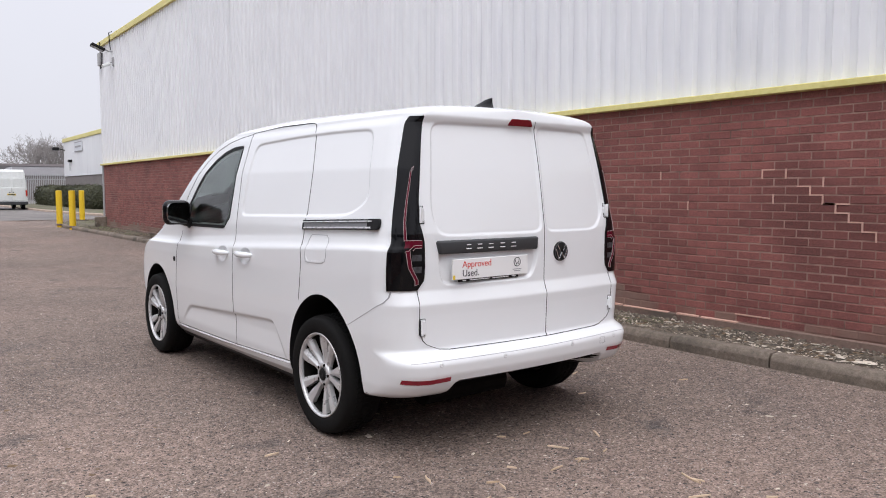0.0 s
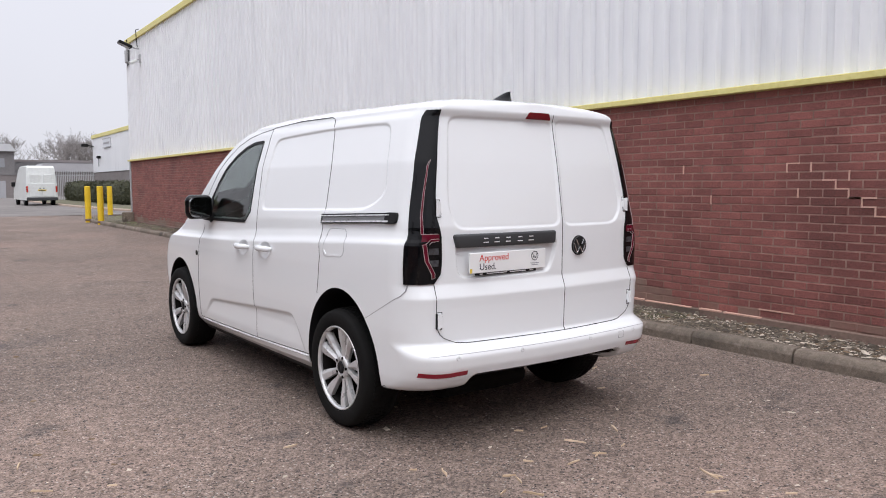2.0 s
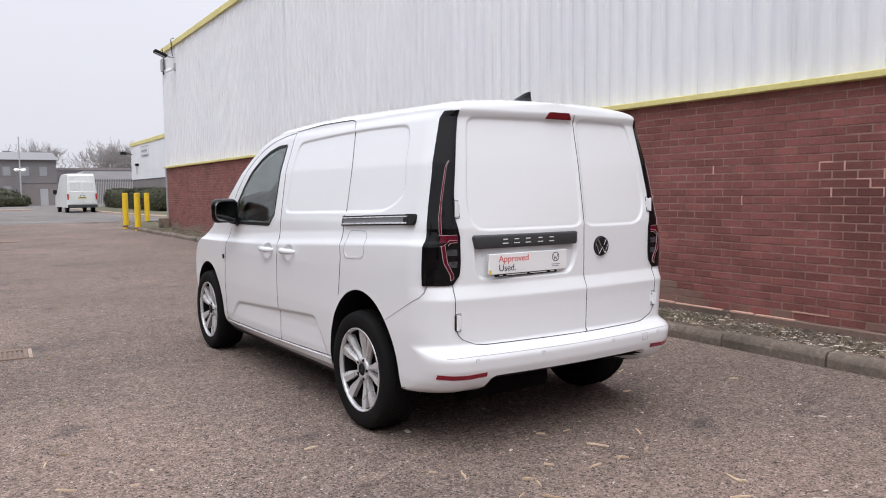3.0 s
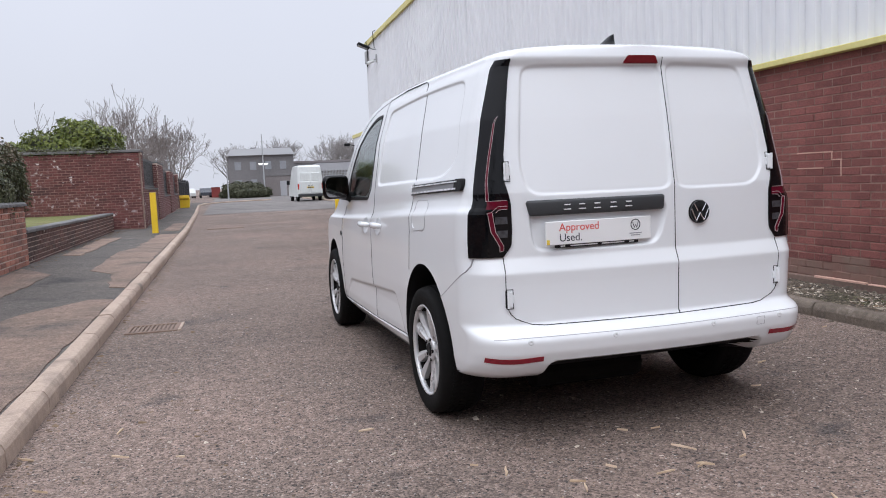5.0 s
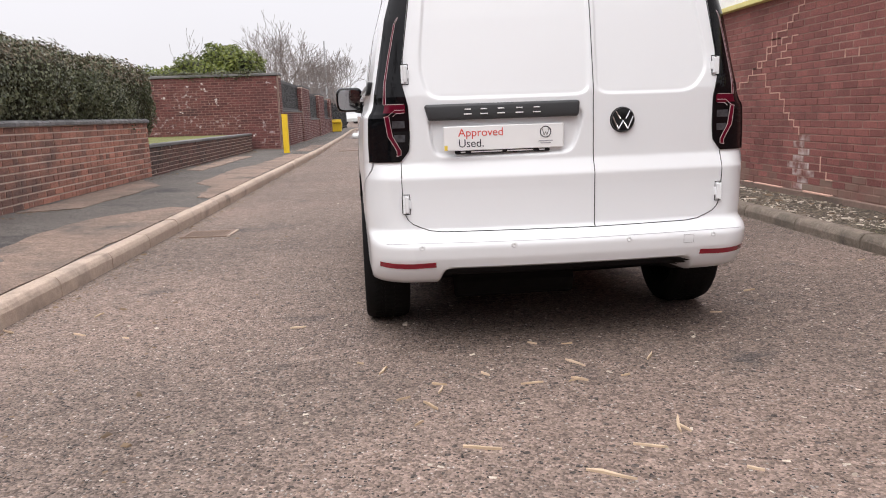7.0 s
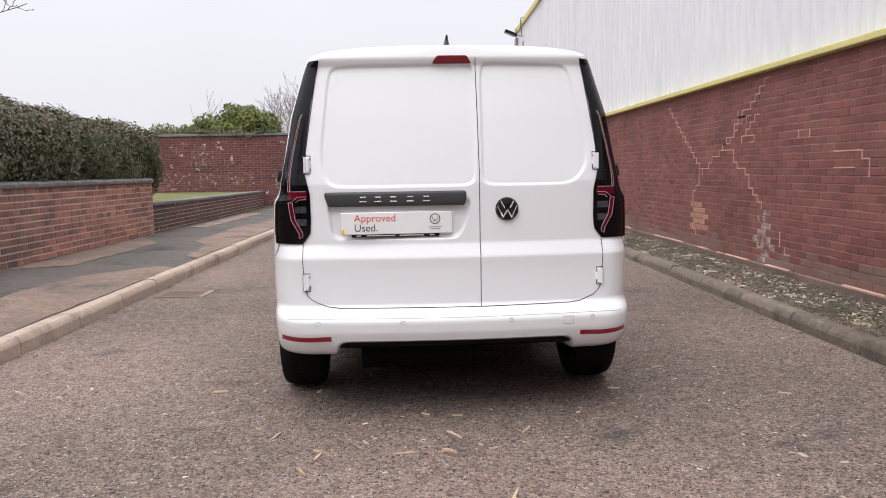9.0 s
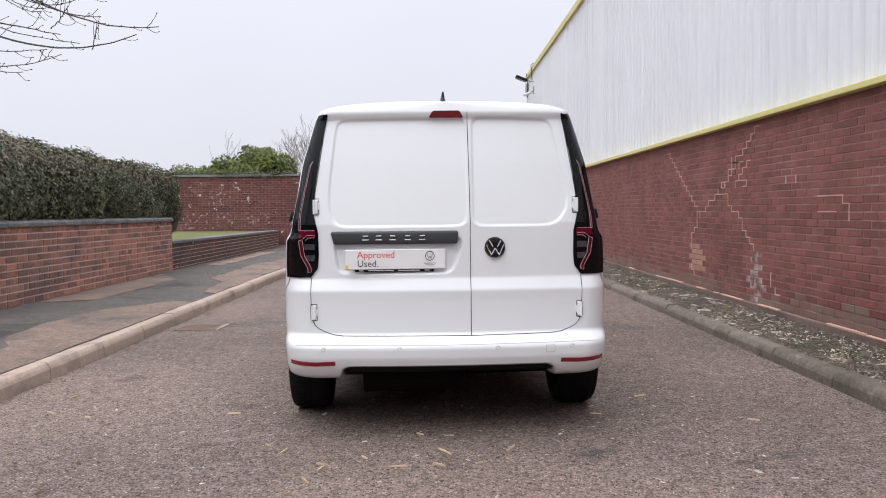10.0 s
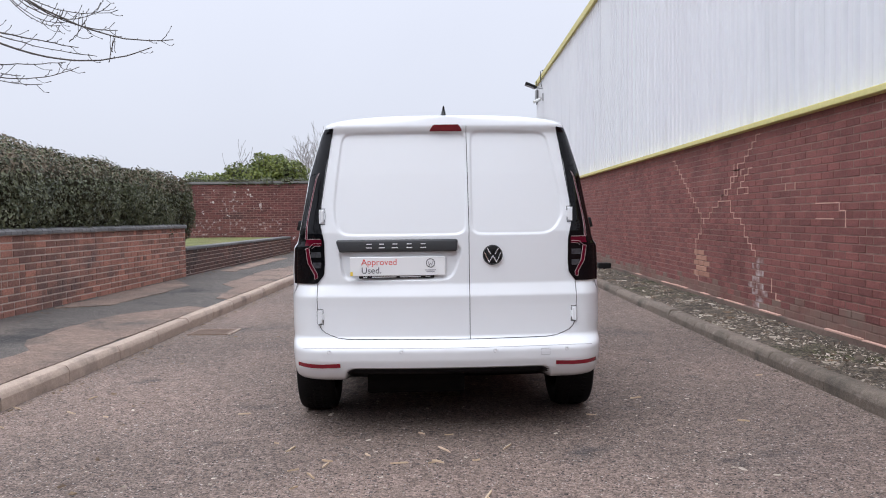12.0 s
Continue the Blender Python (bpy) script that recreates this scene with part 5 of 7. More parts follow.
for o in ([(-3.01, -6.0), (-3.01, 5.6), (-3.25, 5.65), (-3.70, 4.8), (-3.82, 4.2), (-3.80, 2.9), (-3.50, 2.4), (-3.56, -6.0)], [(-3.01, 6.6), (-3.01, 17.8), (-3.45, 17.7), (-3.55, 13.0), (-3.75, 12.2), (-3.72, 8.8), (-3.36, 8.2), (-3.2, 6.7)],
          [(-3.08, 19.4), (-3.08, 24.0), (-3.5, 24.0), (-3.5, 19.6)], [(-4.30, 11.6), (-4.24, 16.6), (-4.62, 16.7), (-4.62, 11.7)], [(-4.2, 5.6), (-4.15, 8.4), (-4.72, 9.4), (-4.72, 5.2)]):
    paving_patch(o, pave_z, M_SLAB, "buff reinstated paving patch")


# ==== brick walls ====
def brick_mesh(lx, ly, lz, mat, name="brick"):
    bm = add_box(bmesh.new(), (-lx / 2, -ly / 2, -lz / 2), (lx / 2, ly / 2, lz / 2))
    top = [e for e in bm.edges if abs(e.verts[0].co.z - e.verts[1].co.z) < 1e-6 or True]
    bmesh.ops.bevel(bm, geom=top, offset=0.004, segments=1, affect="EDGES")
    me = bpy.data.meshes.new(name)
    bm.to_mesh(me)
    bm.free()
    me.materials.append(mat)
    return me


def lay_bricks(origin, along, out, length, z0, courses, mat_joined, parent, near=None, part_mat=None, special=None, seed=1, depth=0.05, header_every=0, proud=0.006, base=None, gap=0.011, pitch=0.225, rise=0.075, mix=0.0):
    """Stretcher courses on a wall face: origin and unit vectors along and out of it. Bricks whose place along lies in near = (a, b) and
    z in its second pair are objects of their own, the others one joined mesh. special(s, z) may name another material."""
    rng = random.Random(seed)
    along, out, origin = Vector(along), Vector(out), Vector(origin)
    verts, faces, low_verts, low_faces = [], [], [], []
    ang = math.atan2(along.y, along.x)
    shared = {}
    made = 0
    for c in range(courses):
        z = z0 + (c + 0.5) * rise
        header = header_every and c % header_every == header_every - 1
        p = pitch / 2 if header else pitch
        s = -(p / 2 if c % 2 else 0.0) + (0.056 if header else 0)
        while s < length - 0.02:
            if mix:
                p = pitch / 2 if rng.random() < mix else pitch
            a, b = max(s, 0.0), min(s + p, length)
            s += p
            if b - a < 0.04:
                continue
            lx = b - a - gap
            mid = (a + b) / 2
            o = proud + rng.uniform(-0.0025, 0.0025)
            mat = special(mid, z) if special else None
            whole = abs(lx - (p - gap)) < 1e-6
            if (mat or (near and near[0] < mid < near[1] and near[2] < z < near[3])) and whole and made < 300:
                key = (round(lx, 3), (mat or part_mat).name)
                if key not in shared:
                    shared[key] = brick_mesh(lx, depth, rise - gap, mat or part_mat)
                ob = new("brick", shared[key])
                ob.parent = parent
                pl = origin + along * mid + out * (o - depth / 2)
                ob.matrix_basis = Matrix.Translation((pl.x, pl.y, z)) @ Matrix.Rotation(ang, 4, "Z") @ Matrix.Rotation(rng.uniform(-0.004, 0.004), 4, "Y")
                made += 1
                continue
            vs, fs = (low_verts, low_faces) if base and rng.random() < (base[0] + 0.05 * math.sin(mid * 1.7) - (0.10 if mid < 11.2 else 0.0) - z) / 0.13 else (verts, faces)
            i = len(vs)
            e, hz = 0.004, (rise - gap) / 2
            for da, dz, dd in ((-lx / 2, -hz, -depth), (lx / 2, -hz, -depth), (lx / 2, hz, -depth), (-lx / 2, hz, -depth),
                               (-lx / 2, -hz, -e), (lx / 2, -hz, -e), (lx / 2, hz, -e), (-lx / 2, hz, -e),
                               (-lx / 2 + e, -hz + e, 0), (lx / 2 - e, -hz + e, 0), (lx / 2 - e, hz - e, 0), (-lx / 2 + e, hz - e, 0)):
                q = origin + along * (mid + da) + out * (o + dd)
                vs.append((q.x, q.y, z + dz))
            fs += [(i + 8, i + 9, i + 10, i + 11)] + [(i + 4 + k, i + 4 + (k + 1) % 4, i + 8 + (k + 1) % 4, i + 8 + k) for k in range(4)] + [(i + k, i + (k + 1) % 4, i + 4 + (k + 1) % 4, i + 4 + k) for k in range(4)]
    for v, f, m in ((verts, faces, mat_joined), (low_verts, low_faces, base[1] if base else None)):
        if not v:
            continue
        ob = mesh_object("brickwork", v, f, m, parent)
        fix = bmesh.new()
        fix.from_mesh(ob.data)
        bmesh.ops.recalc_face_normals(fix, faces=fix.faces)
        fix.to_mesh(ob.data)
        fix.free()
        ob["kind"] = "stuff"
    return parent


# ==== the warehouse ====
def warehouse():
    y0 = -9.0
    house = thing("warehouse", "long warehouse with red brick base and white profiled cladding", "building")
    wall = box("brick_wall", (WALL_X, y0, -0.3), (WALL_X + 0.25, CORNER_Y, CLAD_Z - 0.012), M_MORTAR, house, "red brick base wall")
    box("end_wall", (WALL_X + 0.251, CORNER_Y - 0.25, -0.3), (40, CORNER_Y, CLAD_Z + 0.05), M_BRICK, house, "red brick end wall")
    box("inner_lining", (WALL_X + 0.12, y0, CLAD_Z + 0.05), (WALL_X + 0.16, CORNER_Y - 0.05, EAVE_Z - 0.02), M_ROOFGREY, house)
    box("footing", (WALL_X - 0.045, y0, -0.3), (WALL_X - 0.008, CORNER_Y, 0.108), M_FOOTING, house, "tan stained footing course", 0.008)
    rng = random.Random(5)
    y = -2.0
    while y < 12.0:
        run = rng.uniform(0.12, 0.7)
        if rng.random() < 0.4:
            box("mortar_fillet", (WALL_X - 0.043 - rng.uniform(0, 0.006), y, 0.100), (WALL_X - 0.006, y + run, 0.114 + rng.uniform(0, 0.008)), M_MORTARPALE, house, "", 0.004)
        y += run + rng.uniform(0.03, 0.5)

    # profiled sheets, a metre wide each, on the long side and the far end
    def sheet(origin, along, out, n):
        prof = []
        for k in range(n):
            s = k * 0.21
            prof += [(s, 0.0), (s + 0.060, 0.0), (s + 0.088, 0.050), (s + 0.182, 0.050)]
        prof.append((n * 0.21 + 0.004, 0.0))
        verts = []
        for z in (CLAD_Z + 0.045, EAVE_Z - 0.10):
            for s, d in prof:
                p = Vector(origin) + Vector(along) * s + Vector(out) * d
                verts.append((p.x, p.y, z))
        k = len(prof)
        return mesh_object("cladding_sheet", verts, [(i, i + 1, i + 1 + k, i + k) for i in range(k - 1)], M_CLAD, house)
    y = y0
    while y < CORNER_Y - 0.1:
        n = 5 if y + 1.05 <= CORNER_Y else max(1, int((CORNER_Y - y) / 0.21))
        sheet((WALL_X + 0.055, y, 0), (0, 1, 0), (-1, 0, 0), n)
        y += n * 0.21
    for k in range(7):
        sheet((WALL_X + 0.1 + 1.05 * k, CORNER_Y - 0.055, 0), (1, 0, 0), (0, 1, 0), 5)
    box("drip_trim", (WALL_X - 0.095, y0, CLAD_Z - 0.010), (WALL_X + 0.09, CORNER_Y + 0.02, CLAD_Z + 0.05), M_YELLOW, house, "pale yellow flashing above the brickwork", 0.006)
    box("trim_return", (WALL_X + 0.1, CORNER_Y - 0.02, CLAD_Z - 0.012), (12, CORNER_Y + 0.06, CLAD_Z + 0.05), M_YELLOW, house)
    prism("eave_fascia", [(WALL_X - 0.06, EAVE_Z - 0.19), (WALL_X + 0.06, EAVE_Z - 0.19), (WALL_X + 0.06, EAVE_Z - 0.02), (WALL_X + 0.02, EAVE_Z), (WALL_X - 0.03, EAVE_Z), (WALL_X - 0.06, EAVE_Z - 0.03)],
          y0, CORNER_Y + 0.06, M_YELLOW, house, "pale yellow eaves fascia")
    prism("roof", [(WALL_X - 0.02, EAVE_Z), (24, EAVE_Z + 2.2), (40, EAVE_Z + 0.2), (40, EAVE_Z + 0.05), (24, EAVE_Z + 2.05), (WALL_X + 0.02, EAVE_Z - 0.06)], y0, CORNER_Y, M_ROOFGREY, house, "low grey sheet roof")
    box("corner_flashing", (WALL_X - 0.02, CORNER_Y - 0.06, CLAD_Z + 0.05), (WALL_X + 0.1, CORNER_Y + 0.012, EAVE_Z - 0.19), M_CLAD, house, "", 0.006)
    box("corner_guard", (WALL_X - 0.035, CORNER_Y - 0.12, 0.0), (WALL_X + 0.02, CORNER_Y + 0.03, CLAD_Z - 0.02), M_GALV, house, "grey steel corner guard", 0.008)

    # stepped cracks repointed in pale mortar, a patch of new bricks and a lime bloom
    def special(s, z):
        yy = y0 + s
        if 6.62 < yy < 7.10 and 0.36 < z < 0.68 and not (yy < 6.8 and z > 0.60):
            return M_BRICKPALE
        if abs(yy - (4.88 + 0.04 * math.sin(z * 20))) < 0.20 * (1 - abs(z - 0.36) / 0.55) and 0.05 < z < 0.74:
            return M_SALT
        return None
    lay_bricks((WALL_X, y0, 0), (0, 1, 0), (-1, 0, 0), CORNER_Y - y0, -0.113, 31, M_BRICK, wall, (9.0, 11.6, 0.35, 2.2), M_BRICKPART, special, 11, proud=0.0035, base=(0.33, M_BRICKBASE), gap=0.0095)
    return house, wall


house, house_wall = warehouse()


POINTED = set()


def stepped_joint(y_start, z_start, steps, wall):
    """Pale mortar in a stepped run of joints: steps of (bricks along, courses up); one outline, so that the run is one piece."""
    runs, y, z = [], y_start, z_start
    for dy, dz in steps:
        if dy:
            runs.append((*sorted((y, y + 0.1125 * dy)), z, z, "bed"))
            y += 0.1125 * dy
        if dz:
            runs.append((y, y, *sorted((z, z + 0.075 * dz)), "perpend"))
            z += 0.075 * dz
    x0, x1, h = WALL_X - 0.0085, WALL_X + 0.002, 0.0062
    for a, b, c, d, kind in runs:
        key = (round(a / 0.1125), round(c / 0.075), kind)
        if key in POINTED:
            continue
        POINTED.add(key)
        o = 0.0004 if kind == "perpend" else 0.0
        box("repointed_joint", (x0 - o, a - h, c - h), (x1, b + h, d + h), M_MORTARPALE, wall)


def joint_z(z):
    return -0.113 + 0.075 * round((z + 0.113) / 0.075)


def joint_y(y):
    return -9.0 + 0.1125 * round((y + 9.0) / 0.1125)


def stairs(n, dy, dz):
    return [(dy, dz)] * n


for y, z, steps in ((8.24, 2.03, stairs(13, -1, -1)), (4.89, 2.11, stairs(4, 1, -1) + [(2, -1), (1, -1), (1, -2), (2, -1), (1, -1)]), (5.29, 1.82, [(3, 0), (0, -1), (-2, -1)]), (5.38, 1.57, [(-2, 0), (0, -1), (1, 0)]),
                    (5.91, 1.36, [(2, -1), (2, -1), (1, -1), (2, 0), (1, -1), (0, -2), (1, -1), (1, -2), (0, -1)]), (5.91, 1.36, [(-2, -1), (0, -1), (-1, -1), (-2, -1), (-1, -2), (-1, -1), (-1, -1), (-1, -1)]),
                    (3.53, 1.33, [(-4, 0), (0, -1), (-1, 0), (0, -2)]), (3.48, 1.19, [(-3, 0)]), (4.53, 0.50, [(0, -2)]), (4.39, 0.36, [(0, -1), (-1, 0)]),
                    (0.68, 1.42, stairs(6, -1, -1)), (0.45, 1.27, [(-2, 0)]), (1.03, 1.49, [(0, 1), (-1, 0)]), (0.80, 1.49, [(0, 1)]), (0.45, 1.36, [(0, 1)]), (0.92, 1.24, [(0, 1)]),
                    (6.92, 0.25, [(0, 1), (1, 0), (0, 1)]), (1.81, 1.15, [(0, 1)]), (2.19, 1.46, [(0, 1)]), (0.95, 0.20, [(3, 0)]),
                    (5.07, 1.73, [(1, -1), (1, -1), (1, 0), (0, -1), (1, -1)]), (5.33, 1.76, [(2, 0), (0, -1), (1, -1), (1, 0), (0, -1)]), (5.70, 1.53, [(1, 0), (0, -1), (2, 0), (0, -1)]), (4.12, 1.46, [(0, 1)]), (3.89, 1.46, [(0, 1)])):
    stepped_joint(joint_y(y), joint_z(z), steps, house_wall)


# ==== left side ====
def left_walls():
    wx = -4.80
    wall = thing("garden_wall", "low old red brick wall with grey coping under a hedge", "wall")
    core = box("core", (wx - 0.22, -8.0, 0.0), (wx - 0.004, 10.2, 1.080), M_MORTARLEFT, wall)
    lay_bricks((wx, -8.0, 0), (0, 1, 0), (1, 0, 0), 18.2, 0.165, 11, M_BRICKOLD, core, (11.2, 17.2, 0.16, 1.1), M_BRICKOLDPART, None, 21, proud=0.0035, gap=0.016, pitch=0.238, rise=0.083, mix=0.42)
    lay_bricks((wx - 0.23, 10.2, 0), (1, 0, 0), (0, 1, 0), 0.23, 0.165, 11, M_BRICKOLD, core, None, None, None, 22, pitch=0.238, rise=0.083)
    me = bpy.data.meshes.new("coping_stone")
    prof = [(-0.14, 0.0), (0.14, 0.0), (0.14, 0.035), (0.115, 0.06), (-0.14, 0.075)]
    k = len(prof)
    me.from_pydata([(x, 0.003, z) for x, z in prof] + [(x, 0.108, z) for x, z in prof], [], [tuple(range(k - 1, -1, -1)), tuple(range(k, 2 * k))] + [(i, (i + 1) % k, (i + 1) % k + k, i + k) for i in range(k)])
    me.materials.append(M_COPING)
    rng = random.Random(3)
    for i in range(163):
        ob = new("coping_stone", me)
        ob.parent = wall
        ob.matrix_basis = pose(wx - 0.10, 10.2 - 0.1113 * (i + 1), 1.081 + rng.uniform(-0.003, 0.003), 0, rng.uniform(-0.6, 0.6), 0)

    low = thing("boundary_wall", "knee-high weathered brick wall with grey coping", "wall")
    core2 = box("core", (wx - 0.24, 10.21, -0.05), (wx - 0.02, 20.0, 0.60), M_MORTARLEFT, low)
    lay_bricks((wx - 0.016, 10.21, 0), (0, 1, 0), (1, 0, 0), 9.8, 0.13, 7, M_BRICKLOW, core2, None, None, None, 23, gap=0.014)
    for i in range(16):
        ob = box("coping_stone", (wx - 0.26, 10.215 + 0.605 * i, 0.655 - 0.002 * i), (wx + 0.015, 10.215 + 0.605 * (i + 1) - 0.006, 0.710 - 0.002 * i), M_COPING, low, "", 0.008)
    lawn = surface_strip("lawn", [(10.25, wx - 0.26, 0.66, -10.5, 0.70), (21.0, wx - 0.24, 0.63, -10.5, 0.66)], M_GRASS, "short mossy lawn behind the low wall", "grass", 0.01, 8)

    tall = thing("yard_wall", "tall weathered dark red brick wall with white stains", "wall", (-0.01, 0.0, 0.03), 0.79)
    y0 = 21.0

    def lime(s, z):
        x = s - 10.5
        band = -8.5 < x < -5.0 and 0.72 < z < 1.22
        blotch = -6.95 < x < -6.15 and 1.4 < z < 1.95
        corner = -4.35 < x < -3.9 and 0.25 < z < 1.2
        return M_LIME if band or blotch or corner else None
    core3 = box("core", (-10.5, y0, -0.05), (-3.82, y0 + 0.30, 2.33), M_MORTAR, tall)
    lay_bricks((-10.5, y0, 0), (1, 0, 0), (0, -1, 0), 6.68, 0.16, 29, M_BRICKDARK, core3, None, None, lime, 31, gap=0.014)
    box("coping", (-10.5, y0 - 0.04, 2.345), (-3.78, y0 + 0.34, 2.42), M_COPING, tall, "dark brick coping", 0.01)
    # the flank along the pavement: piers with black railing panels over a low wall
    def flank(ya, yb, h):
        w = box("flank_wall", (-4.10, ya, -0.05), (-3.86, yb, h - 0.06), M_MORTARLEFT, tall)
        lay_bricks((-3.855, ya, 0), (0, 1, 0), (1, 0, 0), yb - ya, 0.12, int((h - 0.14) / 0.075), M_BRICKDARK, w, None, None, None, int(ya * 3))
        box("flank_coping", (-4.14, ya, h - 0.055), (-3.82, yb, h + 0.01), M_COPING, tall, "", 0.01)

    def panel(ya, yb, z0, z1):
        bm = bmesh.new()
        add_box(bm, (-4.02, ya, z1 - 0.1), (-3.96, yb, z1 - 0.03))
        add_box(bm, (-4.02, ya, z0 + 0.02), (-3.96, yb, z0 + 0.08))
        y = ya + 0.06
        while y < yb:
            add_box(bm, (-4.005, y, z0), (-3.975, y + 0.05, z1))
            y += 0.085
        part("railing_panel", bm, M_BLACKPAINT, tall, "black steel railing panel")
    for ya, yb, h, z1 in ((21.9, 28.4, 1.32, 2.32), (31.7, 37.3, 1.0, 2.15), (40.5, 46.0, 1.0, 2.1)):
        flank(ya, yb, h)
        panel(ya, yb, h + 0.01, z1)
    for y, yb, h in ((21.301, 21.9, 2.38), (28.4, 31.7, 2.28), (37.3, 40.5, 2.2), (46.0, 47.0, 2.2)):
        pier = box("pier", (-4.16, y, 0.0), (-3.80, yb, h - 0.02), M_MORTARLEFT, tall)
        n = int((h - 0.14) / 0.075)
        lay_bricks((-3.795, y, 0), (0, 1, 0), (1, 0, 0), yb - y, 0.12, n, M_BRICKDARK, pier, None, None, None, int(y * 7))
        if y > 22:
            lay_bricks((-4.16, y, 0), (1, 0, 0), (0, -1, 0), 0.36, 0.12, n, M_BRICKDARK, pier, None, None, None, int(y * 9))
        box("pier_cap", (-4.19, y - 0.0, h - 0.02), (-3.77, yb + 0.03, h + 0.05), M_COPING, pier, "", 0.01)


left_walls()


def hedge(name, label, boxes, leaf, count, mat, seed, core_mat, rough=0.14, tips=None, broad=0.42):
    """Leaves scattered thickly over rounded masses (centre, half sizes); a rough dark core stands in for the shaded
    inside and hides it.
    """
    rng = np.random.default_rng(seed)
    base = thing(name, label, "hedge")
    areas = np.array([b[1][0] * b[1][1] + b[1][1] * b[1][2] + b[1][0] * b[1][2] for b in boxes])
    verts, total, ups = [], 0, []
    for (c, h), share in zip(boxes, areas / areas.sum()):
        n = int(count * share)
        d = rng.normal(size=(n, 3))
        d /= np.linalg.norm(d, axis=1)[:, None]
        r = (np.abs(d) ** 4).sum(1) ** -0.25
        pos = d * r[:, None] * np.array(h)
        lump = np.array([noise.noise(Vector(((q[0] + c[0]) * 1.6, (q[1] + c[1]) * 1.6, (q[2] + c[2]) * 1.6))) for q in pos])
        fine = np.array([noise.noise(Vector(((q[0] + c[0]) * 6, (q[1] + c[1]) * 6, (q[2] + c[2]) * 6))) for q in pos])
        pos = pos + np.array(c) + rng.normal(size=(n, 3)) * leaf * 0.6 + d * (rough * lump + 0.35 * rough * fine)[:, None]
        pos -= d * (rng.random(n) ** 2 * 0.16)[:, None]
        a = rng.normal(size=(n, 3))
        a -= (a * d).sum(1)[:, None] * d * 0.6
        a /= np.linalg.norm(a, axis=1)[:, None]
        b = np.cross(d + rng.normal(size=(n, 3)) * 0.5, a)
        b /= np.linalg.norm(b, axis=1)[:, None]
        s = (leaf * rng.uniform(0.6, 1.35, n))[:, None]
        m = pos + np.cross(a, b) * s * 0.14
        quad = np.stack([pos - a * s, m - b * s * broad, pos + a * s, m + b * s * broad], 1).reshape(-1, 3)
        verts.append(quad)
        total += n
        ups.append((d[:, 2] > 0.42) & (rng.random(n) < 0.54) if tips else np.zeros(n, bool))
    verts, ups = np.concatenate(verts).reshape(-1, 4, 3), np.concatenate(ups)
    for word, chosen, m in (("leaves", ~ups, mat), ("brown_growth", ups, tips)):
        if not chosen.any():
            continue
        v = verts[chosen].reshape(-1, 3)
        idx = (4 * np.arange(len(v) // 4)).tolist()
        ob = mesh_object(word, v, [(i, i + 1, i + 2) for i in idx] + [(i, i + 2, i + 3) for i in idx], m, base)
        ob["kind"] = "stuff"
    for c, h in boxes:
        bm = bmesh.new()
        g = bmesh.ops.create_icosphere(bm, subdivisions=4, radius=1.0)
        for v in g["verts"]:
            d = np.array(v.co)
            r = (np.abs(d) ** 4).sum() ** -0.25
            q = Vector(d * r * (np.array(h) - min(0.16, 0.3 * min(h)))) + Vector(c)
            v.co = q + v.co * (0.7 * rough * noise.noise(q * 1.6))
        part("inner_growth", bm, core_mat, base, "solid dark core standing in for the shaded inside")
    return base


def grow(bm, p, d, length, radius, depth, rng, sides=5, spread=0.55, up=0.12, gravity=0.0, shrink=0.72, twig=0.003):
    """Adds a branch that bends and divides."""
    pts, rad = [Vector(p)], [radius]
    n = 4
    for i in range(n):
        d = (d + Vector((rng.gauss(0, 0.16), rng.gauss(0, 0.16), rng.gauss(0, 0.12) + up - gravity))).normalized()
        pts.append(pts[-1] + d * length / n)
        rad.append(max(radius * (1 - 0.45 * (i + 1) / n), twig))
    add_tube(bm, pts, rad, sides if depth > 1 else 3)
    if depth <= 0:
        return
    for k in range(rng.choice((2, 3, 3, 4)) if depth > 1 else rng.choice((2, 3, 4))):
        i = rng.choice((2, 3, 4, 4)) if k else 4
        axis = Vector((rng.gauss(0, 1), rng.gauss(0, 1), rng.gauss(0, 0.7))).normalized()
        nd = (d + axis * spread * rng.uniform(0.6, 1.5)).normalized()
        grow(bm, pts[i], nd, length * shrink * rng.uniform(0.75, 1.2), rad[i] * 0.68, depth - 1, rng, sides, spread, up, gravity, shrink, twig)


def bare_tree(name, label, at, height, radius, depth, seed, mat, spread=0.55, lean=(0, 0, 1), twig=0.004, first=0.3, limbs=5):
    rng = random.Random(seed)
    tree = thing(name, label, "tree", at)
    bm = bmesh.new()
    d = Vector(lean).normalized()
    h = height * first
    mids = [Vector((0, 0, -0.1)), d * h * 0.5 + Vector((rng.gauss(0, 0.03), rng.gauss(0, 0.03), 0)), d * h]
    add_tube(bm, mids, [radius * 1.25, radius, radius * 0.85], 9)
    part("trunk", bm, mat, tree, "", True)
    bm = bmesh.new()
    for k in range(limbs):
        a = 2 * math.pi * k / limbs + rng.uniform(-0.3, 0.3)
        out = Vector((math.cos(a), math.sin(a), rng.uniform(0.7, 1.6))).normalized()
        if k == 0:
            out = Vector((0.1, 0.1, 1)).normalized()
        grow(bm, d * h * rng.uniform(0.8, 1.0), out, height * 0.30, radius * 0.6, depth, rng, 5, spread, twig=twig)
    part("crown", bm, mat, tree)
    return tree




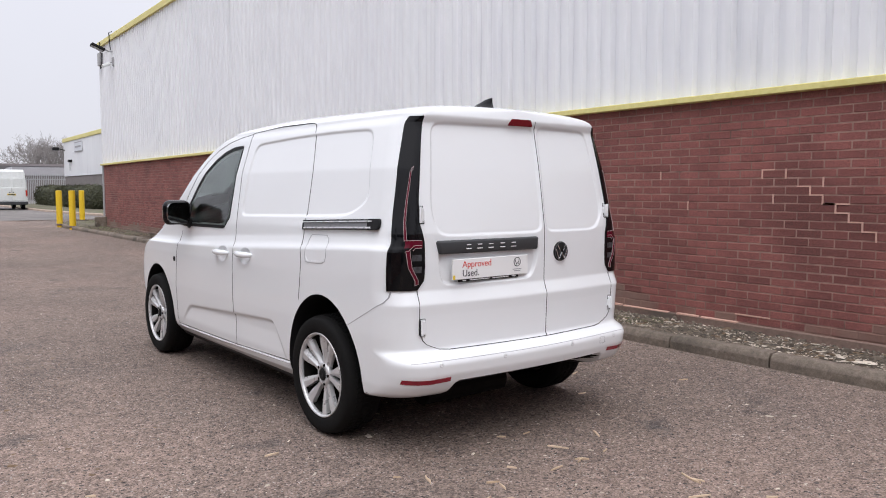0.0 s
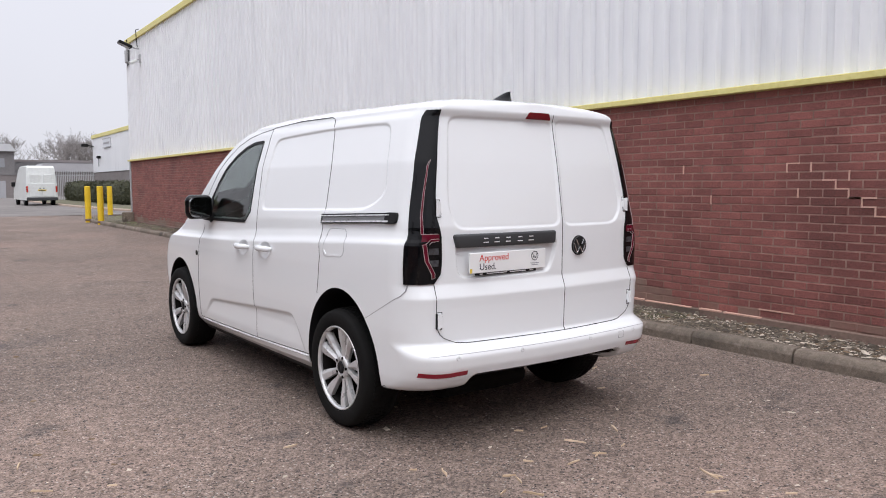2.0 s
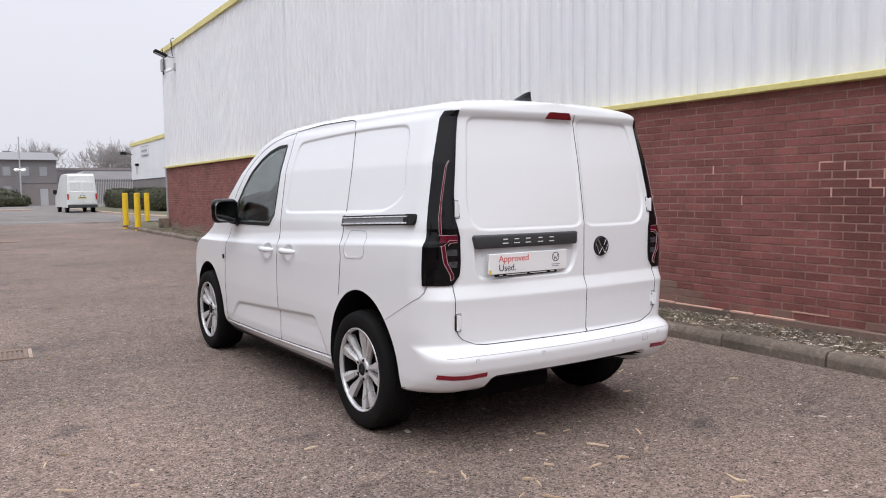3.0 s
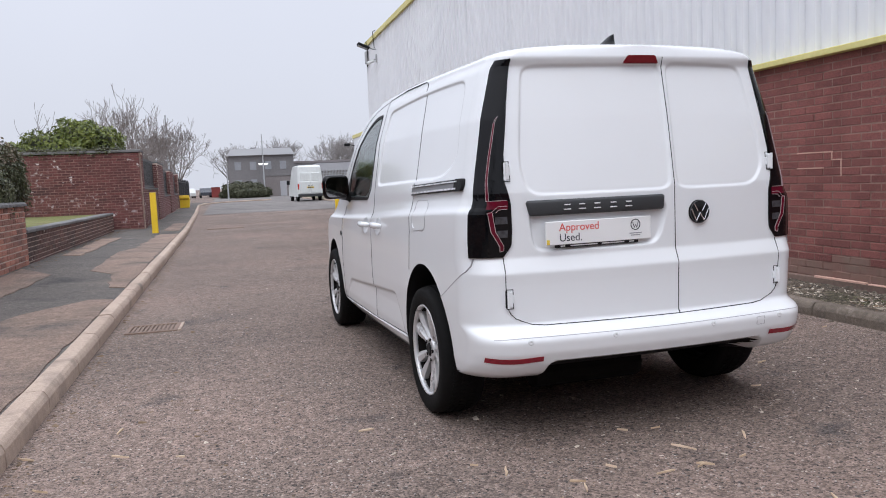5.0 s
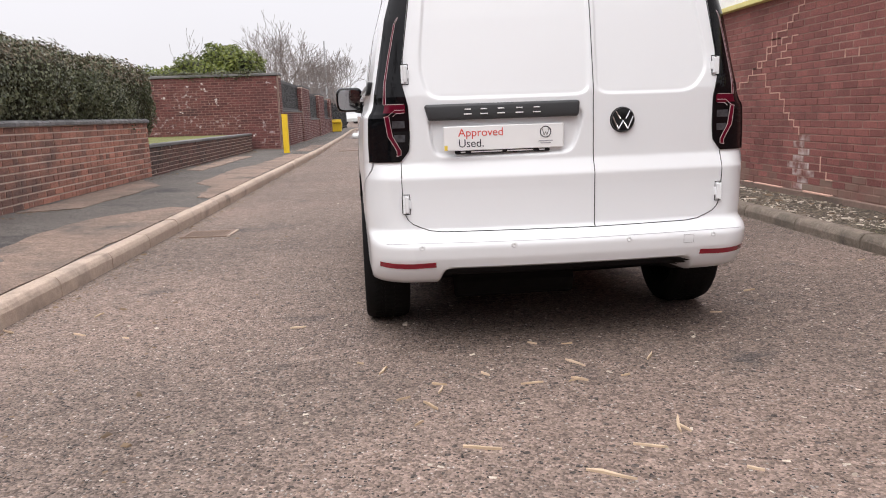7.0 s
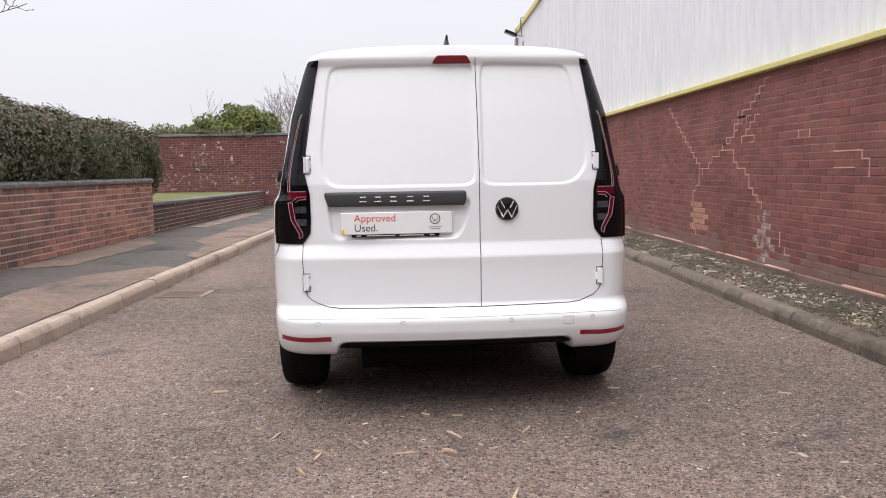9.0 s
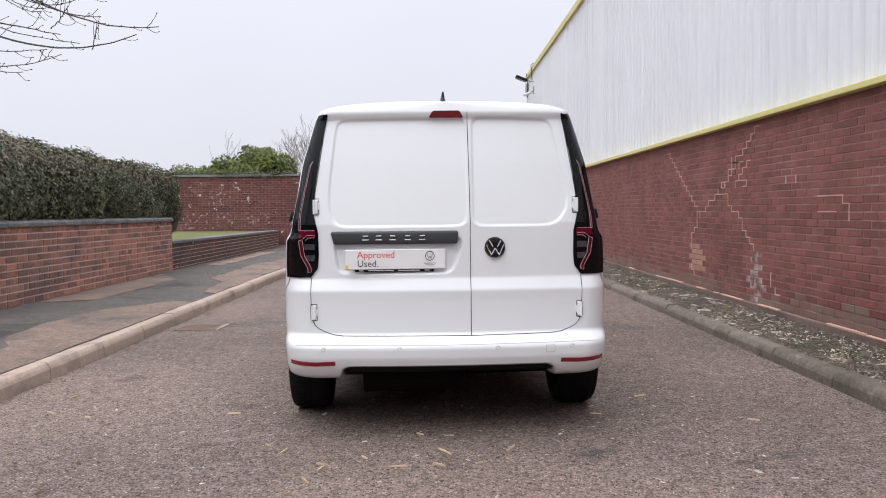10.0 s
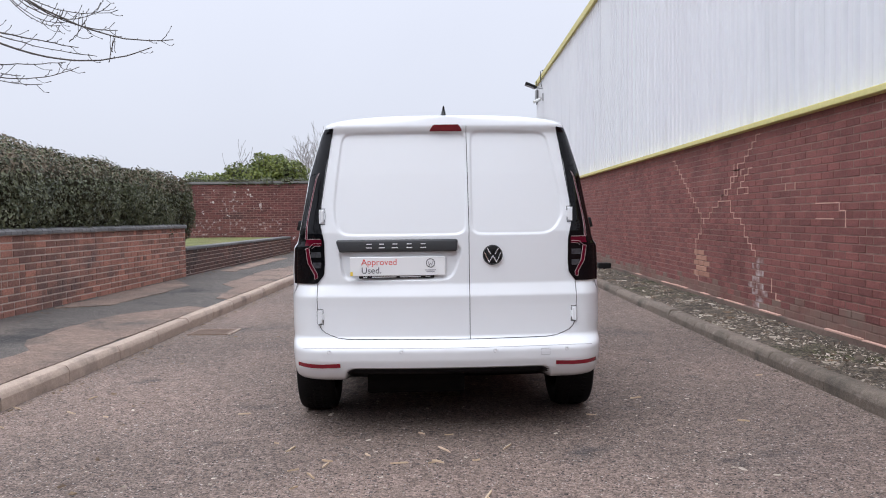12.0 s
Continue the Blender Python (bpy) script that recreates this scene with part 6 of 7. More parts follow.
# ==== hedges, bushes and trees on the left ====
M_BROWNTIP = material("brown_hedge_tip", (0.07, 0.056, 0.036), (0.25, 0.205, 0.145), 0.8, big=1.5, fine=12, per_island=0.6)
# Hedge core in dark brown: the shade between leaves put into its colour.
M_INNER = material("inner_shade_core", (0.025, 0.024, 0.016), (0.06, 0.055, 0.034), 0.95, big=4, fine=30, bump=0.02, spec=0.1)
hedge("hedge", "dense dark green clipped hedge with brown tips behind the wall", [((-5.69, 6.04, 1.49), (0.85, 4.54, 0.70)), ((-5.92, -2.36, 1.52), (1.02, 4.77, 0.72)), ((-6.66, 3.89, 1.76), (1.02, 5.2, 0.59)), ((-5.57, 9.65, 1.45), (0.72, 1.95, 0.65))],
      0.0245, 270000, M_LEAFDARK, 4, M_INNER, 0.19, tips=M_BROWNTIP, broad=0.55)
hedge("laurel_bush", "bright green laurel bush rising behind the tall wall", [((-5.31, 21.95, 2.58), (0.55, 0.6, 0.56)), ((-5.81, 21.95, 2.62), (0.6, 0.6, 0.80)), ((-6.51, 21.9, 2.5), (0.8, 0.6, 0.58)), ((-7.71, 21.9, 2.42), (0.9, 0.5, 0.30))], 0.062, 11000, M_LEAFBRIGHT, 6, M_LEAFFAR, 0.3)
hedge("ivy", "dark ivy trailing over the coping of the tall wall", [((-6, 21.1, 2.43), (1.5, 0.26, 0.13)), ((-8.6, 21.1, 2.43), (1.3, 0.22, 0.09))], 0.04, 3600, M_LEAFDARK, 9, M_INNER)
# Added out of view, so the van's gloss reflects less open sky.
hedge("rear_hedge", "tall dark unseen hedge added behind to darken reflections", [((-5.6, -12.0, 1.6), (1.2, 5.0, 1.6))], 0.07, 9000, M_LEAFDARK, 14, M_INNER)


def overhanging_tree():
    """A bare tree behind the wall whose long thin branches reach over the pavement."""
    rng = random.Random(12)
    tree = thing("bare_tree", "bare grey tree with thin budding branches over the wall", "tree", (-7.65, 3.48, 0.35))
    part("trunk", add_tube(bmesh.new(), [(0, 0, -0.3), (0.05, 0, 1.2), (0.15, 0.05, 2.4), (0.3, 0.1, 3.4)], [0.17, 0.14, 0.12, 0.09], 10), M_BARK, tree, "", True)
    bm = bmesh.new()

    def curved(p, q, sag, n=14):
        p, q = Vector(p), Vector(q)
        c = p.lerp(q, 0.55) + Vector((0, 0, -2 * sag))
        pts = [p * (1 - f) ** 2 + c * (2 * f * (1 - f)) + q * f * f for f in (i / n for i in range(n + 1))]
        return [w + Vector((0, rng.gauss(0, 0.008), rng.gauss(0, 0.004))) if 0 < i < n else w for i, w in enumerate(pts)]

    def shoot(at, away, length, r):
        """A short twig that turns upwards and ends in a bud."""
        end = at + away.normalized() * length
        pts = curved(at, end, length * rng.uniform(0.06, 0.22), 5)
        add_tube(bm, pts, [r, r, r * 0.9, r * 0.85, r * 0.8, r * 0.7], 4)
        tip = (pts[-1] - pts[-2]).normalized()
        add_tube(bm, [end - tip * 0.004, end + tip * 0.008, end + tip * 0.02], [r * 0.8, r * 1.7, 0.0012], 5)

    def bough(p, q, sag, r, shoots=True):
        """A thin drooping branch with buds and shoots along its outer part."""
        pts = curved(p, q, sag)
        n = len(pts) - 1
        add_tube(bm, pts, [max(1.35 * r * (1 - 0.6 * i / n), 0.0046) for i in range(n + 1)], 6)
        for i in range(4, n):
            d = (pts[i + 1] - pts[i]).normalized()
            if rng.random() < 0.75:
                bud = Vector((0, 0, rng.choice((-1, 1)))) + d * 0.8
                add_tube(bm, [pts[i], pts[i] + bud.normalized() * 0.012, pts[i] + bud.normalized() * 0.026], [0.003, 0.0048, 0.0014], 5)
            if shoots and rng.random() < 0.42:
                shoot(pts[i], d + Vector((0, rng.gauss(0, 0.4), rng.choice((-0.35, 0.8, 1.0, 1.2)))), rng.uniform(0.06, 0.26), 0.0046)
        shoot(pts[-2], pts[-1] - pts[-2] + Vector((0, 0, -0.06)), 0.16, 0.0044)
    hub = Vector((0.3, 0.1, 3.0))
    for q, sag, r in (((1.64, 2.1, 3.38), -0.15, 0.035), ((1.99, 2.2, 4.0), -0.3, 0.035), ((1.55, 2.0, 2.86), -0.1, 0.028)):
        pts = curved(hub, q, sag, 10)
        add_tube(bm, pts, [r * (1 - 0.065 * i) for i in range(11)], 7)
    for p, q, sag, r in (((1.64, 2.1, 3.38), (4.06, 2.1, 3.03), 0.300, 0.011),
                         ((1.64, 2.1, 3.38), (3.1, 2.2, 3.06), 0.02, 0.009),
                         ((1.64, 2.1, 3.38), (3.31, 2.25, 2.96), 0.06, 0.006),
                         ((1.99, 2.2, 4.0), (4.33, 2.1, 3.12), 0.243, 0.01),
                         ((1.99, 2.2, 4.0), (3.6, 2.2, 3.27), 0.174, 0.009),
                         ((1.99, 2.2, 4.0), (2.98, 2.0, 3.29), 0.174, 0.006),
                         ((1.99, 2.2, 4.0), (2.94, 2.2, 3.38), 0.174, 0.006),
                         ((1.99, 2.2, 4.0), (3.57, 2.3, 3.55), 0.209, 0.006),
                         ((1.99, 2.2, 4.0), (3.52, 2.2, 3.6), 0.348, 0.006),
                         ((1.99, 2.2, 4.0), (3.47, 2.3, 3.72), 0.03, 0.008),
                         ((1.55, 2.0, 2.86), (2.98, 2.1, 2.86), 0.03, 0.007),
                         ((1.55, 2.0, 2.86), (3.15, 2.1, 2.8), 0.174, 0.007),
                         ((1.55, 2.0, 2.86), (2.63, 2.2, 2.61), 0.08, 0.006),
                         ((1.55, 2.0, 2.86), (2.47, 2.0, 2.68), 0.02, 0.005),
                         ((3.52, 2.1, 2.85), (3.6, 2.1, 3.15), -0.01, 0.005),
                         ((3.01, 2.15, 3.12), (3.22, 2.15, 3.39), 0.03, 0.005)):
        bough(p, q, sag, r)
    for q, sag, r in (((3.3, 1.2, 3.6), -0.2, 0.022), ((2.2, -1.8, 4.2), -0.2, 0.03), ((-1.5, 1.5, 4.6), -0.3, 0.03), ((-1.0, -2.2, 4.2), -0.2, 0.03), ((0.8, 2.6, 4.6), -0.3, 0.03)):
        bough(hub, q, sag, r)
    part("crown", bm, M_BARK, tree)


overhanging_tree()
for x, y, h, sd in ((-7.2, -9.0, 6.5, 71), (-8.5, -15.0, 7.5, 72), (-6.5, -22.0, 7.5, 73), (7.0, -24.0, 8.0, 74)):
    bare_tree("bare_tree", "bare street tree farther back along the road", (x, y, 0.1), h, 0.15, 4, sd, M_BARK, 0.65, twig=0.008, first=0.25, limbs=7)
# Wall behind the camera, added unseen to darken reflections in the van.
closing = thing("closing_wall", "plain unseen brick wall added behind to darken reflections", "wall", (0, -34, 0))
box("brickwork", (-40, -0.4, -0.2), (40, 0, 5.5), M_BRICK, closing)
bare_tree("bare_shrub", "bare thin shrub standing behind the hedge", (-7.04, 9.2, 0.6), 2.5, 0.02, 2, 41, M_BARKMID, 0.5, twig=0.004, first=0.15)
bare_tree("bare_sapling", "bare pale sapling behind the tall wall", (-6.95, 22.6, 0.3), 3.5, 0.035, 2, 43, M_BARKFAR, 0.5, twig=0.006, first=0.4, limbs=3)
bare_tree("bare_tree", "bare street tree behind the piers and railings", (-6.04, 31.5, 0.2), 4.7, 0.11, 4, 51, M_BARKMID, 0.7, twig=0.007, first=0.28, limbs=6)
bare_tree("bare_tree", "bare street tree behind the piers and railings", (-6.13, 38, 0.2), 5.2, 0.13, 4, 52, M_BARKMID, 0.7, twig=0.008, first=0.28, limbs=6)
bare_tree("bare_tree", "bare shrubby tree over the black railings", (-6.26, 47, 0.2), 5.4, 0.12, 4, 53, M_BARKMID, 0.75, twig=0.011, first=0.2, limbs=7)
bare_tree("bare_tree", "bare shrubby tree over the black railings", (-6.18, 56, 0.2), 5.6, 0.12, 4, 54, M_BARKMID, 0.75, twig=0.012, first=0.2, limbs=7)
bare_tree("bare_tree", "bare tall tree beside the far pavement", (-5.58, 70, 0.1), 6.6, 0.13, 4, 55, M_BARKMID, 0.6, twig=0.014, first=0.3, limbs=6)
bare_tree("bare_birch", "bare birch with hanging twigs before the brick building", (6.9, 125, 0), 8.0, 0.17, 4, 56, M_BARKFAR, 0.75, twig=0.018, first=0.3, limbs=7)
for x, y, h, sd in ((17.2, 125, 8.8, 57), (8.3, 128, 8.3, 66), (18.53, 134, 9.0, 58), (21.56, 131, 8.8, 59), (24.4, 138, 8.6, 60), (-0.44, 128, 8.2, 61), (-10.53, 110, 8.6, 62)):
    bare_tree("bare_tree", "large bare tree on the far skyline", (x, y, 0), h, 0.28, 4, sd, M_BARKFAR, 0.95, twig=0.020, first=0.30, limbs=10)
hedge("far_hedge", "dark rounded hedge before the white unit", [((8.93, 67.5, 0.78), (0.8, 4.5, 0.86)), ((9.11, 57, 0.78), (0.8, 7.0, 0.84))], 0.10, 12000, M_LEAFFAR, 15, M_LEAFFAR)
hedge("far_hedge", "dull clipped hedge before the far brick building", [((1.46, 91, 0.55), (2.1, 0.9, 0.65)), ((0.52, 95, 0.9), (2.4, 1.0, 0.95))], 0.17, 2400, M_LEAFFAR, 16, M_LEAFFAR)


# ==== street furniture ====
def bollard(at, r, h, label):
    b = thing("bollard", label, "bollard", at, group="yellow bollards")
    part("post", add_cyl(bmesh.new(), (0, 0, -0.1), (0, 0, h - 0.03), r, n=20), M_BOLLARD, b, "", False)
    lathe("cap", [(0.0005, h - 0.03), (r, h - 0.03), (r * 0.96, h - 0.012), (r * 0.75, h), (0.0005, h + 0.004)], lambda o, a, c: (a, c, o), M_BOLLARD, b, "", 20)
    lathe("base_collar", [(r, -0.02), (r + 0.02, -0.02), (r + 0.018, 0.03), (r, 0.04)], lambda o, a, c: (a, c, o), M_FOOTING, b, "", 20)
    return b


first = bollard((2.56, 28.0, 0.08), 0.105, 1.25, "round yellow painted steel bollard at the kerb corner")
copy_thing(first, pose(2.60, 25.9, 0.08))
copy_thing(first, pose(4.06, 31.7, 0.08))
post = thing("yellow_post", "square yellow painted post on the pavement", "bollard", (-3.62, 18.5, 0.14))
box("post", (-0.075, -0.075, -0.1), (0.075, 0.075, 1.04), M_BOLLARD, post, "", 0.012, 2)
box("cap_plate", (-0.08, -0.08, 1.04), (0.08, 0.08, 1.055), M_BOLLARD, post, "", 0.004)
stump = thing("stone_block", "small mossy concrete block at the building corner", "block", (3.50, 25.9, 0.06))
part("block", add_box(bmesh.new(), (-0.18, -0.15, -0.05), (0.18, 0.15, 0.36), 0.04, 2), M_KERBDARK, stump)

bin_ = thing("grit_bin", "yellow plastic grit bin with sloping lid on the pavement", "grit bin", (-4.22, 47.6, 0.14))
prism("bin_body", [(-0.30, 0.0), (0.30, 0.0), (0.36, 0.52), (-0.36, 0.52)], -0.26, 0.26, M_BOLLARD, bin_, "", "y", 0.02)
prism("lid", [(-0.34, 0.53), (0.34, 0.53), (0.36, 0.60), (-0.36, 0.78), (-0.40, 0.60)], -0.32, 0.32, M_BOLLARD, bin_, "", "x", 0.02)


def gully():
    g = thing("drain_grate", "rusty cast iron gully grate in the road by the kerb", "drain", (-2.52, 4.30, -0.006), -2)
    bm = bmesh.new()
    w, l, t = 0.22, 0.20, 0.035
    for lo, hi in (((-w, -l, -0.05), (w, -l + t, 0.008)), ((-w, l - t, -0.05), (w, l, 0.008)), ((-w, -l + t, -0.05), (-w + t, l - t, 0.008)), ((w - t, -l + t, -0.05), (w, l - t, 0.008))):
        add_box(bm, lo, hi, 0.003)
    part("frame", bm, M_IRON, g)
    # Shallow near-black plate takes the place of the shade below the bars.
    box("pit", (-w + t, -l + t, -0.05), (w - t, l - t, -0.03), M_DARKMETAL, g, "dark plate standing in for the shaded pit")
    box("pale_edge", (w + 0.002, -l, -0.04), (w + 0.032, l, 0.009), M_KERB, g, "pale worn mortar edge", 0.003)
    x = -w + t + 0.012
    while x < w - t - 0.012:
        box("bar", (x, -l + t, -0.028), (x + 0.019, l - t, 0.004), M_IRON, g)
        x += 0.036
    return g


gully()
cover = thing("manhole_cover", "dark iron cover set across the road", "drain", (-1.85, 21.8, -0.004))
box("cover_plate", (-0.55, -0.35, -0.03), (0.55, 0.35, 0.012), M_IRON, cover, "", 0.004)
cover2 = copy_thing(cover, pose(1.9, 34.5, -0.008))
tagged(cover2, "dark iron cover at the road junction", "drain")


# ==== on the warehouse wall ====
def floodlight():
    f = thing("floodlight", "black floodlight on a bracket under the eaves", "lamp", (WALL_X, 24.3, 5.90))
    part("bracket", add_tube(bmesh.new(), [(0.05, 0, 0.0), (-0.12, 0, 0.0), (-0.22, 0, 0.04)], 0.025, 8), M_GALV, f)
    bm = add_box(bmesh.new(), (-0.24, -0.15, -0.05), (0.20, 0.15, 0.05), 0.03, 2)
    bm.transform(pose(-0.42, 0.05, 0.10, 0, 22, 0))
    part("lamp_head", bm, M_BLACK, f, "black lamp head")
    bm = add_box(bmesh.new(), (-0.22, -0.13, -0.058), (0.14, 0.13, -0.05))
    bm.transform(pose(-0.42, 0.05, 0.10, 0, 22, 0))
    part("lens", bm, M_FARWINDOW, f)
    part("cable", add_tube(bmesh.new(), [(-0.05, 0.02, 0.05), (-0.07, 0.05, 0.35), (-0.08, 0.05, 0.62), (0.02, 0.05, 0.66)], 0.014, 6), M_BLACK, f)
    return f


def cctv():
    c = thing("security_camera", "white bullet security camera under the floodlight", "camera", (WALL_X, 24.2, 5.52))
    box("mount", (-0.04, -0.06, -0.08), (0.06, 0.06, 0.18), M_PLASTICGREY, c, "", 0.01)
    part("arm", add_tube(bmesh.new(), [(0, 0, 0.02), (-0.12, 0, 0.0), (-0.16, 0, -0.03)], 0.02, 8), M_PLASTICGREY, c)
    bm = add_cyl(bmesh.new(), (-0.12, 0.02, -0.03), (-0.36, -0.08, -0.15), 0.055, n=14)
    part("housing", bm, M_OLDWHITE, c, "white tube housing")
    return c


def junction_box():
    j = thing("junction_box", "grey junction box with looped cable at the corner", "box", (WALL_X, 25.85, 5.85))
    box("case", (-0.10, -0.13, -0.22), (0.06, 0.13, 0.22), M_PLASTICGREY, j, "", 0.015)
    part("cable", add_tube(bmesh.new(), [(-0.05, -0.05, -0.22), (-0.06, -0.12, -0.34), (-0.05, -0.22, -0.30), (-0.05, -0.22, 0.2), (-0.08, -0.15, 0.55), (0.0, -0.1, 0.62)], 0.014, 6), M_BLACK, j)
    return j


floodlight()
cctv()
junction_box()
trap = thing("bait_box", "black plastic bait box at the foot of the wall", "box", (3.50, 12.7, 0.055))
part("case", add_box(bmesh.new(), (-0.14, -0.12, -0.02), (0.14, 0.12, 0.13), 0.03, 2), M_BLACK, trap)


# ==== far side of the junction ====
def white_unit():
    """The next unit along the street, its long side towards the road."""
    u = thing("industrial_unit", "far white clad unit with brick base and yellow eaves", "building", (9.93, 46.0, 0))
    ln = 21.5
    box("brick_base", (0.06, 0.06, -0.2), (20, ln - 0.06, 2.45), M_FARBRICK, u, "dark brick base with haze in its colour")
    box("cladding", (0.0, 0.0, 2.45), (20.1, ln, 5.25), M_CLAD, u, "white cladding")
    box("fascia", (-0.08, -0.08, 5.25), (20.2, ln + 0.08, 5.55), M_YELLOW, u, "pale yellow eaves", 0.02)
    box("sign", (-0.07, 14.2, 4.35), (-0.005, 16.9, 5.0), M_SIGN, u, "small pale framed sign", 0.01)
    box("sign_bar", (-0.09, 14.5, 4.6), (-0.075, 16.6, 4.74), M_PRINTGREY, u)
    for a, b in (((14.15, 4.30), (16.95, 4.36)), ((14.15, 4.99), (16.95, 5.05))):
        box("sign_frame", (-0.085, a[0], a[1]), (-0.072, b[0], b[1]), M_PRINTGREY, u)
    part("lamp_arm", add_tube(bmesh.new(), [(0.02, 21.0, 4.6), (-0.5, 21.4, 4.75)], 0.04, 6), M_BLACK, u)
    box("wall_lamp", (-0.85, 21.3, 4.6), (-0.35, 21.75, 4.85), M_BLACK, u, "black wall lamp", 0.04)
    box("wall_vent", (-0.25, 18.2, 3.55), (-0.005, 18.7, 3.75), M_BLACK, u, "", 0.03)
    part("vent_pipe", add_tube(bmesh.new(), [(-0.08, 18.7, 3.6), (-0.08, 18.75, 2.9)], 0.03, 6), M_GALV, u)
    part("flue", add_cyl(bmesh.new(), (0.4, 9.6, 5.5), (0.4, 9.6, 6.3), 0.07, n=10), M_BLACK, u)


white_unit()


def palisade(p, q, h, label):
    f = thing("palisade_fence", label, "fence")
    p, q = Vector((*p, 0)), Vector((*q, 0))
    d = (q - p).normalized()
    n = int((q - p).length / 0.15)
    ang = math.degrees(math.atan2(d.y, d.x))
    me = bpy.data.meshes.new("pale")
    me.from_pydata([(-0.034, 0, 0), (0, -0.012, 0), (0.034, 0, 0), (0.034, 0, h - 0.09), (0, -0.012, h), (-0.034, 0, h - 0.09), (-0.034, 0.006, 0), (0.034, 0.006, 0), (0.034, 0.006, h - 0.09), (-0.034, 0.006, h - 0.09)], [],
                   [(0, 1, 4, 5), (1, 2, 3, 4), (6, 9, 8, 7), (5, 4, 3, 8, 9), (0, 5, 9, 6), (2, 7, 8, 3)])
    me.materials.append(M_GALV)
    for i in range(n):
        a = p + d * (0.15 * i)
        ob = new("pale", me)
        ob.parent = f
        ob.matrix_basis = pose(a.x, a.y, 0, 0, 0, ang)
    for z in (0.4, h - 0.5):
        bm = add_box(bmesh.new(), (0, 0.01, z), ((q - p).length, 0.05, z + 0.06))
        bm.transform(pose(p.x, p.y, 0, 0, 0, ang))
        part("rail", bm, M_GALV, f)
    return f


palisade((5.79, 73.0), (11.59, 73.5), 2.75, "tall grey galvanised palisade fence")


def railings(p, q, h, label):
    f = thing("railings", label, "fence")
    p, q = Vector((*p, 0)), Vector((*q, 0))
    d, ln = (q - p).normalized(), (q - p).length
    ang = math.degrees(math.atan2(d.y, d.x))
    for z in (0.25, h - 0.12):
        bm = add_box(bmesh.new(), (0, -0.02, z), (ln, 0.02, z + 0.05))
        bm.transform(pose(p.x, p.y, 0, 0, 0, ang))
        part("rail", bm, M_BLACKPAINT, f)
    bm = add_box(bmesh.new(), (-0.015, -0.015, 0), (0.015, 0.015, h))
    me = bpy.data.meshes.new("bar")
    bm.to_mesh(me)
    bm.free()
    me.materials.append(M_BLACKPAINT)
    for i in range(int(ln / 0.13)):
        a = p + d * (0.13 * i)
        ob = new("bar", me)
        ob.parent = f
        ob.matrix_basis = pose(a.x, a.y, 0, 0, 0, ang)
    for k in range(int(ln / 3) + 1):
        a = p + d * min(3.0 * k, ln)
        part("post", add_box(bmesh.new(), (a.x - 0.05, a.y - 0.05, 0), (a.x + 0.05, a.y + 0.05, h + 0.12), 0.01), M_BLACKPAINT, f)


railings((-4.61, 47.2), (-4.7, 68.0), 1.9, "black steel railings along the far pavement")
surface_strip("far_verge", [(38.2, 8.05, 0.08, 40, 0.1), (39.8, 6.69, 0.08, 40, 0.1), (42.7, 6.14, 0.08, 40, 0.1), (50, 5.68, 0.09, 40, 0.1), (60, 5.46, 0.1, 40, 0.12), (78, 5.25, 0.1, 40, 0.12)], M_MUD, "thin muddy grass verge beyond the side road", "verge", 0.02, 6)
kerb_line("kerb_far", "pale kerb round the far verge", [(5.21, 70), (5.34, 60.0), (5.56, 50.0), (6.02, 42.5), (6.54, 39.5), (7.85, 37.8), (13.66, 37.2), (23.66, 37.0)], M_KERB, False, 0.14)


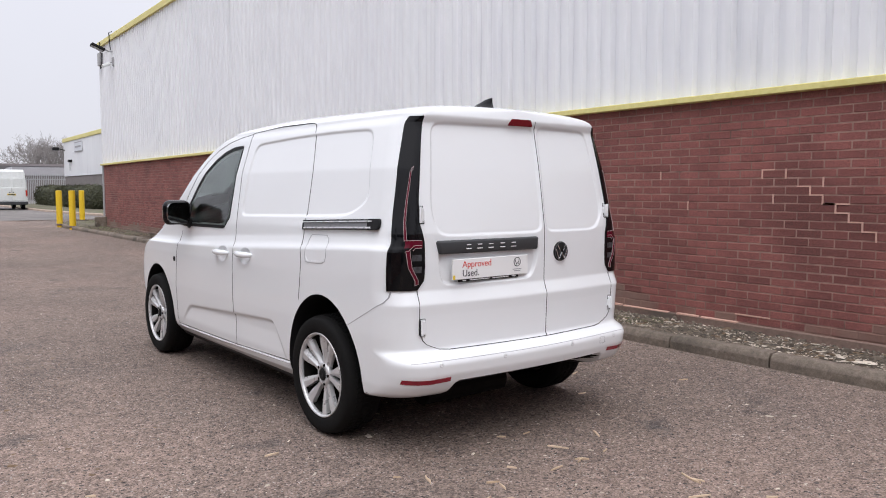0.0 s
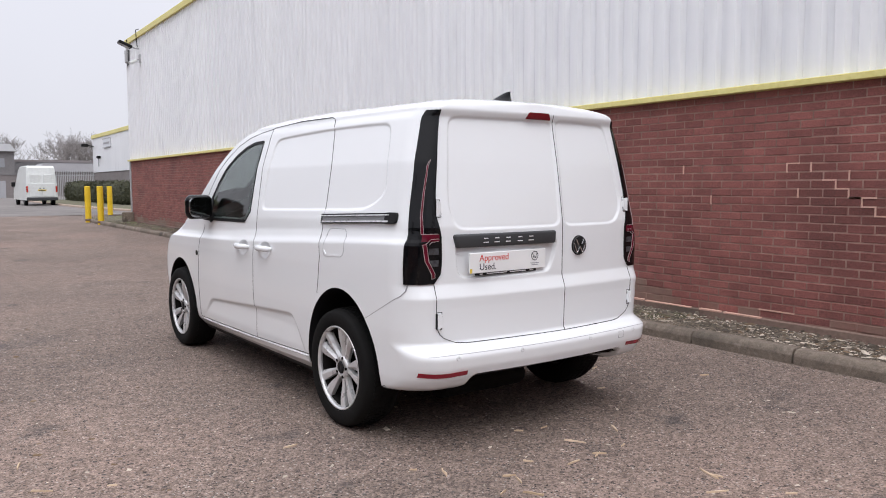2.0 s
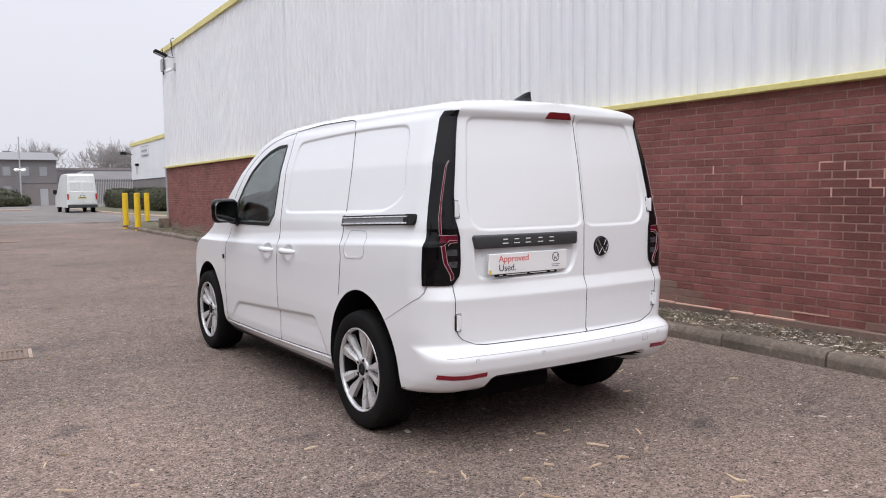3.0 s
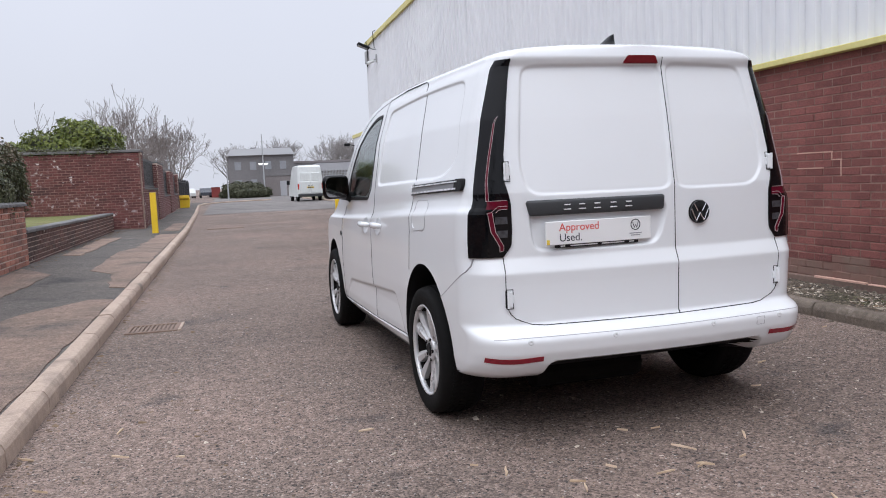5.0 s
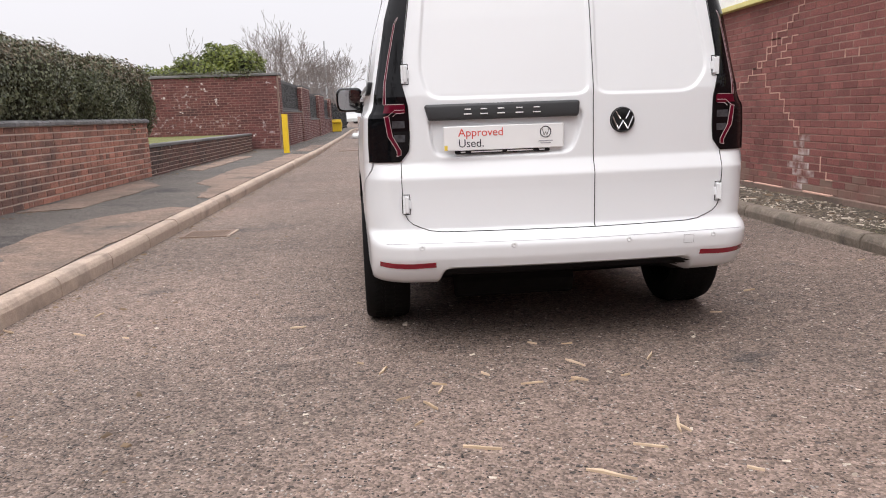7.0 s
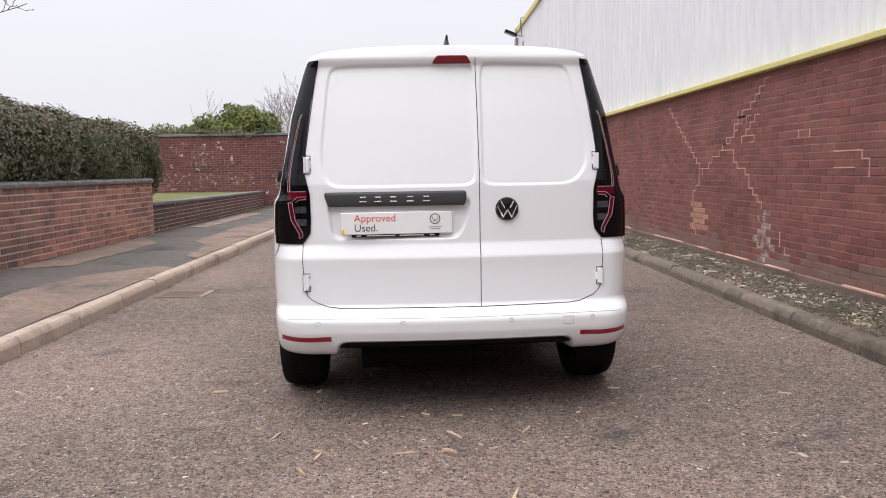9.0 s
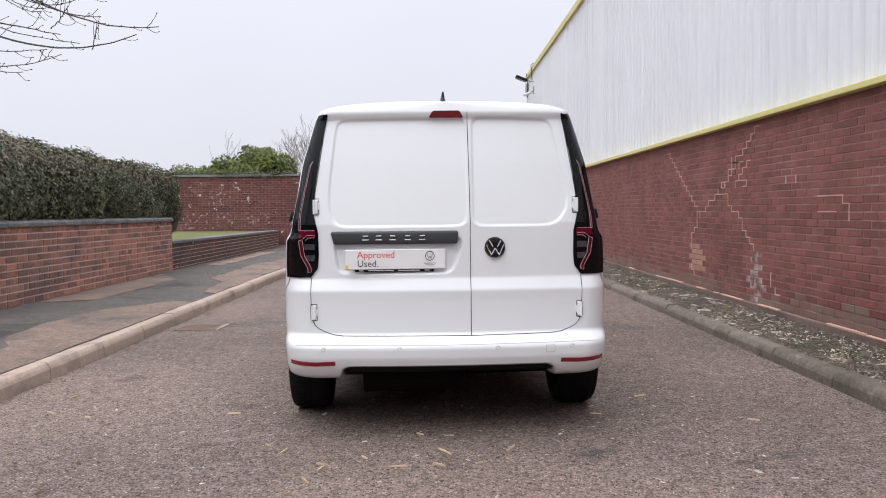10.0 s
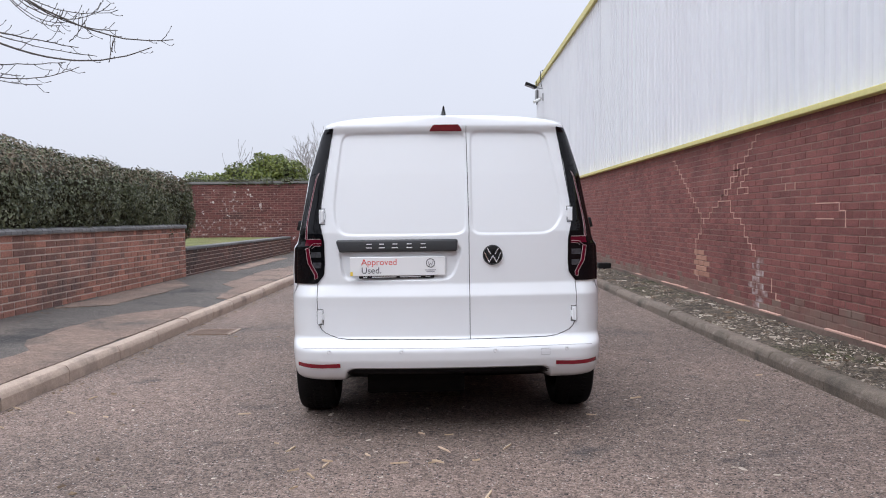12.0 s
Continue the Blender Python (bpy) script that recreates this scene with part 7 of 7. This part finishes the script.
def far_building():
    b = thing("brick_building", "far two-storey brick building with pale roof", "building", (-0.85, 105, 0))
    box("wall", (-0.1, 0, -0.2), (8.6, 12, 5.55), M_FARDARK, b, "dark brick wall with haze in its colour")
    prism("roof", [(-0.3, 5.55), (8.8, 5.55), (8.2, 6.45), (0.3, 6.45)], -0.4, 12.4, M_ROOFPALE, b, "pale sheet roof")
    for i in range(4):
        for z0 in (3.6, 1.2):
            box("window", (0.7 + 2.0 * i, -0.06, z0), (1.55 + 2.0 * i, 0.02, z0 + 1.1), M_FARWINDOW, b, "pale window")
    for x in (3.0, 6.4):
        box("roof_vent", (x, 4, 6.4), (x + 0.9, 5, 6.8), M_FARDARK, b)
    w = thing("yard_wall", "far brown brick yard wall", "wall", (-0.78, 96, 0))
    box("brickwork", (4.0, 0, -0.1), (8.2, 0.4, 2.55), M_FARBRICK, w, "brickwork with haze in its colour")
    box("coping", (3.95, -0.05, 2.55), (8.25, 0.45, 2.65), M_FARDARK, w)
    box("door", (5.9, -0.06, 0.0), (6.7, -0.005, 1.9), M_ROOFGREY, w, "pale grey door")
    box("pale_gate", (8.26, 0, 0), (9.4, 0.3, 2.3), M_ROOFGREY, w, "pale grey gate")
    s = thing("shed_building", "low far building with grey pitched roof behind the fence", "building", (11.11, 110, 0))
    box("wall", (0, 0, -0.1), (10, 6, 3.3), M_FARBRICK, s)
    prism("roof", [(-0.3, 3.2), (10.3, 3.2), (10.0, 4.3), (0.4, 4.3)], -0.4, 6.4, M_ROOFGREY, s, "grey pitched roof")
    t = thing("terrace_building", "long far brick terrace on the skyline", "building", (-31.86, 134, 0))
    box("wall", (0, 0, -0.1), (22, 8, 4.2), M_FARBRICK, t)
    prism("roof", [(-0.3, 4.2), (22.3, 4.2), (21.5, 6.2), (0.5, 6.2)], -0.4, 8.4, M_FARDARK, t, "dark pitched roof")
    for i in range(7):
        box("window", (1.2 + 3 * i, -0.06, 1.4), (2.4 + 3 * i, 0.02, 2.8), M_FARWINDOW, t)
    k = thing("works_building", "long low far works beyond the fence", "building", (8.57, 116, 0))
    box("wall", (0, 0, -0.1), (26, 6, 4.6), M_FARDARK, k)
    box("parapet", (-0.1, -0.1, 4.6), (26.1, 6.1, 4.9), M_FARBRICK, k)


far_building()


def street_lamp(at, h, lit, label):
    s = thing("street_lamp", label, "street lamp", at)
    part("pole", add_cyl(bmesh.new(), (0, 0, -0.1), (0, 0, h), 0.10, 0.06, 10), M_GALV, s)
    if lit:
        for dx in (-0.32, 0.32):
            box("lamp_head", (dx - 0.22, -0.1, h * 0.52), (dx + 0.22, 0.1, h * 0.52 + 0.14), M_LIGHT, s, "lit lamp head", 0.03)
        box("arm", (-0.5, -0.04, h * 0.50), (0.5, 0.04, h * 0.50 + 0.06), M_GALV, s)
    return s


street_lamp((3.13, 95, 0), 7.7, True, "tall thin grey pole with lit floodlights")
street_lamp((-1.30, 88, 0), 3.6, False, "slim pale post beside the far hedge")
street_lamp((-5.87, 62, 0), 7.2, False, "grey street lamp column among the trees")


def parked_van():
    v = thing("parked_van", "dull white high-roof van parked across the junction", "van", (4.5, 55.6, -0.012), 3)
    prof = [(0.0, 0.45), (0.02, 0.95), (0.10, 2.0), (0.16, 2.58), (0.34, 2.72), (3.0, 2.70), (3.5, 2.48), (4.15, 1.45), (4.9, 1.15), (5.0, 0.8), (5.0, 0.40), (0.0, 0.38)]
    bm = bmesh.new()
    rows = []
    for x, sq in ((-0.95, 0.0), (-0.97, 0.06), (-0.90, 1.0), (0.90, 1.0), (0.97, 0.06), (0.95, 0.0)):
        row = []
        for y, z in prof:
            lean = 0.10 * max(0.0, (z - 1.2) / 1.2)
            row.append(bm.verts.new((x * (1 - lean), y + (0.05 if abs(x) > 0.91 and y < 1 else 0), z - (0.06 if abs(x) > 0.91 and z > 2.2 else 0))))
        rows.append(row)
    k = len(prof)
    for u, w in zip(rows, rows[1:]):
        for i in range(k):
            bm.faces.new((u[i], u[(i + 1) % k], w[(i + 1) % k], w[i]))
    bm.faces.new(rows[0])
    bm.faces.new(rows[-1])
    bmesh.ops.recalc_face_normals(bm, faces=bm.faces)
    part("body", bm, M_OLDWHITE, v, "dull white body")
    for x0, x1 in ((-0.80, -0.02), (0.02, 0.80)):
        d = box("rear_door", (x0, -0.02, 0.62), (x1, 0.12, 1.5), M_OLDWHITE, v, "", 0.02)
        box("window_blank", (x0 + 0.10, 0.045, 1.55), (x1 - 0.10, 0.16, 2.15), M_OLDWHITE, v, "white blanked window", 0.02)
        box("door_handle", (-0.16 if x0 < 0 else 0.06, -0.035, 1.18), (-0.06 if x0 < 0 else 0.16, -0.019, 1.22), M_BLACK, d, "dark pull handle")
    box("bumper", (-0.95, -0.12, 0.36), (0.95, 0.06, 0.58), M_GREYPLASTIC, v, "dark grey bumper", 0.04, 2)
    box("number_plate", (-0.26, -0.03, 1.0), (0.26, -0.015, 1.11), M_YPLATE, v, "yellow plate with dark bar")
    box("plate_bar", (-0.2, -0.036, 1.03), (0.2, -0.03, 1.08), M_PRINTDARK, v)
    for s in (-1, 1):
        box("tail_lamp", (s * 0.90 - 0.05, -0.02, 0.92), (s * 0.90 + 0.05, 0.10, 1.34), M_TAIL, v, "red tail lamp", 0.02)
        bm = add_box(bmesh.new(), (s * 1.12 - 0.12, 3.9, 1.3), (s * 1.12 + 0.12, 4.0, 1.62), 0.03)
        part("mirror", bm, M_BLACK, v)
        for y in (1.0, 4.1):
            w = thing("wheel", "", "")
            w.parent = v
            w.matrix_basis = Matrix.Translation((s * 0.84, y, 0.33))
            lathe("tyre", [(0.2, -0.1), (0.31, -0.1), (0.33, -0.07), (0.33, 0.07), (0.31, 0.1), (0.2, 0.1)], lambda o, a, b, s=s: (s * o, a, b), M_RUBBER, w, "", 28)
            lathe("rim", [(0.02, 0.03), (0.2, 0.06), (0.2, -0.05), (0.02, -0.05)], lambda o, a, b, s=s: (s * o, a, b), M_PLASTICGREY, w, "", 24)
    return v


parked_van()


def small_car(at, turn, mat, label):
    c = thing("parked_car", label, "car", at, turn, group="cars parked far off")
    prof = [(0.0, 0.3), (0.02, 0.8), (0.25, 0.95), (0.75, 1.42), (2.2, 1.45), (3.0, 0.98), (3.9, 0.85), (4.0, 0.5), (3.95, 0.3)]
    prism("body", prof, -0.82, 0.82, mat, c, "", "x", 0.06)
    for s in (-1, 1):
        box("side_window", (s * 0.83 - 0.01, 0.75, 0.98), (s * 0.83 + 0.01, 2.4, 1.34), M_GLOSSBLACK, c)
        for y in (0.75, 3.2):
            part("wheel", add_cyl(bmesh.new(), (s * 0.62, y, 0.31), (s * 0.84, y, 0.31), 0.31, n=18), M_RUBBER, c)
    bm = add_box(bmesh.new(), (-0.66, -0.01, 0.0), (0.66, 0.01, 0.40), 0.004)
    bm.transform(pose(0, 0.47, 0.97, -45, 0, 0))
    part("rear_window", bm, M_GLOSSBLACK, c)


small_car((-4.34, 118, 0), 4, M_DARKPAINT, "dark blue hatchback parked near the far building")
small_car((-6.51, 116, 0), 10, M_OLDWHITE, "white hatchback parked near the far building")
skip = thing("container", "small red container beside the far building", "container", (-2.88, 114, 0))
box("case", (-0.6, -0.5, 0.0), (0.6, 0.5, 1.4), M_REDPAINT, skip, "", 0.04)
box("lid", (-0.64, -0.54, 1.4), (0.64, 0.54, 1.5), M_REDPAINT, skip, "", 0.02)
bank = hedge("low_shrubs", "low green shrubs at the far kerb", [((-0.5, 97, 0.4), (1.8, 0.7, 0.45))], 0.14, 700, M_LEAFFAR, 19, M_LEAFFAR)


# ==== litter on the road ====
def splinter(x0, y0, x1, y1, seed, label="pale dry wood splinter lying on the road"):
    rng = random.Random(seed)
    p, q = Vector((x0, y0, 0)), Vector((x1, y1, 0))
    d = (q - p).normalized()
    n = Vector((-d.y, d.x, 0))
    ln = (q - p).length
    w = min(0.011, 0.05 * ln + 0.003) * rng.uniform(0.8, 1.3)
    bm = bmesh.new()
    top, low = [], []
    for f, wd in ((0, 0.45), (0.3, 1.0), (0.7, 0.9), (1.0, 0.3)):
        c = p.lerp(q, f) + n * rng.uniform(-0.003, 0.003)
        z = camber(c.x) + 0.001
        for s in (-1, 1):
            top.append(bm.verts.new(c + n * s * w * wd * 0.5 + Vector((0, 0, z + 0.005 + 0.004 * rng.random()))))
            low.append(bm.verts.new(c + n * s * w * wd * 0.5 + Vector((0, 0, z - 0.002))))
    for i in range(3):
        a = 2 * i
        bm.faces.new((top[a], top[a + 1], top[a + 3], top[a + 2]))
        bm.faces.new((low[a], low[a + 2], low[a + 3], low[a + 1]))
        bm.faces.new((top[a], top[a + 2], low[a + 2], low[a]))
        bm.faces.new((top[a + 1], low[a + 1], low[a + 3], top[a + 3]))
    bm.faces.new((top[0], low[0], low[1], top[1]))
    bm.faces.new((top[6], top[7], low[7], low[6]))
    bmesh.ops.recalc_face_normals(bm, faces=bm.faces)
    return tagged(part("wood_splinter", bm, M_WOOD), label, "litter", "splinters on the road")


for i, (a, b, c, d) in enumerate(((-1.28, 0.71, -1.2, 0.72), (0.89, 0.6, 0.95, 0.59), (-0.13, 0.24, -0.09, 0.21), (0.02, 0.19, 0.07, 0.19), (-0.01, -0.03, 0.05, -0.13), (0.33, -0.09, 0.38, 0),
                                  (-0.81, -0.09, -0.78, -0), (-0.25, -0.3, -0.16, -0.29), (-0.6, -0.24, -0.54, -0.26), (-0.58, -0.35, -0.56, -0.28), (-0.64, -0.43, -0.59, -0.51), (-0.68, -0.65, -0.65, -0.61))):
    splinter(a, b, c, d, i)
for i, (a, b, c, d) in enumerate(((-0.74, -0.4, -0.69, -0.37), (-0.53, -0.84, -0.41, -0.88), (-0.18, -1.05, -0.05, -1.13), (0.01, -0.9, 0.11, -0.94), (0.23, -0.7, 0.19, -0.83), (0.21, -0.77, 0.23, -0.83),
                                  (0.29, -1.1, 0.33, -1.13), (-0.06, -0.3, -0, -0.27), (-0.04, -0.26, 0.02, -0.3), (0.16, -0.27, 0.2, -0.26), (-0.91, 0.08, -0.88, 0.06), (-0.39, -0.14, -0.36, -0.18))):
    splinter(a, b, c, d, 40 + i)
for i, (a, b, c, d) in enumerate(((-2.85, 0.99, -2.77, 0.93), (-2.44, 1.18, -2.42, 1.27), (-2.42, 0.84, -2.34, 0.79), (-2.69, 0.53, -2.62, 0.48), (-2.13, 0.71, -2.09, 0.69), (1.26, 1.01, 1.34, 1.04), (1.76, 0.45, 1.82, 0.42), (2.38, 1.72, 2.44, 1.74))):
    splinter(a, b, c, d, 80 + i)


def scatter(name, label, area, count, size, mat, seed, z_of, flat=0.5, long=1.6):
    """Small chips strewn over an area (x0, x1, y0, y1), joined."""
    rng = random.Random(seed)
    verts, faces = [], []
    for _ in range(count):
        x, y = rng.uniform(area[0], area[1]), rng.uniform(area[2], area[3])
        z = z_of(x, y)
        s = size * rng.uniform(0.4, 1.5) * (2.0 if rng.random() < 0.06 else 1)
        a = rng.uniform(0, math.pi)
        ca, sa = math.cos(a), math.sin(a)
        i = len(verts)
        for dx, dy, dz in ((-1, -0.5, 0), (1, -0.45, 0), (0.9, 0.5, 0), (-0.8, 0.45, 0), (-0.7, -0.3, 1), (0.75, -0.25, 1), (0.6, 0.3, 1), (-0.5, 0.3, 1)):
            u, v = dx * s * long * 0.5 * rng.uniform(0.8, 1.2), dy * s * rng.uniform(0.7, 1.2)
            verts.append((x + u * ca - v * sa, y + u * sa + v * ca, z - 0.002 + dz * s * flat * rng.uniform(0.5, 1.2)))
        faces += [(i + 4, i + 5, i + 6, i + 7), (i, i + 1, i + 5, i + 4), (i + 1, i + 2, i + 6, i + 5), (i + 2, i + 3, i + 7, i + 6), (i + 3, i, i + 4, i + 7)]
    return tagged(mesh_object(name, verts, faces, mat), label, "litter", kind="stuff")


M_CHIP = material("pale_chip", (0.20, 0.16, 0.12), (0.74, 0.66, 0.56), 0.85, fine=40, per_island=0.7)
M_STONE = material("grit_stone", (0.055, 0.044, 0.034), (0.22, 0.18, 0.142), 0.9, fine=40, per_island=0.7)
M_DEADLEAF = material("dead_leaf", (0.07, 0.045, 0.028), (0.22, 0.15, 0.09), 0.8, fine=40, per_island=0.7)


def verge_z(x, y):
    f = (x - KERB_R - 0.12) / (WALL_X - KERB_R)
    return 0.088 - 0.045 * f


scatter("wood_chips", "pale wood chips strewn over the verge", (KERB_R + 0.14, WALL_X - 0.06, -5, 13), 9000, 0.0085, M_CHIP, 1, verge_z, 0.35, 1.6)
scatter("bark_pieces", "larger pale bark pieces and splinters on the verge", (KERB_R + 0.16, WALL_X - 0.10, -5, 12), 420, 0.017, M_CHIP, 9, verge_z, 0.3, 3.6)
scatter("verge_gravel", "grey gravel on the verge", (KERB_R + 0.14, WALL_X - 0.05, -6, 26), 4200, 0.02, M_STONE, 2, verge_z, 0.6, 1.4)
scatter("dead_leaves", "brown dead leaves on the verge", (KERB_R + 0.14, WALL_X - 0.06, -6, 24), 1300, 0.03, M_DEADLEAF, 3, verge_z, 0.2, 1.4)
scatter("road_grit", "tiny pale grit on the road", (-2.75, 2.6, -3.2, 7), 1500, 0.006, M_CHIP, 4, lambda x, y: camber(x), 0.5, 1.5)
scatter("wood_fragments", "small pale wood fragments behind the van", (-1.2, 1.8, -1.8, 1.0), 170, 0.010, M_CHIP, 5, lambda x, y: camber(x), 0.35, 2.2)
scatter("gutter_litter", "dark grit and leaf litter in the gutter", (KERB_L + 0.02, KERB_L + 0.16, -4, 16), 900, 0.011, M_DEADLEAF, 6, lambda x, y: camber(x), 0.4, 1.6)
scatter("road_litter", "dark grit and bits strewn beside the kerb", (KERB_L + 0.1, KERB_L + 1.3, -3.5, 6), 420, 0.010, M_DEADLEAF, 10, lambda x, y: camber(x), 0.4, 1.7)
scatter("gutter_litter", "grit and chips in the far gutter", (KERB_R - 0.12, KERB_R - 0.01, -4, 16), 500, 0.010, M_STONE, 7, lambda x, y: camber(x), 0.5, 1.5)
scatter("pavement_litter", "leaf litter at the foot of the wall", (-4.78, -4.5, -4, 20), 1100, 0.013, M_DEADLEAF, 8, lambda x, y: pave_z(x), 0.3, 1.6)
